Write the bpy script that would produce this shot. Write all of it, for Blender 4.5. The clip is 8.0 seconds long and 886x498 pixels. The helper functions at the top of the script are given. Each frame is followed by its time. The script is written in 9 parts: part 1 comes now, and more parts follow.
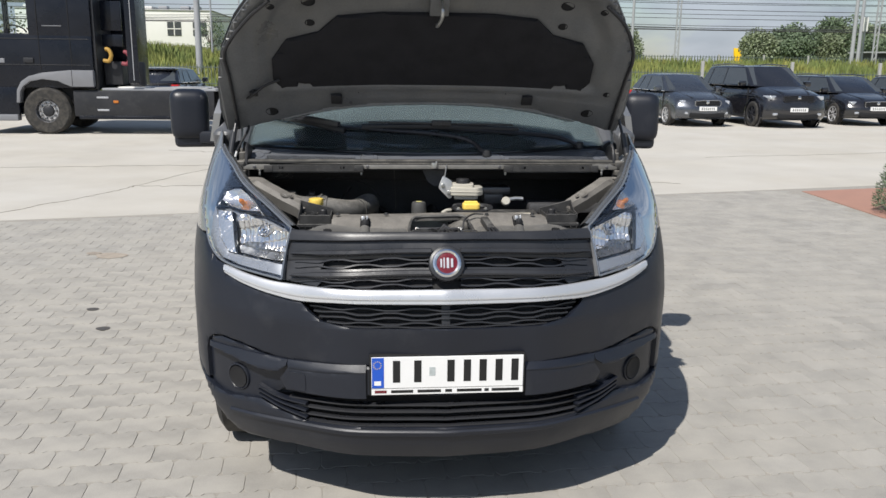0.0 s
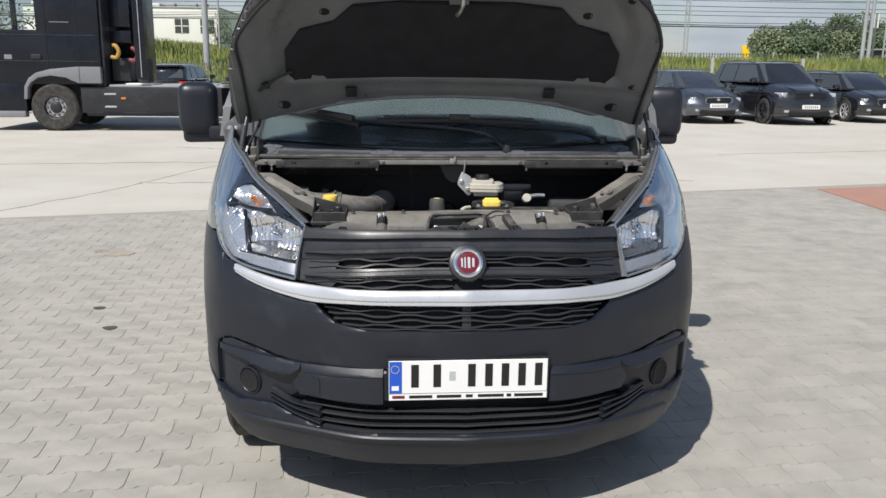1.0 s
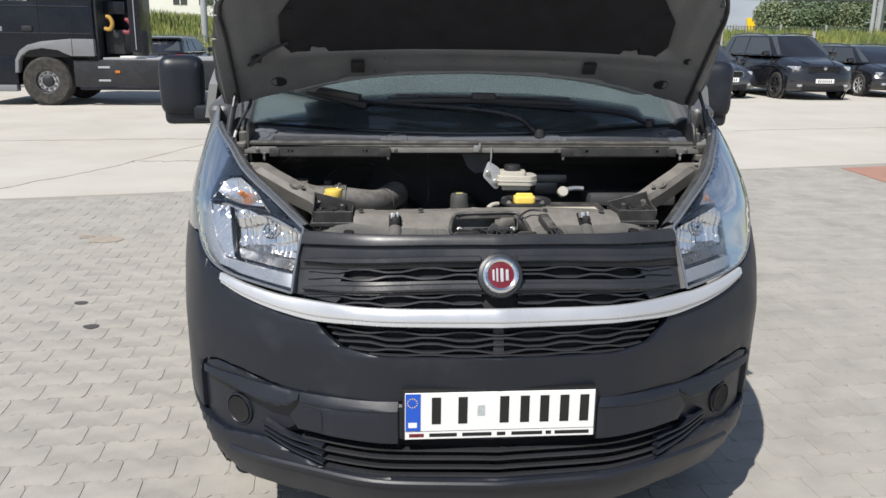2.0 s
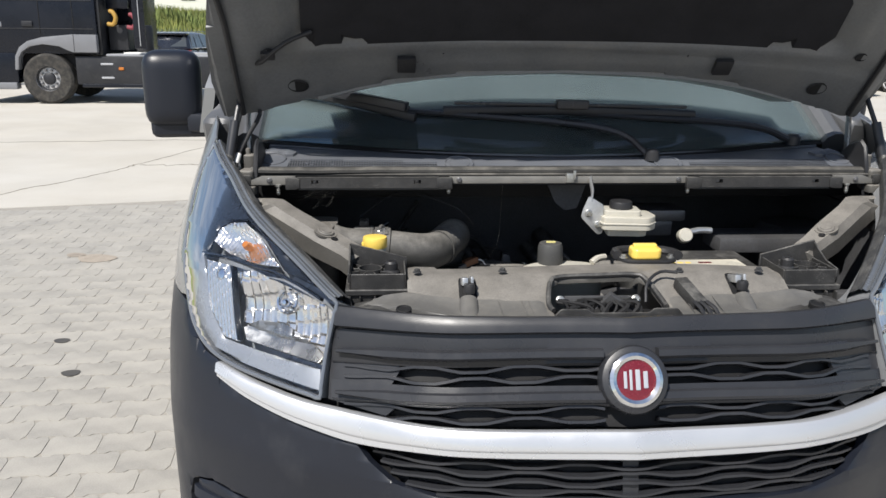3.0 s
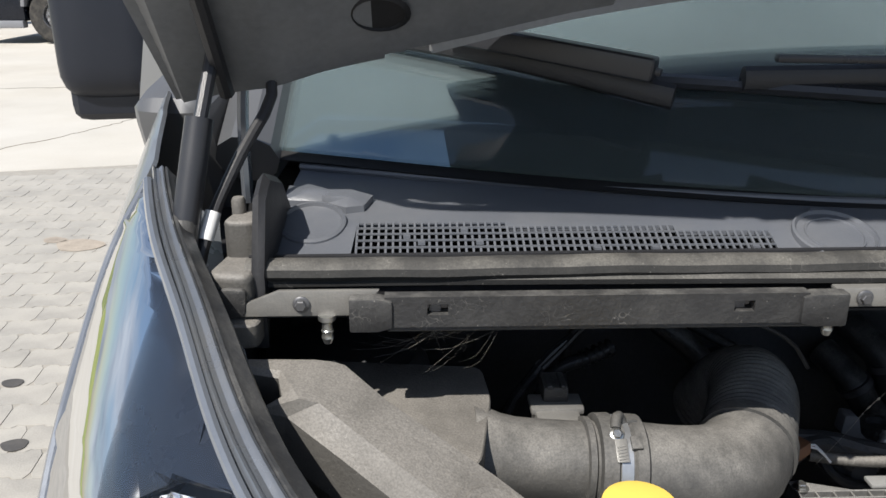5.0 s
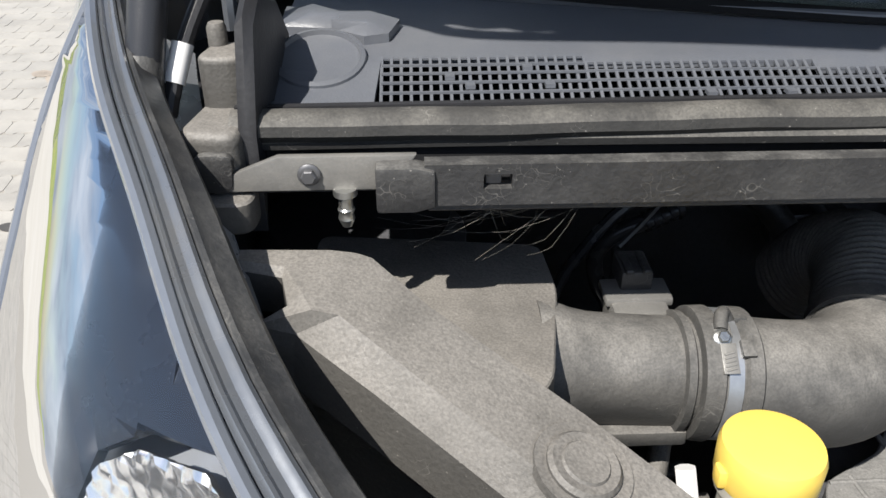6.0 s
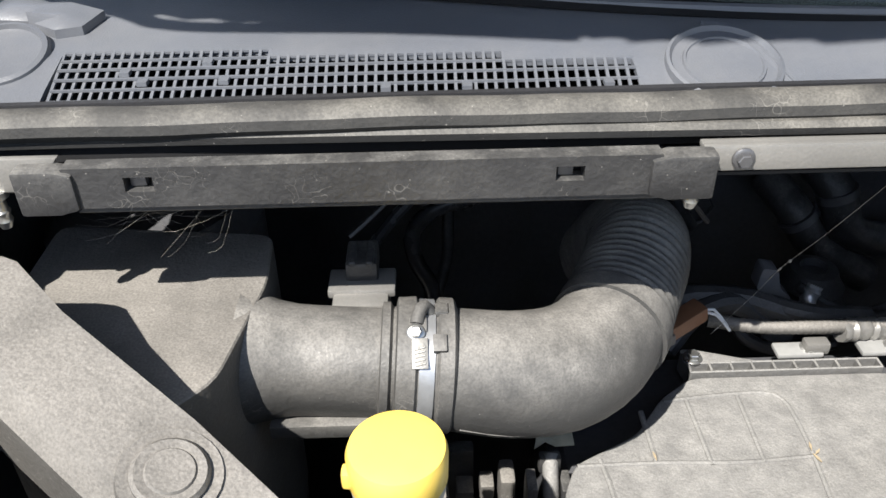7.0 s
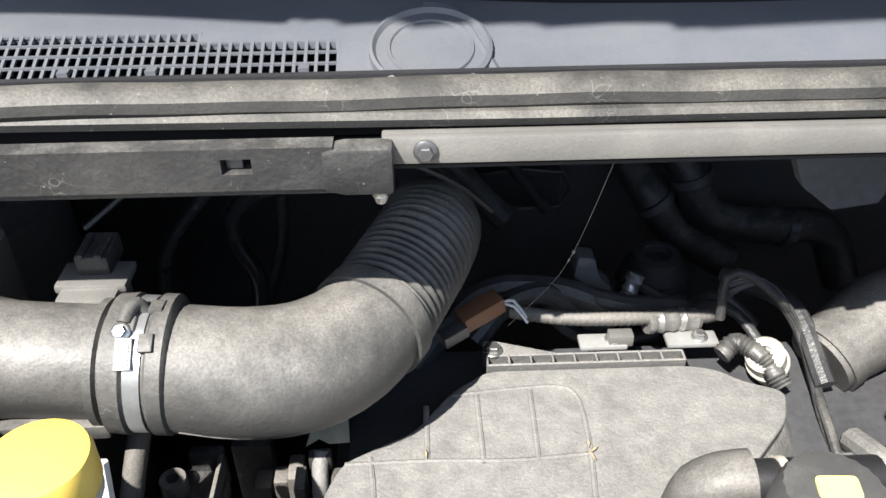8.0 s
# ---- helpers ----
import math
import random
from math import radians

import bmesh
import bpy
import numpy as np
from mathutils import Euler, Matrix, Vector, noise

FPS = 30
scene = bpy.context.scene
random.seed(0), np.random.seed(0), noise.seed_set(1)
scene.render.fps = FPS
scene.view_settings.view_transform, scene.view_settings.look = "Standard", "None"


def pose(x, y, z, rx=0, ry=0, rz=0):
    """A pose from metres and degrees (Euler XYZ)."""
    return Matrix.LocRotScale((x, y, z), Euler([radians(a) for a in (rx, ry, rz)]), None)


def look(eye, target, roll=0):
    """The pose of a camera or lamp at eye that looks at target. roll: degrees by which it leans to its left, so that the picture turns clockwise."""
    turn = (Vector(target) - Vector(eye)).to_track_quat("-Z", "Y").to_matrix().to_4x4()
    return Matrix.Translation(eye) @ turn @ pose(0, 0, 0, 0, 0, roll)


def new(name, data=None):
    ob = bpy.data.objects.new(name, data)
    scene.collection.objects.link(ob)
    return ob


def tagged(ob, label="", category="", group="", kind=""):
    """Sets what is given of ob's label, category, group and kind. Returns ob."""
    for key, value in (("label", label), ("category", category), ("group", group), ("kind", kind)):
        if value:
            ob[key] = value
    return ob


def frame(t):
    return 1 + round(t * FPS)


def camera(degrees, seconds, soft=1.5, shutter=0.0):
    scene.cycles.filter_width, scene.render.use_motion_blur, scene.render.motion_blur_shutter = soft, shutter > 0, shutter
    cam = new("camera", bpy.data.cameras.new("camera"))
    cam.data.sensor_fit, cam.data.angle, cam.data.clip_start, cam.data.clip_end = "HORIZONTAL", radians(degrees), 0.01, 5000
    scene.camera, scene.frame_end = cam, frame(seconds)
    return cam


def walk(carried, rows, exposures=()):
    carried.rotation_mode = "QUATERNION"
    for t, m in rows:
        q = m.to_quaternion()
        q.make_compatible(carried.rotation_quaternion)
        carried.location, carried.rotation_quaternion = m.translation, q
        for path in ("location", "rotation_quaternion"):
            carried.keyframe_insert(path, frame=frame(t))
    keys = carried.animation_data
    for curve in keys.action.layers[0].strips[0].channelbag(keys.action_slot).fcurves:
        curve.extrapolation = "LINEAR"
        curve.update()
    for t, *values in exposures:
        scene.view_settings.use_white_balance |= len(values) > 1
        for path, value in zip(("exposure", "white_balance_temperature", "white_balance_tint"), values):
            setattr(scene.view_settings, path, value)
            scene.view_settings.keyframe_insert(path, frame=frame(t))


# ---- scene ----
cam = camera(57.0, 8.0)
PATH = [
    (0, (-0.26, 0.215, 1.612), (-0.08, 2.158, 1.174), 0.7),
    (0.5, (-0.274, 0.245, 1.603), (-0.101, 2.188, 1.161), 0.8),
    (1, (-0.295, 0.339, 1.589), (-0.131, 2.282, 1.145), 0.7),
    (1.2, (-0.296, 0.389, 1.58), (-0.135, 2.331, 1.133), 0.6),
    (2.3, (-0.353, 1.034, 1.576), (-0.193, 2.96, 1.06), 0.8),
    (2.5, (-0.375, 1.192, 1.549), (-0.229, 3.122, 1.046), 0.7),
    (3, (-0.439, 1.567, 1.555), (-0.298, 3.494, 1.04), 0.6),
    (3.5, (-0.478, 1.941, 1.537), (-0.343, 3.865, 1.005), 0.5),
    (4, (-0.549, 2.285, 1.513), (-0.419, 4.203, 0.96), 0.4),
    (4.2, (-0.586, 2.433, 1.505), (-0.458, 4.348, 0.942), 0.3),
    (5.3, (-0.631, 2.963, 1.439), (-0.574, 4.818, 0.695), -0.0),
    (5.5, (-0.642, 2.999, 1.423), (-0.59, 4.82, 0.597), -0.2),
    (6, (-0.644, 3.043, 1.414), (-0.589, 4.759, 0.389), -0.2),
    (6.5, (-0.542, 3.04, 1.427), (-0.501, 4.705, 0.319), -0.6),
    (7, (-0.442, 3.052, 1.435), (-0.408, 4.707, 0.313), -0.9),
    (7.5, (-0.351, 3.061, 1.431), (-0.315, 4.698, 0.283), -0.8),
    (8, (-0.268, 3.076, 1.429), (-0.213, 4.693, 0.254), -0.4),
]
walk(cam, [(t, look(eye, target, roll)) for t, eye, target, roll in PATH],
     exposures=[(0, 0.08), (2.5, 0.22), (4.0, 0.42), (5.3, 0.5), (6.0, 0.7), (6.5, 0.90), (7.0, 1.22), (7.5, 1.40), (8.0, 1.40)])


# ---- sky, sun ----
LIGHT = Vector((0.45, 0.64, -1.0)).normalized()
sky_world = bpy.data.worlds.new("sky")
scene.world = sky_world
sky_world.use_nodes = True
_n, _l = sky_world.node_tree.nodes, sky_world.node_tree.links
_bg = _n["Background"]
_sky = _n.new("ShaderNodeTexSky")
_sky.sky_type, _sky.sun_disc = "NISHITA", False
_sky.sun_elevation = math.asin(-LIGHT.z)
_sky.sun_rotation = math.atan2(-LIGHT.x, -LIGHT.y)
_sky.dust_density = 0.7
# broken cloud over the blue
_tc = _n.new("ShaderNodeTexCoord")
_map = _n.new("ShaderNodeMapping")
_map.inputs["Scale"].default_value = (1.0, 1.0, 3.2)
_cl = _n.new("ShaderNodeTexNoise")
_cl.inputs["Scale"].default_value, _cl.inputs["Detail"].default_value, _cl.inputs["Roughness"].default_value = 2.6, 8.0, 0.58
_cr = _n.new("ShaderNodeValToRGB")
_cr.color_ramp.elements[0].position, _cr.color_ramp.elements[1].position = 0.40, 0.57
_cr.color_ramp.elements[0].color, _cr.color_ramp.elements[1].color = (0, 0, 0, 1), (0.85, 0.85, 0.85, 1)
_cs = _n.new("ShaderNodeTexNoise")
_cs.inputs["Scale"].default_value, _cs.inputs["Detail"].default_value = 4.0, 6.0
_cc = _n.new("ShaderNodeValToRGB")
_cc.color_ramp.elements[0].position, _cc.color_ramp.elements[1].position = 0.35, 0.65
_cc.color_ramp.elements[0].color, _cc.color_ramp.elements[1].color = (2.2, 2.7, 3.6, 1), (5.4, 5.9, 6.8, 1)
_mx = _n.new("ShaderNodeMix")
_mx.data_type = "RGBA"
_l.new(_tc.outputs["Generated"], _map.inputs["Vector"])
for _t in (_cl, _cs):
    _l.new(_map.outputs["Vector"], _t.inputs["Vector"])
_l.new(_cl.outputs["Fac"], _cr.inputs["Fac"])
_l.new(_cs.outputs["Fac"], _cc.inputs["Fac"])
# the cloud thins out towards the zenith
_sp = _n.new("ShaderNodeSeparateXYZ")
_zr = _n.new("ShaderNodeMapRange")
_zr.inputs[1].default_value, _zr.inputs[2].default_value, _zr.inputs[3].default_value, _zr.inputs[4].default_value = 0.22, 0.55, 1.0, 0.30
_cm = _n.new("ShaderNodeMath")
_cm.operation = "MULTIPLY"
_l.new(_tc.outputs["Generated"], _sp.inputs[0])
_l.new(_sp.outputs["Z"], _zr.inputs[0])
_l.new(_cr.outputs["Color"], _cm.inputs[0])
_l.new(_zr.outputs[0], _cm.inputs[1])
_l.new(_cm.outputs[0], _mx.inputs[0])
_l.new(_sky.outputs["Color"], _mx.inputs[6])
_l.new(_cc.outputs["Color"], _mx.inputs[7])
_l.new(_mx.outputs[2], _bg.inputs["Color"])
_bg.inputs["Strength"].default_value = 0.092
sun_lamp = bpy.data.lights.new("sun", "SUN")
sun_lamp.energy, sun_lamp.angle, sun_lamp.color = 4.8, radians(0.55), (1.0, 0.96, 0.90)
sun = new("sun", sun_lamp)
sun.matrix_world = look((0, 0, 30), Vector((0, 0, 30)) + LIGHT)


# ---- the van's nose as a surface: s runs along the plan from the middle, z is the height ----
def smooth(points):
    """A smooth function through (u, value) points."""
    us = [p[0] for p in points]
    vs = [p[1] for p in points]
    n = len(us)
    slope = [(vs[i + 1] - vs[i]) / (us[i + 1] - us[i]) for i in range(n - 1)]
    tan = [slope[0]] + [0.0 if slope[i - 1] * slope[i] <= 0 else 2 * slope[i - 1] * slope[i] / (slope[i - 1] + slope[i]) for i in range(1, n - 1)] + [slope[-1]]

    def f(u):
        u = min(max(u, us[0]), us[-1])
        i = 0
        while i < n - 2 and u > us[i + 1]:
            i += 1
        h = us[i + 1] - us[i]
        a = (u - us[i]) / h
        return ((2 * a ** 3 - 3 * a ** 2 + 1) * vs[i] + (a ** 3 - 2 * a ** 2 + a) * h * tan[i]
                + (3 * a ** 2 - 2 * a ** 3) * vs[i + 1] + (a ** 3 - a ** 2) * h * tan[i + 1])
    return f


PLAN = [(0, 2.815), (0.30, 2.845), (0.57, 2.965), (0.77, 3.09), (0.865, 3.18), (0.925, 3.30), (0.958, 3.48), (0.972, 3.75), (0.978, 4.2), (0.978, 8.0)]
_len = [0.0]
for _a, _b in zip(PLAN, PLAN[1:]):
    _len.append(_len[-1] + math.hypot(_b[0] - _a[0], _b[1] - _a[1]))
plan_x = smooth([(l, p[0]) for l, p in zip(_len, PLAN)])
plan_y = smooth([(l, p[1]) for l, p in zip(_len, PLAN)])
nose_back = smooth([(0.18, 0.11), (0.22, 0.075), (0.27, 0.045), (0.34, 0.012), (0.39, 0), (0.45, 0.008), (0.55, 0.008), (0.66, 0.004), (0.735, 0), (0.80, 0.012),
                    (0.85, 0.025), (0.90, 0.045), (0.956, 0.075), (1.03, 0.105), (1.06, 0.118), (1.12, 0.16), (1.20, 0.24), (1.30, 0.36), (1.45, 0.55)])
side_in = smooth([(0.18, 0.955), (0.27, 0.975), (0.40, 0.99), (0.60, 1), (0.90, 1), (1.05, 0.99), (1.2, 0.965), (1.3, 0.945), (1.45, 0.91)])


def nose(s, z, out=0.0):
    """The point of the nose at s, z, moved outward by out."""
    def at(u, w):
        return Vector((math.copysign(plan_x(abs(u)), u) * side_in(w), plan_y(abs(u)) + nose_back(w), w))
    p = at(s, z)
    if out:
        e = 0.004
        n = (at(s + e, z) - at(s - e, z)).cross(at(s, z + e) - at(s, z - e)).normalized()
        p += n * out
    return p


# ---- materials ----
from mathutils.geometry import tessellate_polygon


def mat(name, colour, rough=0.5, metal=0.0, var=0.12, scale=6.0, bump=0.1, grain=150.0, coat=0.0, dust=None, dust_amount=0.5, dust_scale=9.0, up=False,
        tint=0.0, spec=0.5, rvar=0.12, even=0.0):
    """A surface with two scales of variation; dust: a second colour that lies on it in patches (up: on faces that look up); tint: spread from piece to piece."""
    m = bpy.data.materials.new(name)
    m.use_nodes = True
    n, l = m.node_tree.nodes, m.node_tree.links
    b = n["Principled BSDF"]
    tc = n.new("ShaderNodeTexCoord")
    big = n.new("ShaderNodeTexNoise")
    big.inputs["Scale"].default_value, big.inputs["Detail"].default_value, big.inputs["Roughness"].default_value = scale, 6.0, 0.62
    fine = n.new("ShaderNodeTexNoise")
    fine.inputs["Scale"].default_value, fine.inputs["Detail"].default_value = grain, 3.0
    l.new(tc.outputs["Object"], big.inputs["Vector"])
    l.new(tc.outputs["Object"], fine.inputs["Vector"])
    add = n.new("ShaderNodeMath")
    add.operation = "MULTIPLY_ADD"
    l.new(fine.outputs["Fac"], add.inputs[0])
    add.inputs[1].default_value = 0.5
    l.new(big.outputs["Fac"], add.inputs[2])
    ramp = n.new("ShaderNodeMapRange")
    ramp.inputs[1].default_value, ramp.inputs[2].default_value = 0.45, 1.05
    ramp.inputs[3].default_value, ramp.inputs[4].default_value = 1 - var, 1 + var
    l.new(add.outputs[0], ramp.inputs[0])
    mul = n.new("ShaderNodeVectorMath")
    mul.operation = "SCALE"
    mul.inputs[0].default_value = colour[:3]
    l.new(ramp.outputs[0], mul.inputs["Scale"])
    out = mul.outputs[0]
    if tint:
        info = n.new("ShaderNodeObjectInfo")
        isl = n.new("ShaderNodeNewGeometry")
        both = n.new("ShaderNodeMath")
        both.operation = "ADD"
        l.new(info.outputs["Random"], both.inputs[0])
        l.new(isl.outputs["Random Per Island"], both.inputs[1])
        fr = n.new("ShaderNodeMath")
        fr.operation = "FRACT"
        l.new(both.outputs[0], fr.inputs[0])
        tr = n.new("ShaderNodeMapRange")
        tr.inputs[3].default_value, tr.inputs[4].default_value = 1 - tint, 1 + tint
        l.new(fr.outputs[0], tr.inputs[0])
        sc = n.new("ShaderNodeVectorMath")
        sc.operation = "SCALE"
        l.new(out, sc.inputs[0])
        l.new(tr.outputs[0], sc.inputs["Scale"])
        out = sc.outputs[0]
    if dust:
        dn = n.new("ShaderNodeTexNoise")
        dn.inputs["Scale"].default_value, dn.inputs["Detail"].default_value, dn.inputs["Roughness"].default_value = dust_scale, 8.0, 0.66
        l.new(tc.outputs["Object"], dn.inputs["Vector"])
        dr = n.new("ShaderNodeMapRange")
        dr.inputs[1].default_value, dr.inputs[2].default_value = 0.66 - dust_amount * 0.5, 1.0 - dust_amount * 0.42
        dr.inputs[3].default_value = min(0.85, dust_amount * even)
        l.new(dn.outputs["Fac"], dr.inputs[0])
        sn = n.new("ShaderNodeTexNoise")       # fine specks and bare scratches in the dust
        sn.inputs["Scale"].default_value, sn.inputs["Detail"].default_value = 620.0 if even else max(dust_scale * 9, 160.0), 4.0
        l.new(tc.outputs["Object"], sn.inputs["Vector"])
        sr = n.new("ShaderNodeMapRange")
        sr.inputs[1].default_value, sr.inputs[2].default_value, sr.inputs[3].default_value, sr.inputs[4].default_value = 0.36, 0.62, 0.62 if even else 0.80, 1.0
        l.new(sn.outputs["Fac"], sr.inputs[0])
        sm = n.new("ShaderNodeMath")
        sm.operation = "MULTIPLY"
        l.new(dr.outputs[0], sm.inputs[0])
        l.new(sr.outputs[0], sm.inputs[1])
        fac = sm.outputs[0]
        if up:
            g = n.new("ShaderNodeNewGeometry")
            sp = n.new("ShaderNodeSeparateXYZ")
            l.new(g.outputs["Normal"], sp.inputs[0])
            ur = n.new("ShaderNodeMapRange")
            ur.inputs[1].default_value, ur.inputs[2].default_value, ur.inputs[3].default_value = -0.1, 0.85, 0.06
            l.new(sp.outputs["Z"], ur.inputs[0])
            mm = n.new("ShaderNodeMath")
            mm.operation = "MULTIPLY"
            l.new(fac, mm.inputs[0])
            l.new(ur.outputs[0], mm.inputs[1])
            fac = mm.outputs[0]
        mix = n.new("ShaderNodeMix")
        mix.data_type = "RGBA"
        l.new(fac, mix.inputs[0])
        l.new(out, mix.inputs[6])
        mix.inputs[7].default_value = (*dust[:3], 1)
        out = mix.outputs[2]
        if even:      # sparse pale specks of grit
            vo = n.new("ShaderNodeTexVoronoi")
            vo.inputs["Scale"].default_value = 330.0
            l.new(tc.outputs["Object"], vo.inputs["Vector"])
            vs = n.new("ShaderNodeSeparateColor")
            l.new(vo.outputs["Color"], vs.inputs[0])
            vr = n.new("ShaderNodeMapRange")      # only some cells hold a speck, of uneven size
            vr.inputs[1].default_value, vr.inputs[2].default_value, vr.inputs[3].default_value, vr.inputs[4].default_value = 0.90, 1.0, 0.0, 0.20
            l.new(vs.outputs[0], vr.inputs[0])
            vl = n.new("ShaderNodeMath")
            vl.operation = "LESS_THAN"
            l.new(vo.outputs["Distance"], vl.inputs[0])
            l.new(vr.outputs[0], vl.inputs[1])
            vk = n.new("ShaderNodeMath")
            vk.operation = "MULTIPLY"
            l.new(vl.outputs[0], vk.inputs[0])
            vk.inputs[1].default_value = 0.28
            m2 = n.new("ShaderNodeMix")
            m2.data_type = "RGBA"
            l.new(vk.outputs[0], m2.inputs[0])
            l.new(out, m2.inputs[6])
            m2.inputs[7].default_value = (0.42, 0.40, 0.36, 1)
            out = m2.outputs[2]
            # fine pale hairs and scuffs, in patches
            wv = n.new("ShaderNodeTexNoise")
            wv.inputs["Scale"].default_value, wv.inputs["Detail"].default_value = 30.0, 2.0
            l.new(tc.outputs["Object"], wv.inputs["Vector"])
            wm = n.new("ShaderNodeMix")
            wm.data_type = "VECTOR"
            wm.inputs[0].default_value = 0.08
            l.new(tc.outputs["Object"], wm.inputs[4])
            l.new(wv.outputs["Color"], wm.inputs[5])
            ve = n.new("ShaderNodeTexVoronoi")
            ve.feature = "DISTANCE_TO_EDGE"
            ve.inputs["Scale"].default_value = 95.0
            l.new(wm.outputs[1], ve.inputs["Vector"])
            vn = n.new("ShaderNodeTexNoise")
            vn.inputs["Scale"].default_value, vn.inputs["Detail"].default_value = 34.0, 3.0
            l.new(tc.outputs["Object"], vn.inputs["Vector"])
            vm = n.new("ShaderNodeMapRange")
            vm.inputs[1].default_value, vm.inputs[2].default_value, vm.inputs[3].default_value, vm.inputs[4].default_value = 0.55, 0.72, 0.0, 0.030
            l.new(vn.outputs["Fac"], vm.inputs[0])
            vc = n.new("ShaderNodeMath")
            vc.operation = "LESS_THAN"
            l.new(ve.outputs["Distance"], vc.inputs[0])
            l.new(vm.outputs[0], vc.inputs[1])
            vs2 = n.new("ShaderNodeMath")
            vs2.operation = "MULTIPLY"
            l.new(vc.outputs[0], vs2.inputs[0])
            vs2.inputs[1].default_value = 0.13
            m3 = n.new("ShaderNodeMix")
            m3.data_type = "RGBA"
            l.new(vs2.outputs[0], m3.inputs[0])
            l.new(out, m3.inputs[6])
            m3.inputs[7].default_value = (0.46, 0.44, 0.40, 1)
            out = m3.outputs[2]
    l.new(out, b.inputs["Base Color"])
    rr = n.new("ShaderNodeMapRange")
    rr.inputs[1].default_value, rr.inputs[2].default_value = 0.3, 0.7
    rr.inputs[3].default_value, rr.inputs[4].default_value = max(rough - rvar, 0.02), min(rough + rvar, 1)
    l.new(big.outputs["Fac"], rr.inputs[0])
    l.new(rr.outputs[0], b.inputs["Roughness"])
    b.inputs["Metallic"].default_value = metal
    b.inputs["Specular IOR Level"].default_value = spec
    if coat:
        b.inputs["Coat Weight"].default_value, b.inputs["Coat Roughness"].default_value = coat, 0.03
    if bump:
        bp = n.new("ShaderNodeBump")
        bp.inputs["Strength"].default_value, bp.inputs["Distance"].default_value = bump * (1.6 if even else 1.0), 0.004
        l.new(add.outputs[0], bp.inputs["Height"])
        l.new(bp.outputs[0], b.inputs["Normal"])
    return m


def clear(name, tint=(1, 1, 1), rough=0.02, ior=1.45, bumpy=0.0, haze=0.0):
    """A thin clear sheet: see-through, with the gloss of its surface."""
    m = bpy.data.materials.new(name)
    m.use_nodes = True
    n, l = m.node_tree.nodes, m.node_tree.links
    n.remove(n["Principled BSDF"])
    tr = n.new("ShaderNodeBsdfTransparent")
    tr.inputs["Color"].default_value = (*tint, 1)
    gl = n.new("ShaderNodeBsdfGlossy")
    gl.inputs["Roughness"].default_value = rough
    fr = n.new("ShaderNodeFresnel")
    fr.inputs["IOR"].default_value = ior
    mx = n.new("ShaderNodeMixShader")
    l.new(fr.outputs[0], mx.inputs[0])
    l.new(tr.outputs[0], mx.inputs[1])
    l.new(gl.outputs[0], mx.inputs[2])
    if bumpy:
        tx = n.new("ShaderNodeTexNoise")
        tx.inputs["Scale"].default_value = 14.0
        bp = n.new("ShaderNodeBump")
        bp.inputs["Strength"].default_value, bp.inputs["Distance"].default_value = bumpy, 0.01
        l.new(tx.outputs["Fac"], bp.inputs["Height"])
        l.new(bp.outputs[0], gl.inputs["Normal"])
    out = mx.outputs[0]
    if haze:      # a film of dust on the glass
        df = n.new("ShaderNodeBsdfDiffuse")
        df.inputs["Color"].default_value = (0.48, 0.58, 0.60, 1)
        dn = n.new("ShaderNodeTexNoise")
        dn.inputs["Scale"].default_value, dn.inputs["Detail"].default_value = 2.0, 3.0
        dr = n.new("ShaderNodeMapRange")
        dr.inputs[1].default_value, dr.inputs[2].default_value = 0.2, 0.8
        dr.inputs[3].default_value, dr.inputs[4].default_value = haze * 0.6, haze * 1.4
        l.new(dn.outputs["Fac"], dr.inputs[0])
        hz = n.new("ShaderNodeMixShader")
        l.new(dr.outputs[0], hz.inputs[0])
        l.new(out, hz.inputs[1])
        l.new(df.outputs[0], hz.inputs[2])
        out = hz.outputs[0]
    l.new(out, n["Material Output"].inputs["Surface"])
    return m


DUST = (0.27, 0.262, 0.243)
bumper_plastic = mat("bumper_plastic", (0.0105, 0.0128, 0.0200), 0.40, var=0.12, scale=3, bump=0.10, grain=1100, dust=(0.04, 0.042, 0.048), dust_amount=0.2, dust_scale=5)
grille_plastic = mat("grille_plastic", (0.027, 0.028, 0.032), 0.33, var=0.12, bump=0.08, grain=900, dust=(0.045, 0.044, 0.043), dust_amount=0.2, dust_scale=40)
# near-black: shade of gaps and holes put into colour, also plain black parts
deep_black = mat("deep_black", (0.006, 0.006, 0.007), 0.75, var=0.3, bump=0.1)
bay_black = mat("bay_black", (0.066, 0.067, 0.072), 0.6, var=0.4, scale=7, bump=0.2, dust=(0.055, 0.053, 0.05), dust_amount=0.4)
silver_strip_paint = mat("silver_strip_paint", (0.62, 0.63, 0.65), 0.30, metal=0.55, var=0.05, scale=3, bump=0.03, grain=1500)
body_paint = mat("body_paint", (0.34, 0.345, 0.35), 0.28, metal=0.75, var=0.04, scale=2, bump=0.02, grain=2000, coat=0.6)
hood_paint = mat("hood_paint", (0.15, 0.155, 0.16), 0.36, metal=0.2, var=0.25, scale=5, bump=0.05, dust=(0.20, 0.198, 0.19), dust_amount=0.45, dust_scale=6)
felt = mat("felt", (0.026, 0.026, 0.029), 0.95, var=0.3, scale=12, bump=0.5, grain=500, spec=0.15)
bay_plastic = mat("bay_plastic", (0.024, 0.024, 0.025), 0.50, var=0.25, scale=10, bump=0.2, grain=260, dust=DUST, dust_amount=0.40, dust_scale=26, up=True, even=0.3)
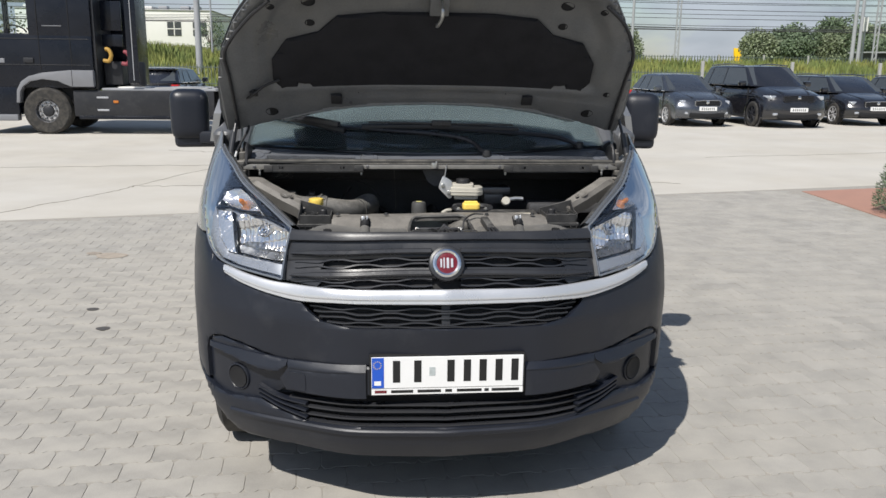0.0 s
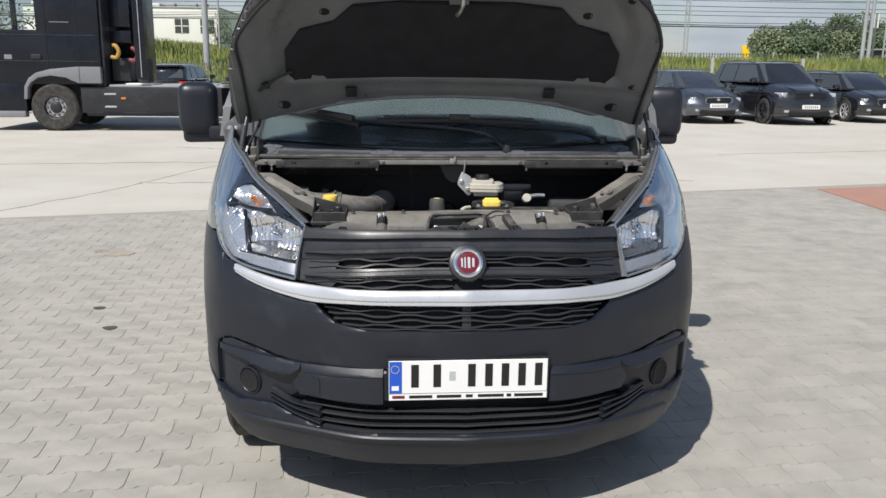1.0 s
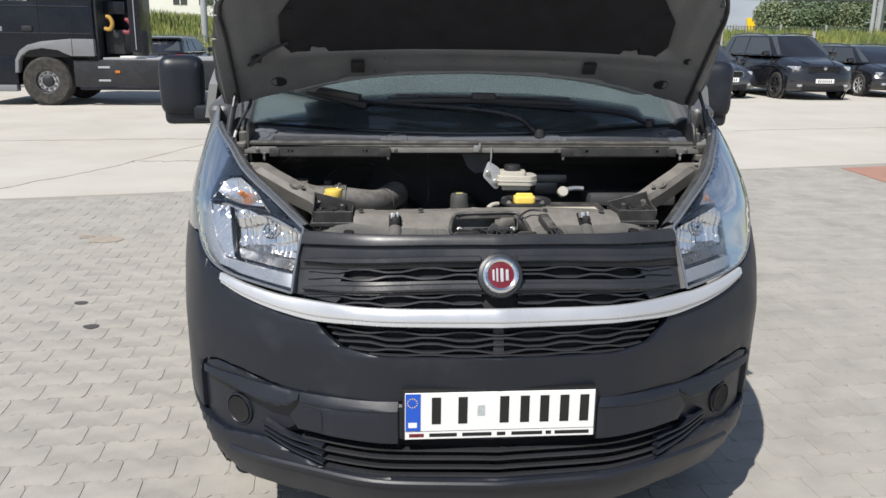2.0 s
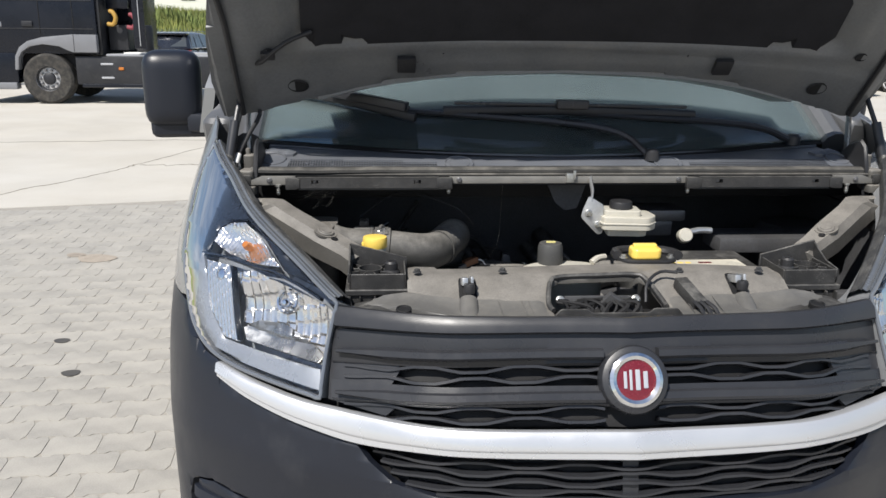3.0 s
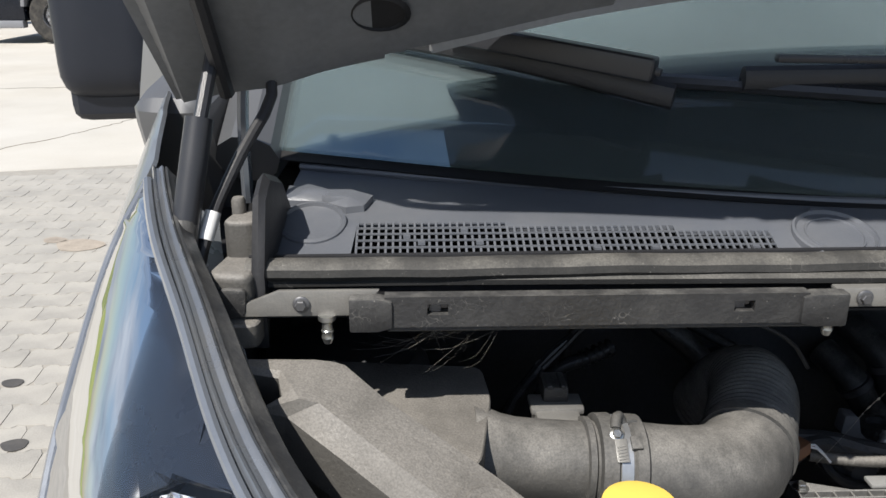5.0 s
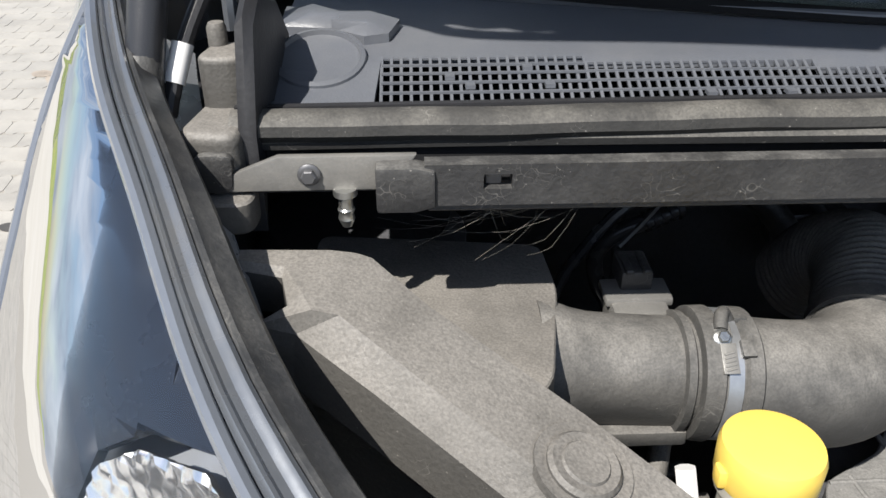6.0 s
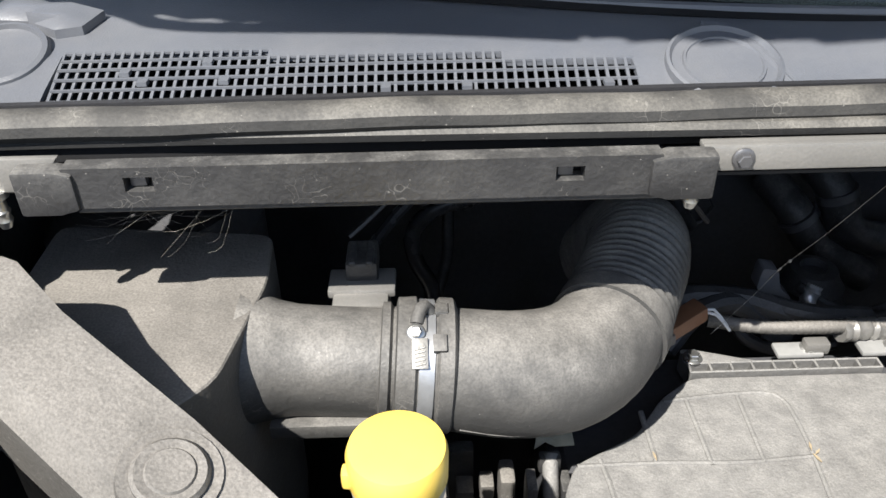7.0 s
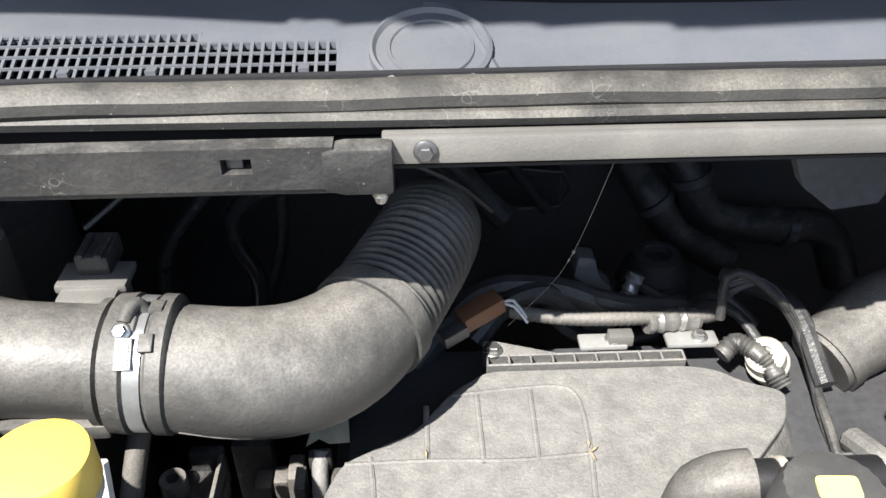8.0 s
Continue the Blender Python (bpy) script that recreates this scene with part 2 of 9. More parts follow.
dusty_plastic = mat("dusty_plastic", (0.055, 0.053, 0.049), 0.62, var=0.25, scale=14, bump=0.18, grain=320, dust=(0.275, 0.257, 0.232), dust_amount=0.64, dust_scale=15, up=True, even=0.72)
engine_plastic = mat("engine_plastic", (0.095, 0.094, 0.092), 0.62, var=0.25, scale=16, bump=0.25, grain=300, dust=(0.30, 0.292, 0.275), dust_amount=0.62, dust_scale=55, up=True, even=0.7)
cowl_plastic = mat("cowl_plastic", (0.104, 0.112, 0.129), 0.42, var=0.14, scale=5, bump=0.12, grain=700, dust=(0.15, 0.152, 0.158), dust_amount=0.4, dust_scale=6)
rubber = mat("rubber", (0.022, 0.022, 0.022), 0.62, var=0.2, bump=0.12, grain=400, dust=(0.19, 0.18, 0.16), dust_amount=0.58, dust_scale=20, up=True, even=0.3)
hose_rubber = mat("hose_rubber", (0.042, 0.042, 0.041), 0.55, var=0.2, scale=12, bump=0.15, grain=260, dust=(0.315, 0.299, 0.273), dust_amount=0.58, dust_scale=17, up=True, even=0.34)
black_rubber = mat("black_rubber", (0.022, 0.022, 0.024), 0.5, var=0.2, bump=0.15, grain=300)
tyre_rubber = mat("tyre_rubber", (0.022, 0.021, 0.020), 0.8, var=0.2, bump=0.3, grain=90, dust=(0.10, 0.09, 0.075), dust_amount=0.45)
rail_metal = mat("rail_metal", (0.185, 0.182, 0.173), 0.42, metal=0.35, var=0.12, scale=18, bump=0.08, grain=500, dust=(0.31, 0.295, 0.268), dust_amount=0.4, even=0.6)
zinc = mat("zinc", (0.50, 0.50, 0.48), 0.35, metal=0.9, var=0.2, scale=30, bump=0.1)
alloy = mat("alloy", (0.55, 0.56, 0.57), 0.4, metal=0.8, var=0.2, scale=10, bump=0.1)
wheel_alloy = mat("wheel_alloy", (0.48, 0.48, 0.49), 0.35, metal=0.35, var=0.08, bump=0.03)
chrome = mat("chrome", (0.86, 0.87, 0.88), 0.07, metal=1.0, var=0.02, bump=0.0, rvar=0.03)
reflector = mat("reflector", (0.94, 0.90, 0.84), 0.17, metal=0.93, var=0.03, bump=0.0, rvar=0.04)
lamp_black = mat("lamp_black", (0.016, 0.020, 0.028), 0.22, var=0.1, bump=0.02)
lamp_silver = mat("lamp_silver", (0.36, 0.37, 0.385), 0.30, metal=0.5, var=0.05, bump=0.02)
lens_clear = clear("lens_clear", (0.96, 0.975, 1.0), 0.010, 1.19)
amber = mat("amber", (0.48, 0.16, 0.03), 0.2, var=0.1, bump=0.0)
glass_dark = clear("glass_dark", (0.55, 0.64, 0.66), 0.008, 1.50, 0.0, 0.075)
badge_red = mat("badge_red", (0.135, 0.008, 0.015), 0.25, var=0.12, scale=60, bump=0.05, grain=400, coat=0.7)
plate_white = mat("plate_white", (0.78, 0.78, 0.77), 0.35, var=0.04, scale=8, bump=0.02)
plate_blue = mat("plate_blue", (0.015, 0.09, 0.50), 0.35, var=0.05, bump=0.0)
plate_ink = mat("plate_ink", (0.012, 0.012, 0.012), 0.45, var=0.05, bump=0.0)
plate_grey = mat("plate_grey", (0.42, 0.46, 0.46), 0.35, var=0.15, scale=60, bump=0.0)
yellow_plastic = mat("yellow_plastic", (0.84, 0.60, 0.12), 0.38, var=0.05, scale=20, bump=0.04, dust=(0.62, 0.50, 0.22), dust_amount=0.15)
white_plastic = mat("white_plastic", (0.47, 0.45, 0.39), 0.5, var=0.08, scale=20, bump=0.05, dust=(0.42, 0.38, 0.30), dust_amount=0.3, dust_scale=20)
brown_plastic = mat("brown_plastic", (0.20, 0.095, 0.05), 0.5, var=0.2, bump=0.1)
steel_dark = mat("steel_dark", (0.14, 0.14, 0.145), 0.4, metal=0.6, var=0.25, scale=12, bump=0.1)
web_silk = mat("web_silk", (0.30, 0.28, 0.25), 0.8, var=0.3, bump=0.0)
# copy of the bay plastic with dimmer dust, shade put into its colour
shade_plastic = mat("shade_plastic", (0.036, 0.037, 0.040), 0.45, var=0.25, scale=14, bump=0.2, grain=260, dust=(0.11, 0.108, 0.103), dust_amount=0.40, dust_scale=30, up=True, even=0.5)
cabin_dark = mat("cabin_dark", (0.030, 0.031, 0.034), 0.7, var=0.15, scale=4, bump=0.15)
seat_cloth = mat("seat_cloth", (0.035, 0.035, 0.040), 0.9, var=0.2, bump=0.3)
label_paper = mat("label_paper", (0.62, 0.58, 0.48), 0.5, var=0.1, bump=0.02, dust=DUST, dust_amount=0.4)


# ---- mesh tools ----
def part(name, bm, material, parent=None, label="", angle=35):
    """One mesh object from a bmesh."""
    me = bpy.data.meshes.new(name)
    bmesh.ops.recalc_face_normals(bm, faces=bm.faces)
    bm.to_mesh(me)
    bm.free()
    for one in (material if isinstance(material, (list, tuple)) else [material]):
        me.materials.append(one)
    me.shade_smooth()
    me.set_sharp_from_angle(angle=radians(angle))
    ob = new(name, me)
    ob.parent = parent
    if label:
        ob["label"] = label
    return ob


def thing(name, label, category, group="", kind="", at=(0, 0, 0)):
    ob = new(name)
    ob.empty_display_size = 0.1
    ob.matrix_world = at if isinstance(at, Matrix) else Matrix.Translation(at)
    return tagged(ob, label, category, group, kind)


def soften(bm, edges, width, seg=2):
    bmesh.ops.bevel(bm, geom=edges, offset=width, segments=seg, affect="EDGES", profile=0.6, clamp_overlap=True)


def box(x0, x1, y0, y1, z0, z1, bev=0.0, seg=2, bm=None, m=None):
    own = bmesh.new()
    bmesh.ops.create_cube(own, size=1.0, matrix=Matrix.LocRotScale(((x0 + x1) / 2, (y0 + y1) / 2, (z0 + z1) / 2), None, (abs(x1 - x0), abs(y1 - y0), abs(z1 - z0))))
    if bev:
        soften(own, own.edges[:], bev, seg)
    return join(own, bm, m)


def join(own, bm=None, m=None):
    """Moves own by m, and into bm if one is given."""
    if m is not None:
        bmesh.ops.transform(own, matrix=m, verts=own.verts)
    if bm is None:
        return own
    me = bpy.data.meshes.new("tmp")
    own.to_mesh(me)
    own.free()
    bm.from_mesh(me)
    bpy.data.meshes.remove(me)
    return bm


def prism(outline, lo, hi, bev=0.0, seg=2, bm=None, m=None):
    """An outline in x, y drawn up from lo to hi."""
    own = bmesh.new()
    low = [own.verts.new((x, y, lo)) for x, y in outline]
    f = own.faces.new(low)
    up = bmesh.ops.extrude_face_region(own, geom=[f])
    bmesh.ops.translate(own, vec=(0, 0, hi - lo), verts=[v for v in up["geom"] if isinstance(v, bmesh.types.BMVert)])
    bmesh.ops.recalc_face_normals(own, faces=own.faces)
    if bev:
        soften(own, [e for e in own.edges if e.calc_face_angle(0) > 0.5], bev, seg)
    return join(own, bm, m)


def lathe(profile, n=24, bm=None, m=None, lobes=0, depth=0.0, cap=True):
    """A profile of (radius, height) turned about z; lobes: ribs round it."""
    own = bmesh.new()
    rings = []
    for r, h in profile:
        if r < 1e-5:
            rings.append([own.verts.new((0, 0, h))])
        else:
            ring = []
            for i in range(n):
                a = 2 * math.pi * i / n
                q = r * (1 + depth * math.cos(lobes * a)) if lobes else r
                ring.append(own.verts.new((q * math.cos(a), q * math.sin(a), h)))
            rings.append(ring)
    for a, b in zip(rings, rings[1:]):
        for i in range(n):
            j = (i + 1) % n
            if len(a) == 1 and len(b) == 1:
                continue
            if len(a) == 1:
                own.faces.new((a[0], b[i], b[j]))
            elif len(b) == 1:
                own.faces.new((a[i], a[j], b[0]))
            else:
                own.faces.new((a[i], a[j], b[j], b[i]))
    for ring in (rings[0], rings[-1]):
        if cap and len(ring) > 2:
            own.faces.new(ring)
    return join(own, bm, m)


def spline(points, step):
    """Points along a smooth line through the given ones."""
    ps = [Vector(p) for p in points]
    if len(ps) == 2:
        n = max(1, int((ps[1] - ps[0]).length / step))
        return [ps[0].lerp(ps[1], i / n) for i in range(n + 1)]
    ext = [2 * ps[0] - ps[1]] + ps + [2 * ps[-1] - ps[-2]]
    out = []
    for a, b, c, d in zip(ext, ext[1:], ext[2:], ext[3:]):
        n = max(2, int((c - b).length / step))
        for i in range(n):
            t = i / n
            out.append(0.5 * (2 * b + (c - a) * t + (2 * a - 5 * b + 4 * c - d) * t * t + (3 * b - a - 3 * c + d) * t ** 3))
    return out + [ps[-1]]


def tube(points, r, n=10, step=0.02, bm=None, m=None, flat=1.0, cap=True):
    """A round bar along a smooth line; r: a radius, or a function of 0..1 along it."""
    path = spline(points, step)
    own = bmesh.new()
    rings = []
    side = None
    for i, p in enumerate(path):
        d = (path[min(i + 1, len(path) - 1)] - path[max(i - 1, 0)]).normalized()
        if side is None:
            side = d.cross(Vector((0, 0, 1)) if abs(d.z) < 0.9 else Vector((1, 0, 0))).normalized()
        side = (side - d * side.dot(d)).normalized()
        up = side.cross(d)
        q = r(i / (len(path) - 1)) if callable(r) else r
        rings.append([own.verts.new(p + side * (q * math.cos(2 * math.pi * k / n)) + up * (q * flat * math.sin(2 * math.pi * k / n))) for k in range(n)])
    for a, b in zip(rings, rings[1:]):
        for k in range(n):
            own.faces.new((a[k], a[(k + 1) % n], b[(k + 1) % n], b[k]))
    if cap:
        own.faces.new(rings[0][::-1])
        own.faces.new(rings[-1])
    return join(own, bm, m)


def rounded(outline, r, n=3):
    """An outline with its corners rounded."""
    out = []
    k = len(outline)
    for i in range(k):
        p, q, s = (Vector(outline[(i + d) % k]) for d in (-1, 0, 1))
        a, b = (p - q), (s - q)
        rr = min(r, a.length * 0.45, b.length * 0.45)
        a, b = q + a.normalized() * rr, q + b.normalized() * rr
        for j in range(n + 1):
            t = j / n
            out.append(tuple((1 - t) ** 2 * a + 2 * t * (1 - t) * q + t * t * b))
    return out


def sheet(outline, place, thick=0.003, step=0.035, out=0.0, bm=None, edge=0.0, cuts=None, m=None):
    """A panel with the given outline in u, v, laid on a curved surface place(u, v, out) and given thickness inward.
    edge: how far its rim is rolled back."""
    own = bmesh.new()
    ring = [own.verts.new((u, v, 0)) for u, v in outline]
    for a, b, c in tessellate_polygon([[Vector((u, v, 0)) for u, v in outline]]):
        own.faces.new((ring[a], ring[b], ring[c]))
    us, vs = [p[0] for p in outline], [p[1] for p in outline]
    for axis, lo, hi in ((0, min(us), max(us)), (1, min(vs), max(vs))):
        k = int((hi - lo) / step)
        for i in range(1, k + 1):
            at, no = [0, 0, 0], [0, 0, 0]
            at[axis], no[axis] = lo + (hi - lo) * i / (k + 1), 1
            bmesh.ops.bisect_plane(own, geom=own.verts[:] + own.edges[:] + own.faces[:], plane_co=at, plane_no=no)
    bmesh.ops.triangulate(own, faces=[f for f in own.faces if len(f.verts) > 4])
    rim = {v for e in own.edges if len(e.link_faces) == 1 for v in e.verts}
    flat = {v: (v.co.x, v.co.y) for v in own.verts}
    back = {}
    for v in own.verts[:]:
        back[v] = own.verts.new(place(*flat[v], out - thick))
    for v, uv in flat.items():
        v.co = place(*uv, out - (edge if v in rim else 0))
    for f in [f for f in own.faces]:
        own.faces.new([back[v] for v in reversed(f.verts)])
    for e in [e for e in own.edges if len(e.link_faces) == 1 and e.verts[0] in flat and e.verts[1] in flat]:
        a, b = e.verts
        own.faces.new((a, b, back[b], back[a]))
    return join(own, bm, m)


def ribbon(line, half, place, height, base=0.0, bm=None, crown=0.4):
    """A raised bar along a line of (u, v) on a surface: half its width, and its height over base."""
    own = bmesh.new()
    rows = []
    k = len(line)
    for i, (u, v) in enumerate(line):
        a, b = line[max(i - 1, 0)], line[min(i + 1, k - 1)]
        d = Vector((b[0] - a[0], b[1] - a[1])).normalized()
        n = Vector((-d.y, d.x))
        h = half(i / (k - 1)) if callable(half) else half
        rows.append([own.verts.new(place(u + n.x * h * c, v + n.y * h * c, base + height * e)) for c, e in ((-1, 0), (-0.9, crown), (-0.5, 1), (0.5, 1), (0.9, crown), (1, 0))])
    for a, b in zip(rows, rows[1:]):
        for j in range(5):
            own.faces.new((a[j], a[j + 1], b[j + 1], b[j]))
        own.faces.new((a[5], a[0], b[0], b[5]))
    own.faces.new(rows[0])
    own.faces.new(rows[-1][::-1])
    return join(own, bm)


def pierced(xs, zs, holes, y0, y1, m=None):
    """A flat plate over a grid of x and z, as one mesh, with whole cells left out as holes."""
    own = bmesh.new()
    at = {}

    def v(i, j, y):
        if (i, j, y) not in at:
            at[i, j, y] = own.verts.new((xs[i], y, zs[j]))
        return at[i, j, y]

    solid = {(i, j) for i in range(len(xs) - 1) for j in range(len(zs) - 1)} - set(holes)
    for i, j in solid:
        own.faces.new((v(i, j, y0), v(i + 1, j, y0), v(i + 1, j + 1, y0), v(i, j + 1, y0)))
        own.faces.new((v(i, j, y1), v(i, j + 1, y1), v(i + 1, j + 1, y1), v(i + 1, j, y1)))
        for (di, dj), (a, b) in {(-1, 0): ((0, 0), (0, 1)), (1, 0): ((1, 0), (1, 1)), (0, -1): ((0, 0), (1, 0)), (0, 1): ((0, 1), (1, 1))}.items():
            if (i + di, j + dj) not in solid:
                own.faces.new((v(i + a[0], j + a[1], y0), v(i + b[0], j + b[1], y0), v(i + b[0], j + b[1], y1), v(i + a[0], j + a[1], y1)))
    return join(own, None, m)


def bolt(x, y, z, r=0.008, m=None, bm=None, n=6):
    """A flanged hexagon bolt head, its axis along z."""
    b = lathe([(0, 0), (r * 1.5, 0), (r * 1.5, r * 0.25), (r * 1.3, r * 0.4), (r * 1.05, r * 0.45)], 16)
    b = lathe([(r, r * 0.4), (r, r * 1.1), (r * 0.85, r * 1.25), (0, r * 1.25)], n, b)
    bmesh.ops.transform(b, matrix=Matrix.Translation((x, y, z)) @ (m or Matrix()), verts=b.verts)
    return join(b, bm)


# ---- ground ----
paver_stone = mat("paver_stone", (0.33, 0.314, 0.285), 0.85, var=0.20, scale=5, bump=0.5, grain=170, dust=(0.41, 0.385, 0.34), dust_amount=0.5, dust_scale=2.2, tint=0.07)
joint_sand = mat("joint_sand", (0.315, 0.295, 0.26), 0.95, var=0.2, scale=20, bump=0.4, grain=300)
concrete = mat("concrete", (0.47, 0.44, 0.385), 0.88, var=0.10, scale=0.9, bump=0.3, grain=60, dust=(0.55, 0.53, 0.49), dust_amount=0.5, dust_scale=0.35)


def ground_z(x, y):
    """Level yard, then a grassy bank beyond the parked cars."""
    a = min(max((y - 34) / 12, 0), 1)
    return 1.75 * a * a * (3 - 2 * a)


def slab(name, outline, lo, hi, material, label, kind="structure"):
    return tagged(part(name, prism(outline, lo, hi), material), label, name.split("_")[0], kind=kind)


slab("ground", [(-400, -60), (400, -60), (400, 900), (-400, 900)], -0.5, -0.0026, joint_sand, "pale sandy ground under the yard")
slab("concrete_yard", [(-60, -4.2), (-4.04, 8.87), (6.2, 11.12), (60, 24.0), (60, 36), (-60, 36)], -0.3, 0.0, concrete, "pale worn concrete yard with cracks")


# ---- the van: nose, hood, glass, cab ----
van = thing("van", "grey panel van with raised hood and dark plastic bumper", "van", at=(0, 3.75, 0))
VAN_HOME = van.matrix_world.inverted()


SEAT = {"at": Vector((0, 0, 0))}        # where a cluster of parts sits, as an offset


def vpart(name, bm, material, label="", parent=None, angle=35):
    """A part of the van; sub-parts name the part that they sit on."""
    ob = part(name, bm, material, None, label, angle)
    ob.parent = parent or van
    ob.matrix_parent_inverse = Matrix() if parent else VAN_HOME
    if not parent:
        ob.location = SEAT["at"]
    return ob


def both(half):
    """A full outline from its right half, listed from the middle over the side and back to the middle."""
    return list(half) + [(-u, v) for u, v in reversed(half) if u > 1e-6]


STRIP_TOP = [(0, 0.878), (0.449, 0.872), (0.591, 0.872), (0.728, 0.884), (0.835, 0.902)]
STRIP_LOW = [(0.840, 0.874), (0.754, 0.850), (0.63, 0.828), (0.515, 0.818), (0.365, 0.825), (0, 0.828)]
def curve2(points, step=0.016):
    return [(p.x, p.y) for p in spline([Vector((a, b, 0)) for a, b in points], step)]


LAMP_TOP = curve2([(1.015, 1.287), (0.90, 1.238), (0.81, 1.180), (0.668, 1.112), (0.56, 1.05)])
LAMP = LAMP_TOP + curve2([(0.56, 1.05), (0.576, 0.975), (0.591, 0.882)])[1:] + curve2([(0.591, 0.882), (0.70, 0.892), (0.80, 0.903), (0.87, 0.918), (0.925, 0.95), (0.968, 1.0), (1.015, 1.07), (1.045, 1.15), (1.055, 1.225), (1.015, 1.287)])[1:-1]

# bumper, built up of its moulded fields
vpart("bumper", sheet(both([(0, 0.748), (0.33, 0.745), (0.44, 0.760), (0.49, 0.79), (0.515, 0.816), (0.63, 0.826), (0.754, 0.848), (0.842, 0.872), (0.842, 0.902), (0.89, 0.912), (0.935, 0.942),
      (0.975, 0.985), (1.02, 0.99), (1.24, 1.0), (1.235, 0.70), (1.22, 0.56), (1.10, 0.50), (1.01, 0.447), (0.985, 0.45), (0.978, 0.57), (0.955, 0.615), (0.92, 0.634), (0.88, 0.645), (0.763, 0.632), (0.60, 0.60), (0.545, 0.604),
      (0.268, 0.616), (0, 0.618)]), nose, 0.02, 0.025, edge=0.003), bumper_plastic, "dark unpainted plastic bumper moulding")
vpart("bumper_crossbar", sheet(both([(0, 0.612), (0.27, 0.610), (0.545, 0.598), (0.575, 0.575), (0.60, 0.53), (0.56, 0.505), (0.48, 0.503), (0, 0.512)]), nose, 0.02, 0.03, out=0.004, edge=0.006), bumper_plastic)
vpart("bumper_lip", sheet(both([(0, 0.392), (0.30, 0.388), (0.51, 0.382), (0.60, 0.40), (0.70, 0.43), (0.78, 0.425), (0.86, 0.415), (0.94, 0.425), (1.0, 0.437), (1.10, 0.488), (1.22, 0.548), (1.22, 0.530), (1.10, 0.465), (1.0, 0.405), (0.95, 0.350),
      (0.90, 0.295), (0.86, 0.262), (0.80, 0.243), (0.60, 0.255), (0.39, 0.262), (0, 0.258)]), nose, 0.025, 0.025, out=0.002, edge=0.005), bumper_plastic)
vpart("lip_ridge", ribbon([(u / 20, 0.372 - 0.02 * (u / 20) ** 2) for u in range(-17, 18)], 0.012, nose, 0.008, 0.002), bumper_plastic)
for sx in (-1, 1):
    def nose_side(u, v, out=0.0, sx=sx):
        return nose(u * sx, v, out)
    pocket = vpart("bumper_pocket", sheet([(0.93, 0.635), (0.88, 0.648), (0.763, 0.636), (0.59, 0.604), (0.55, 0.57), (0.58, 0.50), (0.70, 0.42), (0.80, 0.40), (0.93, 0.41), (0.995, 0.44), (0.985, 0.585)],
                   nose_side, 0.015, 0.03, out=-0.016, edge=0.004), bumper_plastic, "recessed side field of the bumper")
    vpart("pocket_blade", sheet([(0.935, 0.622), (0.88, 0.634), (0.763, 0.622), (0.64, 0.592), (0.62, 0.575), (0.66, 0.566), (0.76, 0.585), (0.87, 0.60), (0.94, 0.588)], nose_side, 0.015, 0.025, out=-0.002, edge=0.005),
          bumper_plastic, parent=pocket)
    hole = nose_side(0.810, 0.490, -0.012)
    n_dir = (nose_side(0.810, 0.490, 0.05) - hole).normalized()
    turn = Matrix.Translation(hole) @ n_dir.to_track_quat("Z", "Y").to_matrix().to_4x4()
    vpart("fog_lamp_blank", lathe([(0.052, -0.004), (0.050, 0.002), (0.046, 0.003), (0.043, 0.0), (0.040, -0.012)], 28, m=turn, cap=False), bumper_plastic, "round blanked fog lamp opening", pocket)
    # shallow near-black disc, the hole's shade painted on instead of real depth
    vpart("fog_lamp_hollow", lathe([(0.0415, 0.001), (0.038, -0.0006), (0.020, -0.0016), (0, -0.002)], 28, m=turn @ Matrix.Translation((0, 0, 0.003)), cap=False), deep_black, parent=pocket)
    # three fins that run out of the lower grille into the pocket
    for i in range(3):
        vpart("pocket_fin", ribbon(curve2([(0.505, 0.446 - 0.024 * i), (0.605, 0.452 - 0.018 * i), (0.66, 0.466 - 0.016 * i), (0.705, 0.482 - 0.016 * i)], 0.02), 0.0055, nose_side, 0.022, -0.016), bumper_plastic, parent=pocket)
for sx in (-1, 1):
    def wing_at(u, v, out=0.0, sx=sx):
        return nose(u * sx, v, out + 0.020 * min(1, max(0, (0.608 - v) / 0.045)))

    def ledge_at(u, v, out=0.0, sx=sx):
        return nose(u * sx, v, out + 0.015 * min(1, max(0, (0.616 - 0.03 * max(0, u - 0.27) - v) / 0.022)))

    vpart("bumper_wing", sheet([(0.945, 0.606), (0.86, 0.608), (0.765, 0.607), (0.66, 0.604), (0.572, 0.602), (0.574, 0.582), (0.605, 0.560), (0.635, 0.552), (0.69, 0.557), (0.745, 0.567), (0.85, 0.582), (0.935, 0.590)], wing_at, 0.02, 0.02, out=0.002, edge=0.003), bumper_plastic, "raised wing of the bumper")
    vpart("bumper_ledge", sheet([(0.274, 0.617), (0.40, 0.611), (0.50, 0.606), (0.570, 0.603), (0.562, 0.578), (0.49, 0.577), (0.40, 0.583), (0.274, 0.594)], ledge_at, 0.012, 0.02, out=0.002, edge=0.001), bumper_plastic)
    vpart("crossbar_face", sheet([(0.274, 0.594), (0.40, 0.583), (0.49, 0.577), (0.562, 0.578), (0.60, 0.53), (0.575, 0.495), (0.48, 0.492), (0.274, 0.498)], lambda u, v, out=0.0, sx=sx: nose(u * sx, v, out), 0.016, 0.03, out=0.0165, edge=0.003), bumper_plastic)
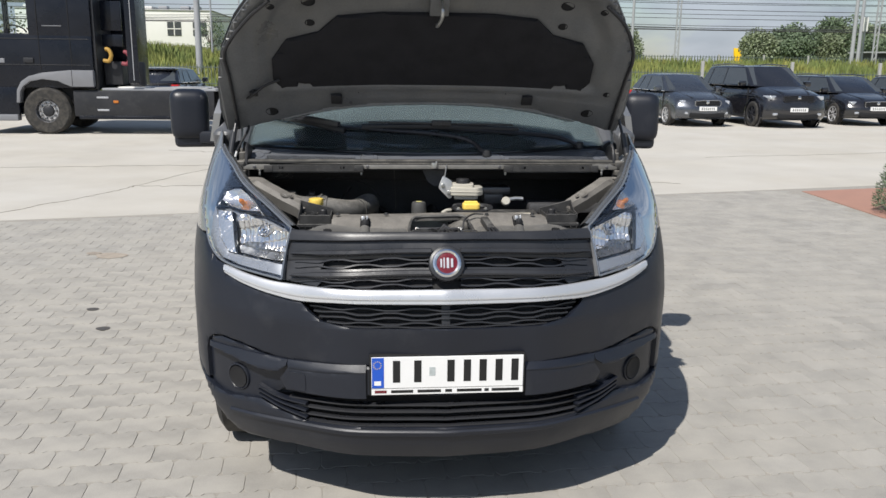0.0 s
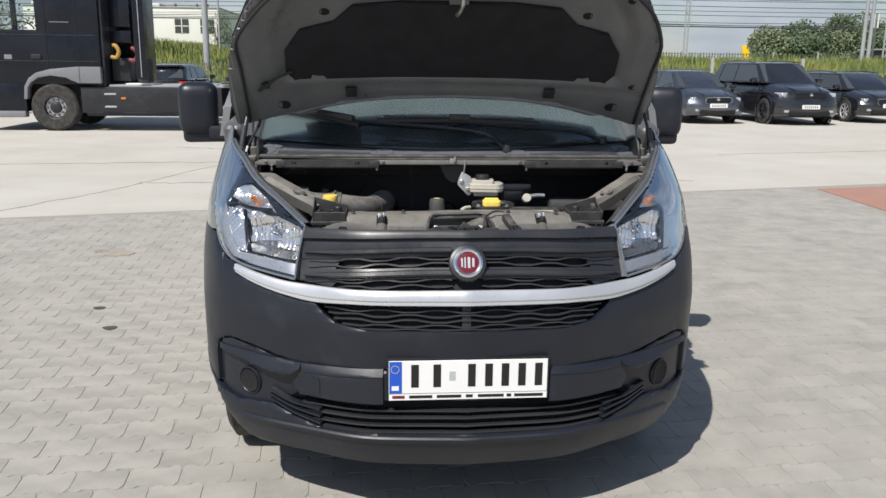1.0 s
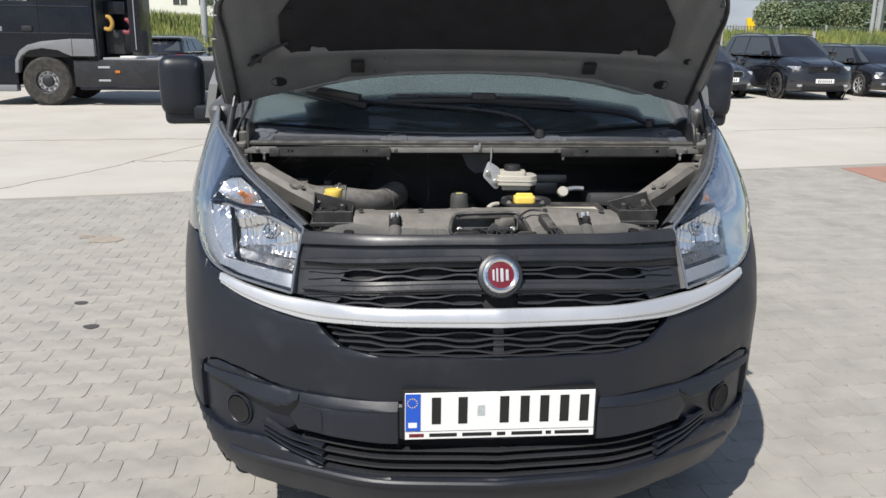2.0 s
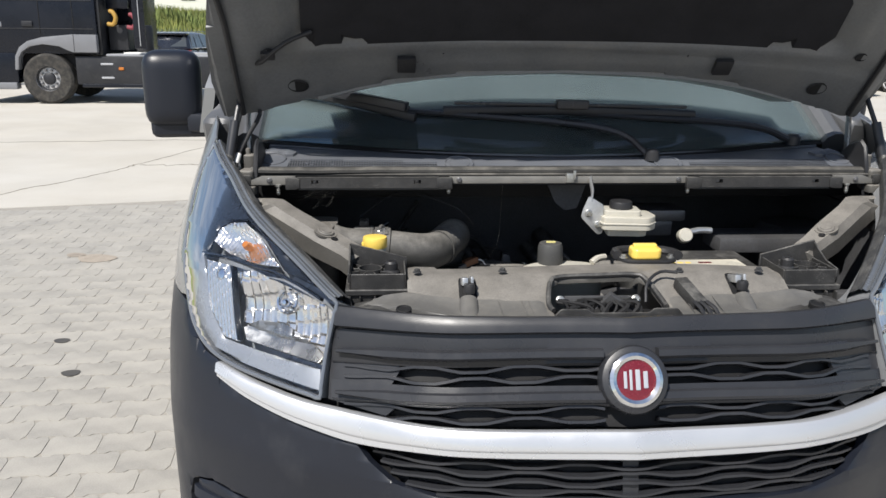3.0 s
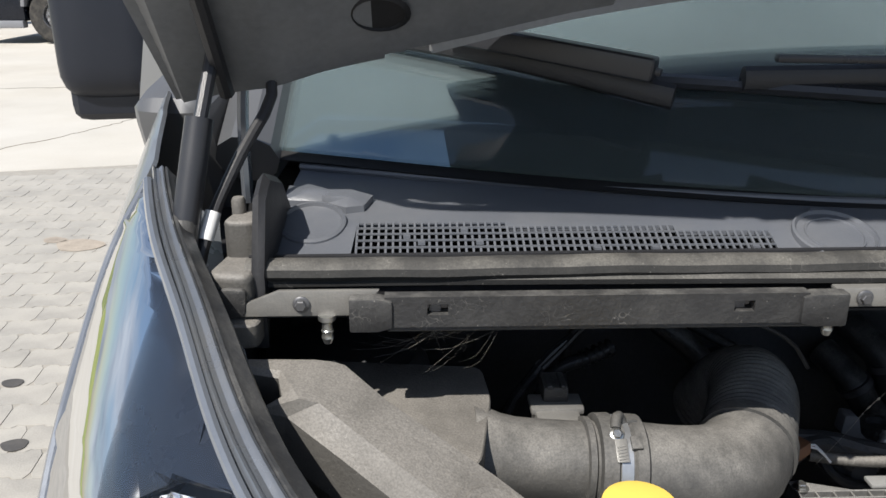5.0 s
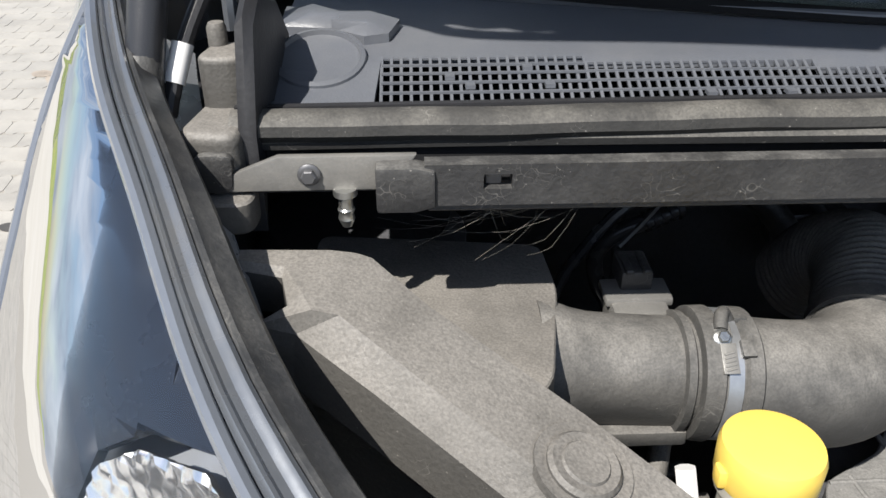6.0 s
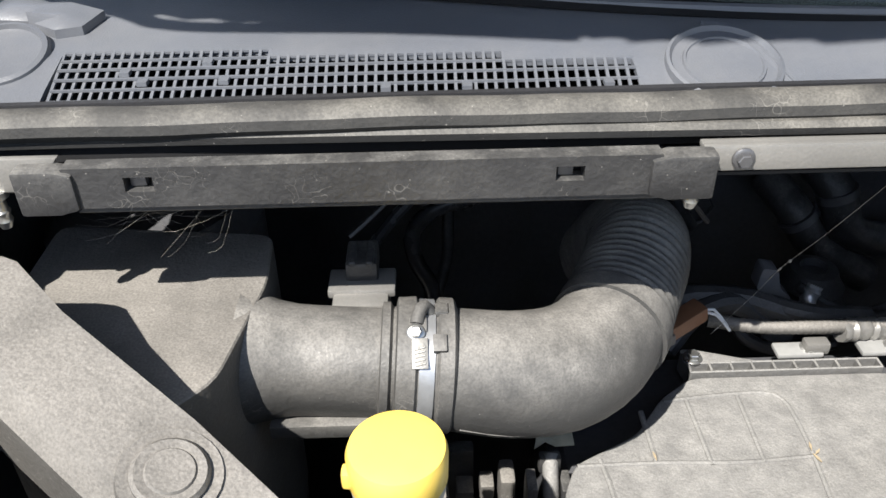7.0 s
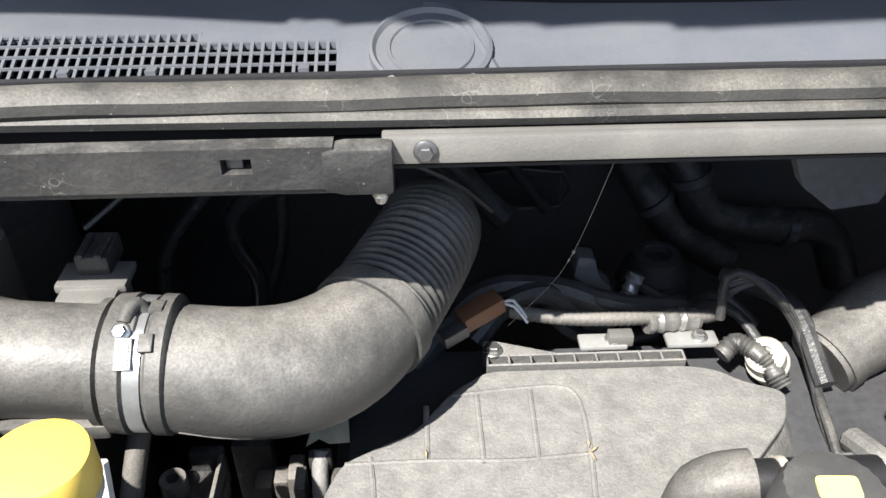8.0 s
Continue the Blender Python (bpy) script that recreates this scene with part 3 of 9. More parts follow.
vpart("tow_eye_cover", sheet(rounded([(-0.56, 0.566), (-0.492, 0.566), (-0.492, 0.500), (-0.568, 0.500)], 0.014), nose, 0.006, 0.03, out=0.0195, edge=0.001), bumper_plastic)
# near-black sheet that paints the shade behind the openings
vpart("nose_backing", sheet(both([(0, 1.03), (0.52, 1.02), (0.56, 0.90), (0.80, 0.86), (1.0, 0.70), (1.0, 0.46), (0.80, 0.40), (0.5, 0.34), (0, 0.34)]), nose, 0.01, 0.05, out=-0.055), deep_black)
# lower grille: four long slats
for i, zz in enumerate((0.468, 0.444, 0.420, 0.396)):
    half = 0.52 + 0.02 * (3 - i)
    vpart("lower_grille_slat", ribbon([(u * half / 16, zz - 0.012 * (u / 16) ** 2) for u in range(-16, 17)], 0.0055, nose, 0.022, -0.03), grille_plastic)


def hexwave(u, period=0.19):
    """A trapezoid wave of -1..1 along a grille rib."""
    return min(max((abs((u / period) % 1.0 - 0.5) - 0.25) * 7.5, -1), 1)


def rib(z, amp, half_len, width, height, base, phase=0.0, droop=0.099, gap=0.0):
    pieces = bmesh.new()
    for lo, hi in (((-half_len, -gap), (gap, half_len)) if gap else ((-half_len, half_len),)):
        n = int((hi - lo) / 0.008)
        line = []
        for i in range(n + 1):
            u = lo + (hi - lo) * i / n
            fade = min(1, max(0, (half_len - abs(u)) / 0.10))
            line.append((u, z - droop * u * u + amp * fade * hexwave(abs(u) + phase)))
        ribbon(line, width, nose, height, base, pieces)
    return pieces


def band(rows, half, n=72):
    """A long moulding across the nose: rows of (height, droop, out, back, rise)."""
    bm = bmesh.new()
    lines = []
    for i in range(n + 1):
        u = -half + 2 * half * i / n
        lines.append([bm.verts.new(nose(u, z - d * u * u, o) + Vector((0, b, h))) for z, d, o, b, h in rows])
    for a, b in zip(lines, lines[1:]):
        for j in range(len(rows) - 1):
            bm.faces.new((a[j], a[j + 1], b[j + 1], b[j]))
    bm.faces.new(lines[0])
    bm.faces.new(lines[-1][::-1])
    return bm


# the base sheet is near-black to paint the shade between the ribs
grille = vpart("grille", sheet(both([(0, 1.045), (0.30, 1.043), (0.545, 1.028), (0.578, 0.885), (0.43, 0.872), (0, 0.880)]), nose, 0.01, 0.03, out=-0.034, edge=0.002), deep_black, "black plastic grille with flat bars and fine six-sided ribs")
vpart("grille_top_bar", band([(1.030, 0.075, -0.03, 0, 0), (1.032, 0.075, 0.001, 0, 0), (1.034, 0.073, 0.005, 0, 0), (1.044, 0.06, 0.005, 0, 0), (1.053, 0.047, 0.003, 0, 0), (1.058, 0.042, 0.0, 0, 0),
                              (1.059, 0.042, 0.0, 0.010, -0.002), (1.059, 0.042, 0.0, 0.028, -0.012), (1.059, 0.042, 0.0, 0.032, -0.018), (1.059, 0.042, 0.0, 0.032, -0.04)], 0.562), grille_plastic, parent=grille)
# the plain fields above, between and below the two rows of openings
for a, b in ((1.033, 0.979), (0.947, 0.915)):
    vpart("grille_field", band([(b, 0.099, -0.034, 0, 0), (b, 0.099, -0.012, 0, 0), (b + 0.004, 0.099, -0.009, 0, 0), (a, 0.088, -0.010, 0, 0), (a, 0.088, -0.034, 0, 0)], 0.572), grille_plastic, parent=grille)
for sx in (-1, 1):
    vpart("grille_end_field", sheet([(0.575 * sx, 0.99), (0.45 * sx, 0.99), (0.43 * sx, 0.955), (0.45 * sx, 0.925), (0.43 * sx, 0.90), (0.46 * sx, 0.874), (0.582 * sx, 0.882)][::sx], nose, 0.01, 0.03, out=-0.015, edge=0.001), grille_plastic, parent=grille)
for z in (0.998, 0.929):
    for s0, s1 in ((-0.555, -0.05), (0.05, 0.555)):
        line = [(s0 + (s1 - s0) * i / 40, z - 0.099 * (s0 + (s1 - s0) * i / 40) ** 2) for i in range(41)]
        vpart("grille_bar", ribbon(line, lambda t, flip=s0 > 0: 0.0035 + 0.0065 * min(1, (1 - t if flip else t) * 5), nose, 0.019, -0.011, None, 0.75), grille_plastic, parent=grille)
for z, amp, ph in ((0.9745, 0.004, 0.0), (0.957, -0.004, 0.0), (0.9105, 0.004, 0.095), (0.893, -0.004, 0.095)):
    vpart("grille_rib", rib(z, amp, 0.545, 0.0044, 0.020, -0.030, ph, gap=0.05), grille_plastic, parent=grille)
# again a near-black base, with the shade between the ribs in its colour
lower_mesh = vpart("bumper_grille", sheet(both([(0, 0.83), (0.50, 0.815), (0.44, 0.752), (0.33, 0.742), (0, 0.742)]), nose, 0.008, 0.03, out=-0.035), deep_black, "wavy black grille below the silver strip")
for z, half, amp, ph in ((0.811, 0.485, 0.0035, 0.095), (0.796, 0.47, -0.004, 0.095), (0.780, 0.45, 0.004, 0.0), (0.764, 0.42, -0.004, 0.0), (0.752, 0.36, 0.002, 0.0)):
    vpart("grille_rib", rib(z, amp, half, 0.0044, 0.022, -0.034, ph, 0.02), grille_plastic, parent=lower_mesh)
vpart("sensor_bracket", sheet([(-0.02, 0.825), (0.012, 0.825), (0.012, 0.750), (-0.02, 0.750)], nose, 0.004, 0.05, out=-0.02), grille_plastic, parent=lower_mesh)
strip_hi = smooth(STRIP_TOP)
strip_lo = smooth([(u, v) for u, v in reversed(STRIP_LOW)])


def strip_row(u):
    a, b = strip_hi(min(abs(u), 0.835)), strip_lo(min(abs(u), 0.84))
    lean = 0.004 * max(0, abs(u) - 0.80)
    return [nose(u, b + (a - b) * k, o - lean) for k, o in ((0, -0.012), (0.0, 0.004), (0.05, 0.009), (0.24, 0.010), (0.30, 0.014), (0.36, 0.015), (0.85, 0.013), (0.95, 0.010), (1.0, 0.004), (1.0, -0.012))]


bm = bmesh.new()
rows = [[bm.verts.new(p) for p in strip_row(-0.84 + 1.68 * i / 84)] for i in range(85)]
for a, b in zip(rows, rows[1:]):
    for j in range(9):
        bm.faces.new((a[j], a[j + 1], b[j + 1], b[j]))
bm.faces.new(rows[0])
bm.faces.new(rows[-1][::-1])
strip_part = vpart("silver_strip", bm, silver_strip_paint, "satin silver strip across the nose")

# badge
bz = 0.956
b_turn = Matrix.Translation(nose(0, bz, 0.004)) @ Euler((radians(90 - 24), 0, 0)).to_matrix().to_4x4()
badge = vpart("badge_holder", lathe([(0.0, -0.02), (0.060, -0.02), (0.062, 0.006), (0.059, 0.013), (0.050, 0.017), (0.0, 0.017)], 40, m=b_turn), grille_plastic, "round badge, plain shapes on red")
vpart("badge_ring", lathe([(0.0345, 0.0172), (0.0358, 0.0210), (0.042, 0.0235), (0.0478, 0.0210), (0.0495, 0.0172)], 40, m=b_turn), chrome, "chrome ring", badge)
vpart("badge_face", lathe([(0.0, 0.0195), (0.028, 0.019), (0.0355, 0.0175)], 40, m=b_turn), badge_red, "dark red face", badge)
for i, (bx, bw, bh) in enumerate(((-0.0195, 0.0060, 0.030), (-0.0095, 0.0050, 0.036), (0.0030, 0.0085, 0.036), (0.0170, 0.0080, 0.030))):
    vpart("badge_bar", box(bx - bw / 2, bx + bw / 2, -bh / 2, bh / 2, 0.0185, 0.0215, 0.001, 1, m=b_turn), silver_strip_paint, parent=badge)

# number plate: holder, white face, blue band and plain bars for the writing
plate = vpart("plate_holder", box(-0.263, 0.270, 2.822, 2.842, 0.514, 0.660, 0.005), plate_ink, "black plate holder")
vpart("plate_face", box(-0.256, 0.263, 2.8185, 2.822, 0.541, 0.653, 0.0012, 1), plate_white, "white number plate with plain bars", plate)
vpart("plate_band", box(-0.2545, -0.214, 2.8175, 2.8188, 0.543, 0.651), plate_blue, "blue band", plate)
for i in range(12):
    a = i * math.pi / 6
    vpart("plate_star", box(-0.236 + 0.013 * math.cos(a) - 0.0014, -0.236 + 0.013 * math.cos(a) + 0.0014, 2.8168, 2.8176, 0.625 + 0.013 * math.sin(a) - 0.0014, 0.625 + 0.013 * math.sin(a) + 0.0014), yellow_plastic, parent=plate)
vpart("plate_mark", box(-0.247, -0.224, 2.8168, 2.8176, 0.553, 0.568), plate_white, parent=plate)
for x0 in (-0.190, -0.118, -0.005, 0.051, 0.105, 0.160, 0.215):
    vpart("plate_bar", box(x0 + 0.006, x0 + 0.031, 2.8173, 2.8187, 0.562, 0.640, 0.0005, 1), plate_ink, parent=plate)
vpart("plate_seal", box(-0.060, -0.040, 2.8173, 2.8187, 0.585, 0.615), plate_grey, parent=plate)
vpart("dealer_strip", box(-0.256, 0.263, 2.8195, 2.823, 0.518, 0.539), plate_white, parent=plate)
for x0, x1 in ((-0.245, -0.205), (-0.19, -0.115), (-0.10, -0.02), (-0.005, 0.018), (0.035, 0.12), (0.13, 0.145), (0.155, 0.25)):
    vpart("dealer_bar", box(x0, x1, 2.8187, 2.8197, 0.524, 0.534), badge_red if x0 < -0.2 else plate_ink, parent=plate)


# headlights
lens_edge = mat("lens_edge", (0.16, 0.175, 0.20), 0.12, metal=0.3, var=0.1, bump=0.0, coat=0.8)
floor_chrome = mat("floor_chrome", (0.30, 0.30, 0.30), 0.28, metal=0.85, var=0.2, scale=30, bump=0.03)


def lamp(sx):
    def at(u, v, out=0.0):
        return nose(u * sx, v, out)

    house = vpart("headlight", sheet(LAMP, at, 0.02, 0.03, out=-0.052), lamp_silver, "tall swept headlight under a clear glossy cover")
    cover = vpart("lens", sheet(LAMP, at, 0.003, 0.02, out=0.004, edge=0.004), lens_clear, "clear cover", house)
    cover.visible_shadow = False
    vpart("lens_rim", tube([at(*p, 0.001) for p in LAMP + LAMP[:1]], 0.0042, 8, 0.02), lens_edge, parent=house)

    def bowl_at(u, v, out=0.0):
        a, b = (u - 0.70) / 0.125, (v - 1.0) / 0.062
        dig = 0.034 * max(0.0, 1 - (a * a + b * b) * 0.55)
        step = 0.007 * abs(math.sin((u - 0.6) * 150)) + 0.003 * (math.floor((v - 0.8 + 0.2 * (u - 0.7)) / 0.028) % 2)
        return at(u, v, out - 0.012 - dig + (step * min(1, max(0, (v - 0.968 - 0.10 * max(0, u - 0.70)) / 0.004))))

    vpart("reflector_bowl", sheet([(0.812, 1.074), (0.768, 1.083), (0.685, 1.066), (0.591, 1.042), (0.573, 1.03), (0.590, 0.95), (0.600, 0.938), (0.788, 0.950), (0.806, 0.99)], bowl_at, 0.004, 0.005, out=0.0),
          reflector, "faceted chrome reflector", house, angle=20)
    vpart("bowl_floor", sheet([(0.592, 0.953), (0.602, 0.940), (0.786, 0.952), (0.800, 0.972), (0.76, 0.992), (0.70, 0.995), (0.64, 0.975)], lambda u, v, out=0.0: bowl_at(u, v, out + 0.009), 0.003, 0.01), floor_chrome, "dull lower face of the reflector", house)
    vpart("bulb", lathe([(0, -0.03), (0.016, -0.03), (0.016, -0.005), (0.010, 0.0), (0.009, 0.018), (0.005, 0.024), (0, 0.025)], 16,
          m=Matrix.Translation(at(0.69, 1.035, -0.034)) @ (at(0.69, 1.035, 0.05) - at(0.69, 1.035, 0)).to_track_quat("Z", "Y").to_matrix().to_4x4()), chrome, parent=house)

    ring_m = Matrix.Translation(at(0.69, 1.038, -0.024)) @ (at(0.69, 1.038, 0.05) - at(0.69, 1.038, 0)).to_track_quat("Z", "Y").to_matrix().to_4x4()
    vpart("bulb_ring", lathe([(0.020, -0.006), (0.022, 0.002), (0.025, 0.004), (0.027, 0.001), (0.027, -0.006)], 30, m=ring_m, cap=False), chrome, parent=house)

    def drl_at(u, v, out=0.0):
        return at(u, v, out - 0.008 - 0.0022 * abs(math.sin((u - 0.25 * v) * 330)))

    vpart("side_reflector", sheet([(0.922, 1.082), (0.846, 1.083), (0.822, 1.048), (0.806, 0.969), (0.796, 0.946), (0.842, 0.948), (0.895, 0.996)], drl_at, 0.004, 0.004), reflector, "ribbed side reflector", house, angle=30)
    lathe_at = Matrix.Translation(at(0.868, 1.062, -0.018)) @ (at(0.868, 1.062, 0.05) - at(0.868, 1.062, 0)).to_track_quat("Z", "Y").to_matrix().to_4x4()
    vpart("side_bulb", lathe([(0, -0.01), (0.015, -0.008), (0.016, 0.0), (0.012, 0.010), (0, 0.014)], 18, m=lathe_at), chrome, parent=house)

    def ind_at(u, v, out=0.0):
        return at(u, v, out - 0.010 - 0.0016 * abs(math.sin((u * 0.8 - v * 1.3) * 260)) - 0.0016 * abs(math.sin((u * 1.3 + v * 0.8) * 260)) - 0.02 * max(0, 1 - ((u - 0.82) / 0.09) ** 2 - ((v - 1.125) / 0.035) ** 2))

    IND = [(0.913, 1.119), (0.900, 1.143), (0.870, 1.158), (0.825, 1.164), (0.785, 1.150), (0.745, 1.122), (0.708, 1.098), (0.77, 1.096), (0.867, 1.106)]
    vpart("indicator", sheet(IND, ind_at, 0.004, 0.0035), reflector, "clear indicator with amber bulb", house, angle=30)
    vpart("indicator_bulb", lathe([(0, -0.012), (0.008, -0.012), (0.010, 0.0), (0.007, 0.010), (0, 0.013)], 16,
          m=Matrix.Translation(at(0.812, 1.126, -0.020)) @ (at(0.812, 1.126, 0.05) - at(0.812, 1.126, 0)).to_track_quat("Z", "Y").to_matrix().to_4x4()), amber, "amber bulb", house)
    vpart("lamp_trim", sheet([(0.596, 0.930), (0.788, 0.942), (0.840, 0.944), (0.885, 0.985), (0.918, 1.06), (0.935, 1.085), (0.968, 1.12), (0.990, 1.17), (1.000, 1.225), (1.018, 1.215), (1.010, 1.14), (0.990, 1.07), (0.958, 1.003), (0.918, 0.955), (0.866, 0.925), (0.79, 0.912), (0.70, 0.902), (0.596, 0.894)],
          at, 0.01, 0.02, out=-0.006, edge=0.003), lamp_silver, "silver trim", house)
    wall = bmesh.new()
    ring_ = [(wall.verts.new(at(*p, 0.0)), wall.verts.new(at(*p, -0.056))) for p in LAMP]
    for i in range(len(ring_)):
        (a, b), (c_, d_) = ring_[i], ring_[(i + 1) % len(ring_)]
        wall.faces.new((a, c_, d_, b))
    vpart("lamp_wall", wall, lamp_silver, parent=house)
    vpart("upper_bezel", sheet([(1.01, 1.278), (0.90, 1.228), (0.81, 1.172), (0.70, 1.124), (0.60, 1.070), (0.70, 1.094), (0.735, 1.122), (0.775, 1.152), (0.82, 1.170), (0.872, 1.163), (0.906, 1.146), (0.920, 1.119), (0.935, 1.095), (0.965, 1.02), (1.008, 1.07), (1.039, 1.15), (1.050, 1.225)], at, 0.01, 0.02, out=-0.012, edge=0.004), lamp_black, "black bezel", house)
    vpart("lamp_divider", ribbon([(0.935, 1.092), (0.86, 1.096), (0.79, 1.091), (0.72, 1.088), (0.66, 1.073), (0.60, 1.052)], 0.0036, at, 0.014, -0.016), lamp_black, parent=house)
    vpart("lamp_divider", ribbon([(0.832, 1.082), (0.824, 1.05), (0.808, 0.985), (0.796, 0.948)], 0.0036, at, 0.014, -0.016), lamp_black, parent=house)
    return house


for sx in (-1, 1):
    lamp(sx)


# fenders with their inner flange
def fender(sx):
    def at(u, v, out=0.0):
        return nose(u * sx, v, out)

    f = vpart("fender", sheet([(1.030, 1.300), (1.065, 1.225), (1.055, 1.15), (1.025, 1.07), (0.980, 0.998), (1.02, 0.993), (1.24, 1.004), (1.26, 0.85), (1.35, 0.76), (1.50, 0.72), (1.66, 0.74), (1.78, 0.82), (1.85, 0.93),
                               (1.90, 1.0), (1.90, 1.28), (1.60, 1.33), (1.20, 1.345), (1.07, 1.33)], at, 0.006, 0.035, edge=0.002), body_paint, "grey painted fender")
    top = [(u + 0.006, v + 0.008) for u, v in LAMP_TOP]
    line = [at(*p) for p in top]
    sections = ([(0.0, -0.006), (0.001, 0.0), (0.003, 0.0025), (0.005, 0.002), (0.007, -0.0005), (0.011, -0.001), (0.014, 0.001), (0.0165, 0.0016), (0.019, 0.0), (0.0195, -0.004)],
                [(0.019, -0.003), (0.021, 0.0005), (0.024, 0.0), (0.029, -0.005), (0.040, -0.011), (0.044, -0.02), (0.046, -0.06), (0.046, -0.10)])
    for section, material, label in zip(sections, (body_flange, flange_dust), ("glossy painted edge beside the headlight", "dusty dark flange beside the headlight")):
        bm = bmesh.new()
        rows = []
        for i, p in enumerate(line):
            d = line[min(i + 2, len(line) - 1)] - line[max(i - 2, 0)]
            d.z = 0
            d.normalize()
            inward = Vector((d.y, -d.x, 0))
            if inward.x * sx > 0:
                inward = -inward
            k = 0.55 + 0.45 * min(1, i / (len(line) * 0.6))
            rows.append([bm.verts.new(p + inward * a * k + Vector((0, 0, b))) for a, b in section])
        for a, b in zip(rows, rows[1:]):
            for j in range(len(section) - 1):
                bm.faces.new((a[j], a[j + 1], b[j + 1], b[j]))
        vpart("fender_flange", bm, material, label, f)


flange_dust = mat("flange_dust", (0.030, 0.032, 0.036), 0.42, var=0.2, scale=14, bump=0.1, grain=300, dust=(0.17, 0.165, 0.155), dust_amount=0.42, dust_scale=24, even=0.3)
body_flange = mat("body_flange", (0.15, 0.162, 0.18), 0.24, metal=0.45, var=0.12, bump=0.02, dust=(0.20, 0.197, 0.19), dust_amount=0.40, dust_scale=20, coat=0.7)
for sx in (-1, 1):
    fender(sx)

# hood, raised, hinged at the windscreen
HD = Vector((0, -0.67, 0.742))
HN = Vector((0, -0.742, -0.67))


def hood_at(u, v, out=0.0):
    bow = 0.055 * (abs(u) / 0.8) ** 2.4 + 0.05 * max(0, (v - 0.5) / 0.27) ** 2
    return Vector((u, 3.66, 1.385)) + HD * v + HN * (bow + out)


HOOD_HALF = [(0, 0.105), (0.25, 0.095), (0.45, 0.07), (0.62, 0.03), (0.74, 0.0), (0.785, 0.0), (0.795, 0.12), (0.785, 0.25), (0.755, 0.40), (0.70, 0.54), (0.63, 0.66), (0.55, 0.72), (0.40, 0.755), (0, 0.77)]
# the open hood sits a little towards its washer-hose side
HOOD = HOOD_HALF + [(-u - 0.045 * min(1, max(0, (u - 0.5) / 0.25)), v) for u, v in reversed(HOOD_HALF) if u > 1e-6]
hood = vpart("hood", sheet(HOOD, hood_at, 0.004, 0.05, out=-0.045), body_paint, "raised grey hood with dark underside")


def dome(u, v):
    """The pressed relief of the inner panel."""
    def ease(a, lo, hi):
        t = min(max((a - lo) / (hi - lo), 0.0), 1.0)
        return t * t * (3 - 2 * t)
    side = 0.66 - 0.5 * max(0, v - 0.45)
    w = -0.022 * ease(v, 0.19, 0.23) * (1 - ease(v, 0.63, 0.67)) * (1 - ease(abs(u), side - 0.03, side + 0.01))
    w += 0.006 * math.exp(-((abs(u) - 0.74) / 0.03) ** 2) - 0.005 * math.exp(-((v - 0.16) / 0.010) ** 2)
    return w


vpart("hood_inner_panel", sheet(HOOD, lambda u, v, out=0.0: hood_at(u, v, out + dome(u, v)), 0.006, 0.018, out=0.0, edge=0.012), hood_paint, "dark grey pressed inner panel", hood)
FELT = both([(0, 0.175), (0.27, 0.172), (0.28, 0.15), (0.31, 0.15), (0.32, 0.172), (0.48, 0.185), (0.49, 0.215), (0.53, 0.218), (0.535, 0.195), (0.60, 0.20), (0.625, 0.24), (0.62, 0.34), (0.56, 0.43), (0.44, 0.46), (0.37, 0.53), (0.20, 0.545), (0, 0.545)])
vpart("insulation_pad", sheet(FELT, hood_at, 0.02, 0.03, out=-0.004, edge=0.008), felt, "black felt insulation pad", hood)
# strip added behind the hood's edge to keep blue sky off the lower glass
low_edge = smooth([(0, 0.105), (0.25, 0.095), (0.45, 0.07), (0.62, 0.03)])
bm = bmesh.new()
rows = []
for i in range(31):
    u = -0.60 + 0.04 * i
    p = hood_at(u, low_edge(abs(u)), 0.004)
    rows.append([bm.verts.new(p + Vector(q)) for q in ((0, 0, 0), (0, 0.06, -0.004), (0, 0.12, -0.009), (0, 0.12, 0.0), (0, 0.06, 0.006), (0, 0.0, 0.012))])
for a, b in zip(rows, rows[1:]):
    for j in range(6):
        bm.faces.new((a[j], a[(j + 1) % 6], b[(j + 1) % 6], b[j]))
vpart("hood_rear_flange", bm, hood_paint, parent=hood)
for sx in (-1, 1):
    for u, v, r in ((0.645, 0.085, 0.017), (0.47, 0.50, 0.012), (0.47, 0.60, 0.017), (0.70, 0.2, 0.010), (0.60, 0.60, 0.010)):
        q = hood_at(u * sx, v, 0.0008 + dome(u, v))
        # near-black rings and discs paint the dark of the panel's holes
        vpart("hood_hole", lathe([(r * 1.25, 0.0), (r * 1.05, 0.003), (r, 0.0), (r * 0.9, -0.002), (0, -0.002)], 20, m=Matrix.Translation(q) @ HN.to_track_quat("Z", "Y").to_matrix().to_4x4() @ Matrix.Diagonal((1.25, 1, 1, 1))), deep_black, parent=hood)
    vpart("hood_buffer", box(-0.022, 0.022, -0.025, 0.02, 0, 0.014, 0.004, m=Matrix.Translation(hood_at(0.385 * sx, 0.145, 0.002)) @ HN.to_track_quat("Z", "Y").to_matrix().to_4x4()), black_rubber, parent=hood)
    vpart("hood_edge_seal", tube([hood_at((0.75 if sx > 0 else -0.78), v, 0.012) for v in (0.02, 0.15, 0.3, 0.42)] + [hood_at(0.69 * sx, 0.55, 0.012), hood_at(0.60 * sx, 0.64, 0.012)], 0.007, 8, 0.03), black_rubber, parent=hood)
latch_m = Matrix.Translation(hood_at(0, 0.60, -0.01)) @ HN.to_track_quat("Z", "Y").to_matrix().to_4x4()
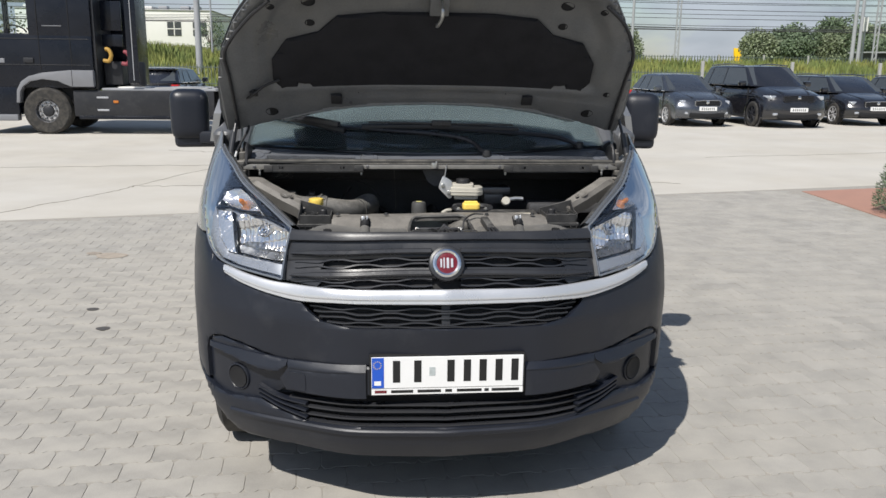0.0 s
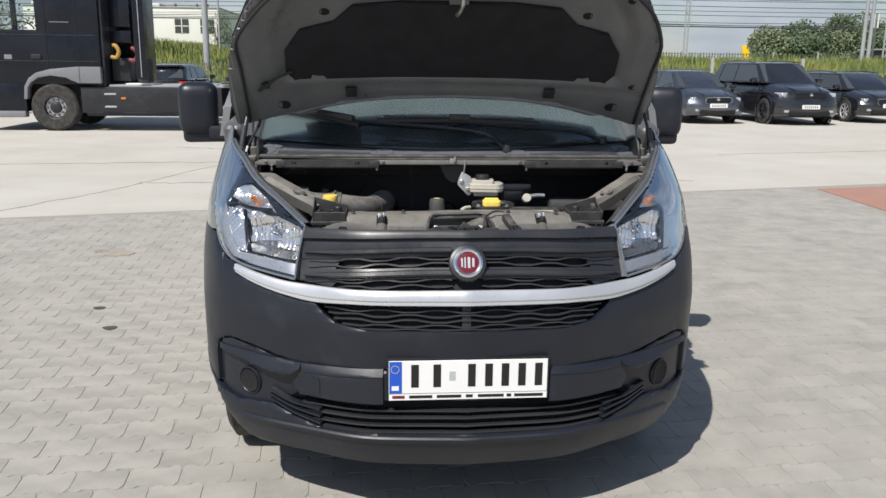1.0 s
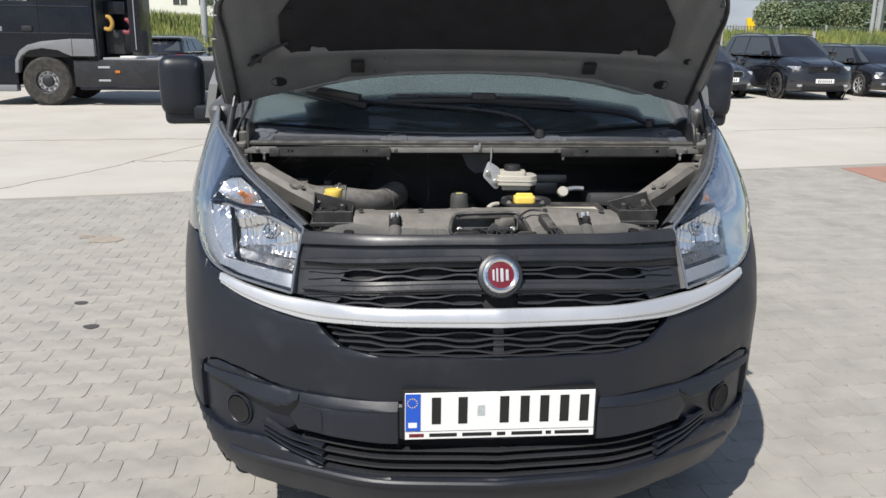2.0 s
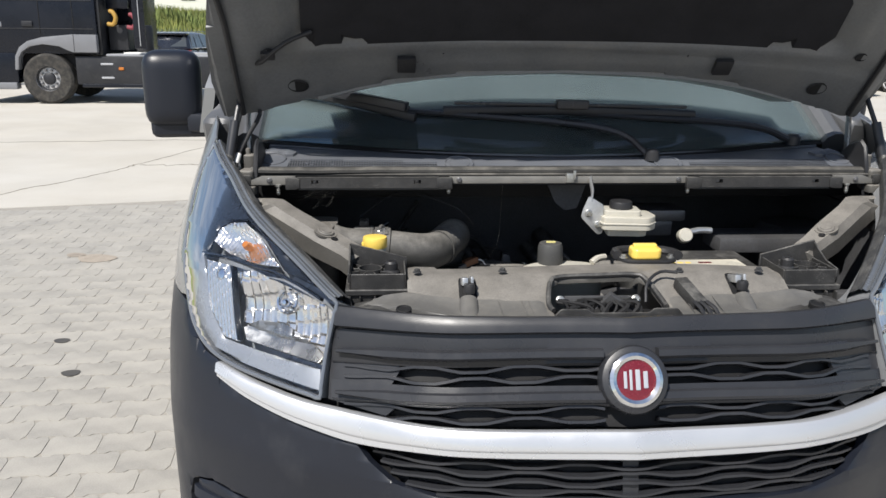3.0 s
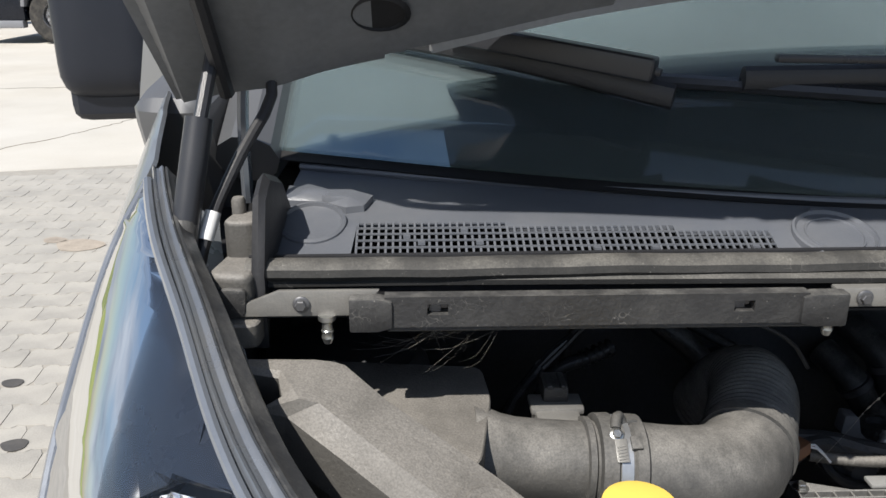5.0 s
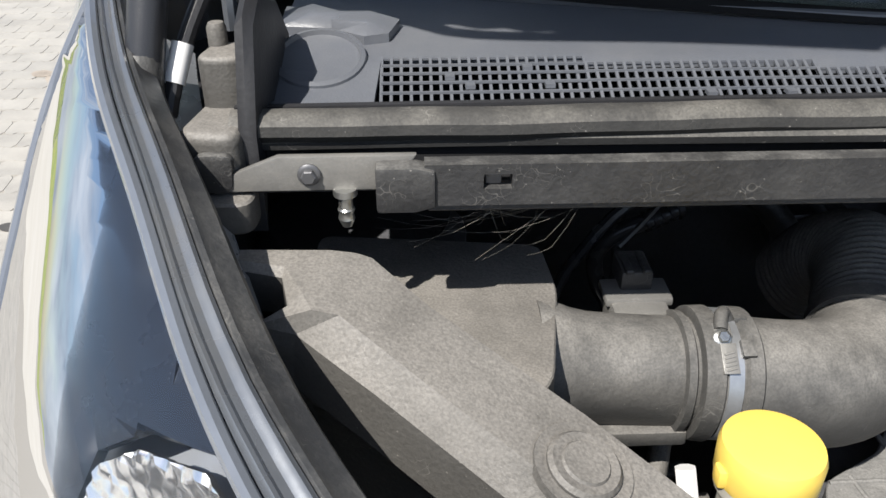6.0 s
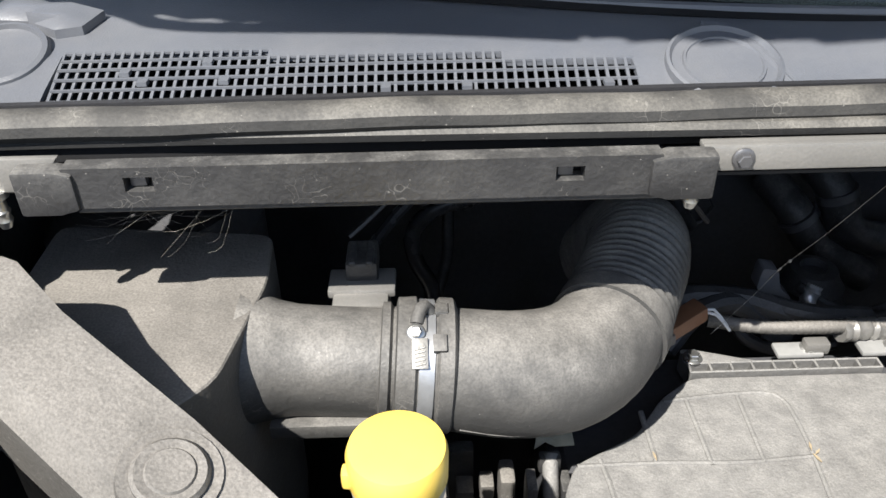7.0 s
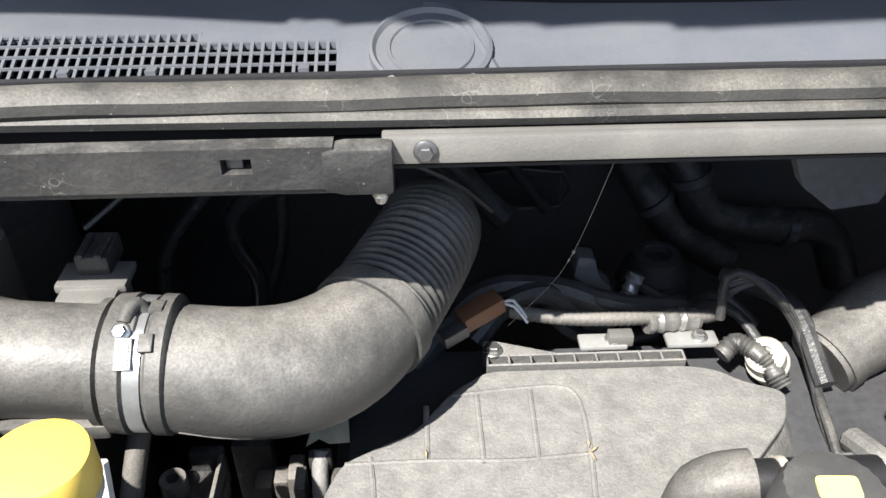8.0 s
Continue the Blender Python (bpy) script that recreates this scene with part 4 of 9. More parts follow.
vpart("hood_catch_plate", box(-0.035, 0.035, -0.05, 0.03, 0, 0.012, 0.004, m=latch_m), hood_paint, parent=hood)
vpart("hood_catch", tube([hood_at(0.006, 0.62, 0.0), hood_at(0.006, 0.615, 0.05), hood_at(0.004, 0.585, 0.062), hood_at(-0.008, 0.55, 0.06), hood_at(-0.008, 0.535, 0.04)], 0.007, 8, 0.01), zinc, "bare metal catch", hood)

# windscreen, cowl edge, wipers


def screen_at(u, v, out=0.0):
    p = Vector((u * (1 - 0.10 * v), 3.567 + 0.28 * u * u + 0.92 * v, 1.262 + 0.02 * min(1, abs(u) / 0.7) + 0.60 * v - 0.02 * v * v))
    return p + Vector((0, -0.55, 0.83)) * out


windscreen = vpart("windscreen", sheet(both([(0, 0.0), (0.5, 0.0), (0.80, 0.0), (0.80, 1.0), (0, 1.0)]), screen_at, 0.005, 0.08), glass_dark, "dark tinted windscreen")
windscreen.visible_shadow = False
vpart("screen_band", sheet(both([(0, -0.01), (0.80, -0.01), (0.80, 0.30), (0.76, 0.235), (0.70, 0.205), (0.5, 0.192), (0, 0.185)]), screen_at, 0.002, 0.05, out=-0.007), deep_black, "black printed band along the glass", windscreen)


def wiper(tip, root, pivot, bend, long=0.04, at=0.47):
    w = vpart("wiper", tube([pivot, bend, tip + (root - tip) * at], lambda t: 0.012 - 0.003 * t, 8, 0.02, flat=0.8), grille_plastic, "black windscreen wiper")
    vpart("wiper_blade", tube([tip, tip.lerp(root, 0.5) + Vector((0, -0.006, 0.008)), root], 0.0095, 8, 0.03, flat=1.35), black_rubber, parent=w)
    turn = (root - tip).to_track_quat("X", "Z").to_matrix().to_4x4()
    vpart("wiper_rail", box(-(root - tip).length * 0.46, (root - tip).length * 0.46, -0.006, 0.006, 0.006, 0.014, 0.003, 2, None, Matrix.Translation(tip.lerp(root, 0.5) + Vector((0, -0.010, 0.012))) @ turn), grille_plastic, parent=w)
    vpart("wiper_joint", box(-long, long, -0.014, 0.014, -0.006, 0.018, 0.005, 3, None, Matrix.Translation(tip.lerp(root, at) + Vector((0, -0.016, 0.018))) @ turn), grille_plastic, parent=w)
    vpart("wiper_cap", lathe([(0.018, -0.01), (0.018, 0.012), (0.012, 0.018), (0, 0.019)], 18, m=Matrix.Translation(pivot)), grille_plastic, parent=w)


wiper(screen_at(-0.362, 0.092, 0.016), screen_at(-0.77, 0.176, 0.016), screen_at(0.222, -0.034, 0.016), screen_at(0.090, 0.068, 0.024), 0.11, 0.30)
wiper(screen_at(-0.289, 0.122, 0.016), screen_at(0.384, 0.102, 0.016), screen_at(0.640, -0.015, 0.016), screen_at(0.50, 0.05, 0.024), 0.042, 0.50)


# cab and load body
pillar_paint = mat("pillar_paint", (0.10, 0.102, 0.106), 0.38, metal=0.2, var=0.05, scale=2, bump=0.02, grain=2000, coat=0.5)
def side_at(sx):
    def at(u, v, out=0.0):
        tuck = smooth([(0.28, 0.94), (0.5, 0.968), (0.9, 0.978), (1.1, 0.968), (1.4, 0.925), (1.75, 0.83), (1.9, 0.78)])(v)
        return Vector((sx * (tuck + out), u, v))
    return at


for sx in (-1, 1):
    at = side_at(sx)
    vpart("side_panel", sheet([(4.15, 0.36), (7.8, 0.36), (7.8, 1.88), (4.30, 1.88), (4.10, 1.62), (3.86, 1.40), (3.86, 1.28), (4.05, 1.27), (4.15, 1.0)], at, 0.03, 0.2), body_paint, "grey painted side")
    vpart("side_window", sheet(rounded([(4.0, 1.36), (4.9, 1.28), (4.9, 1.74), (4.32, 1.76)], 0.05), at, 0.006, 0.12, out=0.004), glass_dark, "dark side window")
    vpart("screen_pillar", tube([screen_at(0.79 * sx, -0.02), screen_at(0.80 * sx, 0.35, 0.004), screen_at(0.81 * sx, 0.7, 0.004), screen_at(0.80 * sx, 1.02, 0.004)], 0.034, 10, 0.06), pillar_paint, "grey screen pillar")
    vpart("pillar_base", box(-0.045, 0.045, -0.12, 0.14, -0.12, 0.07, 0.03, 3, m=Matrix.Translation((0.845 * sx, 3.86, 1.30)) @ pose(0, 0, 0, 18, 0, 14 * sx)), pillar_paint)
    # wheels
    w = Matrix.Translation((0.80 * sx, 3.75, 0.325)) @ pose(0, 0, 0, 0, 90 * sx, 0)
    wheel = vpart("wheel", lathe([(0.19, -0.10), (0.29, -0.105), (0.325, -0.08), (0.328, 0.0), (0.325, 0.08), (0.29, 0.105), (0.19, 0.10)], 36, m=w, cap=False), tyre_rubber, "black tyre on a steel wheel")
    vpart("rim", lathe([(0.0, 0.03), (0.12, 0.05), (0.18, 0.085), (0.20, 0.10), (0.195, 0.02), (0.19, -0.09)], 30, m=w), steel_dark, parent=wheel)
    w = Matrix.Translation((0.80 * sx, 6.85, 0.325)) @ pose(0, 0, 0, 0, 90 * sx, 0)
    wheel = vpart("wheel", lathe([(0.19, -0.10), (0.29, -0.105), (0.325, -0.08), (0.328, 0.0), (0.325, 0.08), (0.29, 0.105), (0.19, 0.10)], 36, m=w, cap=False), tyre_rubber)
    vpart("rim", lathe([(0.0, 0.03), (0.12, 0.05), (0.18, 0.085), (0.20, 0.10), (0.195, 0.02), (0.19, -0.09)], 30, m=w), steel_dark, parent=wheel)
    # mirrors
    m_at = Matrix.Translation((1.125 * sx, 4.33, 1.345)) @ pose(0, 0, 0, 0, 0, -10 * sx)
    bm = box(-0.090, 0.090, -0.075, 0.075, -0.100, 0.145, 0.062, 5)
    for q in bm.verts:
        q.co.x *= 1 + 0.12 * q.co.z
        q.co.y *= 1 - 0.8 * max(0, q.co.z - 0.05)
    mirror = vpart("door_mirror", join(bm, None, m_at), bumper_plastic, "dark plastic door mirror")
    vpart("mirror_foot", box(-0.115 * (1 if sx < 0 else 1), 0.115, -0.05, 0.05, -0.135, -0.055, 0.03, 3, m=m_at @ Matrix.Translation((-0.04 * sx, 0.0, 0.0))), bumper_plastic, parent=mirror)
    vpart("mirror_arm", box(-0.09, 0.09, -0.035, 0.035, -0.03, 0.03, 0.015, 2, m=Matrix.Translation((0.985 * sx, 4.30, 1.262))), bumper_plastic, parent=mirror)
vpart("roof", sheet(both([(0, 4.28), (0.5, 4.26), (0.78, 4.20), (0.79, 7.8), (0, 7.8)]), lambda u, v, out=0.0: Vector((u, v, 1.935 - 0.05 * (u / 0.8) ** 2 - 0.09 * max(0, (4.6 - v) / 0.4) ** 2 + out)), 0.04, 0.2), body_paint, "grey roof")
vpart("rear_door", box(-0.93, 0.93, 7.76, 7.82, 0.36, 1.88, 0.02), body_paint)
vpart("underbody", box(-0.78, 0.78, 4.1, 7.75, 0.28, 0.36, 0.01), deep_black)
vpart("bulkhead", box(-0.9, 0.9, 5.4, 5.44, 0.36, 1.86), cabin_dark)
vpart("dashboard", sheet(both([(0, 0.0), (0.75, 0.0), (0.85, 0.60), (0, 0.66)]), lambda u, v, out=0.0: Vector((u, 3.68 + 0.28 * u * u + v, 1.20 + 0.05 * math.sin(v * 4.0) + out)), 0.05, 0.08), cabin_dark, "dark dashboard top")
for x in (-0.5, 0.35):
    seat = vpart("seat", box(x - 0.24, x + 0.24, 5.0, 5.16, 0.9, 1.50, 0.06, 3), seat_cloth, "dark cloth seat")
    vpart("headrest", box(x - 0.13, x + 0.13, 5.02, 5.12, 1.53, 1.74, 0.04, 3), seat_cloth, parent=seat)
vpart("steering_wheel", tube([Vector((0.42 + 0.19 * math.cos(a), 4.42 + 0.09 * math.sin(a), 1.20 + 0.165 * math.sin(a))) for a in [i * math.pi / 12 for i in range(25)]], 0.015, 8, 0.03), cabin_dark)


# ---- the van: cowl, rail and what lies under the hood ----
def loft(stations, section, bm=None, cap=True):
    """A bar through stations (centre, lateral) with a closed section of (lateral, up)."""
    own = bmesh.new()
    rows = [[own.verts.new(Vector(c) + Vector(l) * a + Vector((0, 0, b))) for a, b in section] for c, l in stations]
    k = len(section)
    for a, b in zip(rows, rows[1:]):
        for j in range(k):
            own.faces.new((a[j], a[(j + 1) % k], b[(j + 1) % k], b[j]))
    if cap:
        own.faces.new(rows[0])
        own.faces.new(rows[-1][::-1])
    return join(own, bm)


UP_FRONT = pose(0, 0, 0, 90)        # turns an axis along z to look towards the front
ALONG_X = pose(0, 0, 0, 0, 90)

# shell of the bay
vpart("firewall", box(-0.82, 0.82, 3.98, 4.02, 0.30, 1.24, 0.01), bay_black)
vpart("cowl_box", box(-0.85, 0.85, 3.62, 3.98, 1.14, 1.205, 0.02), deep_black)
# tray added to stop sun leaking onto the ground below the nose
vpart("undertray", prism([(-0.50, 3.03), (0.50, 3.03), (0.66, 3.16), (0.72, 3.32), (0.72, 4.12), (-0.72, 4.12), (-0.72, 3.32), (-0.66, 3.16)], 0.27, 0.282), deep_black)
vpart("bay_floor", box(-0.60, 0.60, 3.20, 4.0, 0.27, 0.29), bay_black)
vpart("radiator", box(-0.40, 0.40, 3.08, 3.13, 0.35, 0.98, 0.008), bay_black)
vpart("bumper_beam", box(-0.62, 0.62, 3.02, 3.08, 0.45, 0.60, 0.01), bay_black)
for sx in (-1, 1):
    vpart("inner_fender", box(0.80 * sx, 0.815 * sx, 3.44, 4.0, 0.30, 1.12, 0.005), bay_black)
    vpart("lamp_back", box(0.46 * sx, 0.74 * sx, 3.29, 3.33, 0.55, 0.98, 0.01), bay_black)
    vpart("strut_tower", lathe([(0.10, 0.60), (0.10, 1.03), (0.085, 1.05), (0.03, 1.055), (0, 1.055)], 28, m=Matrix.Translation((0.70 * sx, 3.72, 0))), bay_black)
vpart("engine", box(-0.345, 0.30, 3.36, 3.655, 0.34, 0.90, 0.03, 3), bay_black, "dark engine under a dusty cover")

# rail across the back of the bay
rail = vpart("hood_rail", box(-0.287, 0.287, 3.456, 3.462, 1.209, 1.2255, 0.002), rail_metal, "grey metal rail across the engine bay")
vpart("rail_ledge", box(-0.287, 0.287, 3.460, 3.466, 1.2215, 1.2255, 0.0015), rail_metal, parent=rail)
for sx in (-1, 1):
    bracket = prism([(-0.752, 1.207), (-0.660, 1.207), (-0.645, 1.228), (-0.722, 1.228), (-0.752, 1.216)], -3.461, -3.456, 0.0012, m=Matrix.Diagonal((-sx, 1, 1, 1)) @ pose(0, 0, 0, 90) @ Matrix.Diagonal((1, 1, 1, 1)))
    vpart("rail_bracket", bracket, rail_metal, parent=rail)
    cover_bm = pierced([0.312, 0.3545, 0.3705, 0.5925, 0.6085, 0.641], [1.2005, 1.2105, 1.2195, 1.2255], {(1, 1), (3, 1)}, 3.4475, 3.459, Matrix.Diagonal((sx, 1, 1, 1)))
    vpart("rail_cover", cover_bm, bay_plastic, "dusty black plastic rail cover", rail)
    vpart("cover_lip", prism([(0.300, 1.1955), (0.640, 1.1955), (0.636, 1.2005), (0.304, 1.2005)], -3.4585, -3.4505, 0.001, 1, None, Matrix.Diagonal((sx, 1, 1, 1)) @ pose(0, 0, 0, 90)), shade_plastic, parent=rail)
    for a, b, c in ((0.281, 0.307, 0.318), (0.668, 0.646, 0.635)):
        blk = prism([(a, 1.1975), (b, 1.1975), (c, 1.2005), (c, 1.2225), (b, 1.2250), (a, 1.2250)], -3.4585, -3.4445, 0.0022, 2, None, Matrix.Diagonal((sx, 1, 1, 1)) @ pose(0, 0, 0, 90))
        vpart("cover_block", blk, bay_plastic, parent=rail)
    for a in (0.362, 0.600):
        vpart("rail_clip", box(sx * a - 0.007, sx * a + 0.002, 3.453, 3.460, 1.211, 1.221, 0.001), steel_dark, parent=rail)
    for a in (0.264, 0.705):
        vpart("rail_screw", bolt(0, 0, 0, 0.0044, Matrix.Translation((sx * a, 3.4555, 1.2175)) @ UP_FRONT), steel_dark, parent=rail)
    for a in (0.289, 0.686):
        vpart("rail_stud", lathe([(0.0, 0.0), (0.007, 0.0), (0.007, -0.004), (0.004, -0.006), (0.0042, -0.012), (0.0052, -0.013), (0.0042, -0.016), (0.0050, -0.019), (0.003, -0.024), (0, -0.025)], 14,
              m=Matrix.Translation((sx * a, 3.458, 1.209 if a < 0.5 else 1.2075))), zinc, parent=rail)
vpart("rail_catch", box(-0.010, 0.008, 3.448, 3.462, 1.212, 1.234, 0.002), zinc, parent=rail)
vpart("rail_catch_ear", box(0.006, 0.012, 3.446, 3.452, 1.220, 1.241, 0.001), zinc, parent=rail)

# rubber seal in front of the cowl


def seal_y(x):
    return 3.484 + 0.006 * (1 - (x / 0.75) ** 2)


seal = vpart("hood_seal", loft([((x / 60, seal_y(x / 60), 1.2335 + 0.0005 * math.sin(x * 0.4) + 0.0003 * math.sin(x * 1.1)), (0, 1, 0)) for x in range(-45, 46)],
             [(-0.004, -0.004), (-0.0095, -0.0055), (-0.0130, -0.001), (-0.0125, 0.005), (-0.0075, 0.0095), (0.0, 0.0110), (0.006, 0.009), (0.010, 0.003), (0.010, -0.006)]), rubber, "dusty rubber hood seal")
vpart("seal_ledge", loft([((x / 20, seal_y(x / 20) - 0.002 - 0.010 * min(1, max(0, (x / 20 + 0.62) / 0.4)), 1.2272), (0, 1, 0)) for x in range(-15, 16)], [(-0.006, -0.004), (-0.0068, 0.0005), (-0.0035, 0.0034), (0.012, 0.005), (0.012, -0.003)]), rubber, parent=seal)
# near-black strip, its colour paints the shaded gap between seal and rail
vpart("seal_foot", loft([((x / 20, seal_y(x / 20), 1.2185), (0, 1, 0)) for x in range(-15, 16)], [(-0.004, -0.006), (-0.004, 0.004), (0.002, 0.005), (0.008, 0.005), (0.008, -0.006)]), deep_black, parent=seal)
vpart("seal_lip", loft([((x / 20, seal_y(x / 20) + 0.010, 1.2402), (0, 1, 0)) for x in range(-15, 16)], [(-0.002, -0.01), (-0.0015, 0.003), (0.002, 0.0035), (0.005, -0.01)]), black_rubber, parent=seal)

# thin near-black sheet under the seal and the cowl's front
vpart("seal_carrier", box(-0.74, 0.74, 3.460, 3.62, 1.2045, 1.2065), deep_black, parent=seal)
# cowl with its air grilles
cowl_z = smooth([(3.47, 1.223), (3.495, 1.234), (3.548, 1.253), (3.58, 1.256), (3.63, 1.260), (3.90, 1.262)])


def cowl_at(u, v, out=0.0):
    return Vector((u, v, cowl_z(v) + out))


COWL = [(0, 3.486), (0.308, 3.486), (0.314, 3.531), (0.392, 3.532), (0.393, 3.540), (0.537, 3.541), (0.538, 3.549), (0.666, 3.550), (0.672, 3.488), (0.735, 3.488), (0.735, 3.716), (0.60, 3.668), (0.45, 3.626), (0.30, 3.595), (0.15, 3.577), (0, 3.572)]
cowl = vpart("cowl", sheet(both(COWL), cowl_at, 0.004, 0.03), cowl_plastic, "dark grey plastic cowl below the windscreen")
vpart("cowl_lip", tube([cowl_at(u, v, 0.003) for u, v in ((-0.735, 3.716), (-0.60, 3.668), (-0.45, 3.626), (-0.30, 3.595), (-0.15, 3.577), (0, 3.572), (0.15, 3.577), (0.30, 3.595), (0.45, 3.626), (0.60, 3.668), (0.735, 3.716))], 0.0042, 8, 0.03), cowl_plastic, parent=cowl)
# near-black sheet paints shade below the grille holes and stops sun passing through
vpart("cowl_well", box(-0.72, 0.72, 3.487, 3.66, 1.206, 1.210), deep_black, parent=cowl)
for sx in (-1, 1):
    bm = bmesh.new()
    for x0, x1, top in ((0.538, 0.666, 3.549), (0.393, 0.538, 3.541), (0.312, 0.393, 3.5325)):
        n = round((x1 - x0) / 0.0061)
        for i in range(n + 1):
            x = sx * (x0 + (x1 - x0) * i / n)
            y0, y1 = 3.491, top
            own = bmesh.new()
            for dx in (-0.00095, 0.00095):
                for y in (y0, y1):
                    for dz in (-0.0014, 0.0004):
                        own.verts.new((x + dx, y, cowl_z(y) + dz))
            bmesh.ops.convex_hull(own, input=own.verts)
            join(own, bm)
        y = top
        while y > 3.492:
            z = cowl_z(y)
            box(sx * x0, sx * x1, y - 0.0010, y + 0.0010, z - 0.0014, z, 0, 1, bm)
            y -= 0.0083
    vpart("cowl_grille", bm, cowl_plastic, "moulded air grille with square holes", cowl)
    rng = random.Random(5)
    for k in range(9):
        x, y = sx * (0.325 + 0.0061 * rng.randrange(55)), 3.541 - 0.0083 * rng.randrange(5)
        if y < 3.497 or (abs(x) < 0.393 and y > 3.53) or (abs(x) < 0.535 and y > 3.538):
            continue
        vpart("grille_infill", box(x - 0.003, x + 0.003, y - 0.0075, y - 0.0008, cowl_z(y) - 0.003, cowl_z(y) - 0.0004), cowl_plastic, parent=cowl)
    vpart("cowl_cap", lathe([(0.0365, -0.010), (0.0355, 0.004), (0.0335, 0.0048), (0.0315, 0.002), (0.0255, 0.002), (0.0248, 0.0036), (0.0235, 0.0036), (0.0228, 0.0024), (0, 0.0026)], 48, m=Matrix.Translation((0.259 * sx, 3.523, 1.2455)) @ pose(0, 0, 0, 18)), cowl_plastic, parent=cowl)
    vpart("cowl_rib", tube([Vector((0.262 * sx, 3.567, 1.2545)), Vector((0.248 * sx, 3.562, 1.2545)), Vector((0.238 * sx, 3.545, 1.251)), Vector((0.220 * sx, 3.497, 1.235))], 0.0042, 8, 0.01), cowl_plastic, parent=cowl)
    vpart("cowl_cap", lathe([(0.030, 0.0), (0.029, 0.004), (0.026, 0.005), (0.025, 0.002), (0, 0.0025)], 36, m=Matrix.Translation((0.705 * sx, 3.548, 1.252)) @ pose(0, 0, 0, 20)), cowl_plastic, parent=cowl)
    vpart("cowl_ridge", sheet([(0.735, 3.59), (0.70, 3.585), (0.678, 3.57), (0.662, 3.575), (0.655, 3.60), (0.735, 3.63)], lambda u, v, out=0.0, sx=sx: Vector((u * sx, v, cowl_z(v) + 0.012 + out)), 0.02, 0.02, edge=0.006), cowl_plastic, parent=cowl)
    # corner brackets beside the seal
    fin = vpart("cowl_bracket", loft([((-0.739 * -sx, 3.468, 1.235), (1, 0, 0)), ((-0.737 * -sx, 3.485, 1.292), (1, 0, 0)), ((-0.735 * -sx, 3.50, 1.304), (1, 0, 0)), ((-0.733 * -sx, 3.545, 1.290), (1, 0, 0)), ((-0.732 * -sx, 3.575, 1.262), (1, 0, 0))],
                [(-0.005, -0.06), (-0.005, 0.0), (0.0, 0.006), (0.005, 0.0), (0.005, -0.06)]), black_rubber, "dusty plastic bracket at the cowl's corner")
    bm = prism(rounded([(-0.779, 3.464), (-0.742, 3.458), (-0.741, 3.512), (-0.770, 3.520)], 0.012, 5), 1.186, 1.240, 0.010, 4)
    prism(rounded([(-0.800, 3.448), (-0.738, 3.446), (-0.736, 3.474), (-0.796, 3.482)], 0.010, 4), 1.184, 1.204, 0.006, 3, bm=bm)
    prism(rounded([(-0.772, 3.500), (-0.742, 3.500), (-0.742, 3.534), (-0.766, 3.534)], 0.012, 4), 1.205, 1.270, 0.010, 4, bm=bm)
    vpart("bracket_foot", join(bm, None, Matrix.Diagonal((-sx, 1, 1, 1))), dusty_plastic, parent=fin)
    vpart("bracket_pocket", prism(rounded([(-0.770, 1.207), (-0.748, 1.207), (-0.746, 1.230), (-0.768, 1.230)], 0.006, 4), -3.4615, -3.4545, 0.002, 2, None, Matrix.Diagonal((-sx, 1, 1, 1)) @ pose(0, 0, 0, 90)), bay_plastic, parent=fin)
    vpart("bracket_pin", lathe([(0.006, 0), (0.006, 0.018), (0.0045, 0.021), (0, 0.021)], 14, m=Matrix.Translation((0.762 * sx, 3.528, 1.262))), dusty_plastic, parent=fin)
    # gas struts
    strut = vpart("gas_strut", tube([Vector((0.808 * sx, 3.508, 1.235)), Vector((0.792 * sx, 3.545, 1.345))], 0.0115, 14), grille_plastic, "dark hood strut")
    vpart("strut_end", lathe([(0.006, -0.012), (0.0135, -0.008), (0.0135, 0.026), (0.012, 0.03), (0, 0.03)], 14, m=Matrix.Translation((0.808 * sx, 3.508, 1.238)) @ Vector((-0.008 * sx, 0.037, 0.11)).to_track_quat("Z", "Y").to_matrix().to_4x4()), bay_plastic, parent=strut)
    vpart("strut_rod", tube([Vector((0.792 * sx, 3.545, 1.34)), Vector((0.775 * sx, 3.62, 1.46))], 0.006, 10), grille_plastic, parent=strut)
    vpart("hinge_arm", tube([Vector((0.775 * sx, 3.63, 1.25)), Vector((0.776 * sx, 3.64, 1.33)), Vector((0.765 * sx, 3.625, 1.41)), Vector((0.755 * sx, 3.60, 1.45))], 0.011, 8, flat=0.5), body_flange, "painted hood hinge")
vpart("washer_hose", tube([Vector((-0.806, 3.48, 1.16)), Vector((-0.797, 3.505, 1.215)), Vector((-0.787, 3.528, 1.26)), Vector((-0.765, 3.565, 1.31)), Vector((-0.742, 3.605, 1.355)), Vector((-0.748, 3.62, 1.40)), Vector((-0.755, 3.585, 1.47)), hood_at(-0.715, 0.19, 0.02), hood_at(-0.66, 0.235, 0.015), hood_at(-0.60, 0.25, 0.0)],
      0.0052, 10, 0.02), black_rubber, "thin black washer hose")
vpart("hose_ring", tube([Vector((-0.7905, 3.522, 1.248)), Vector((-0.7845, 3.533, 1.269))], 0.0068, 12), plate_white, "white ring")
vpart("hose_clip", box(-0.016, 0.016, -0.01, 0.01, 0, 0.012, 0.003, m=Matrix.Translation(hood_at(-0.70, 0.205, 0.012)) @ HN.to_track_quat("Z", "Y").to_matrix().to_4x4()), black_rubber)


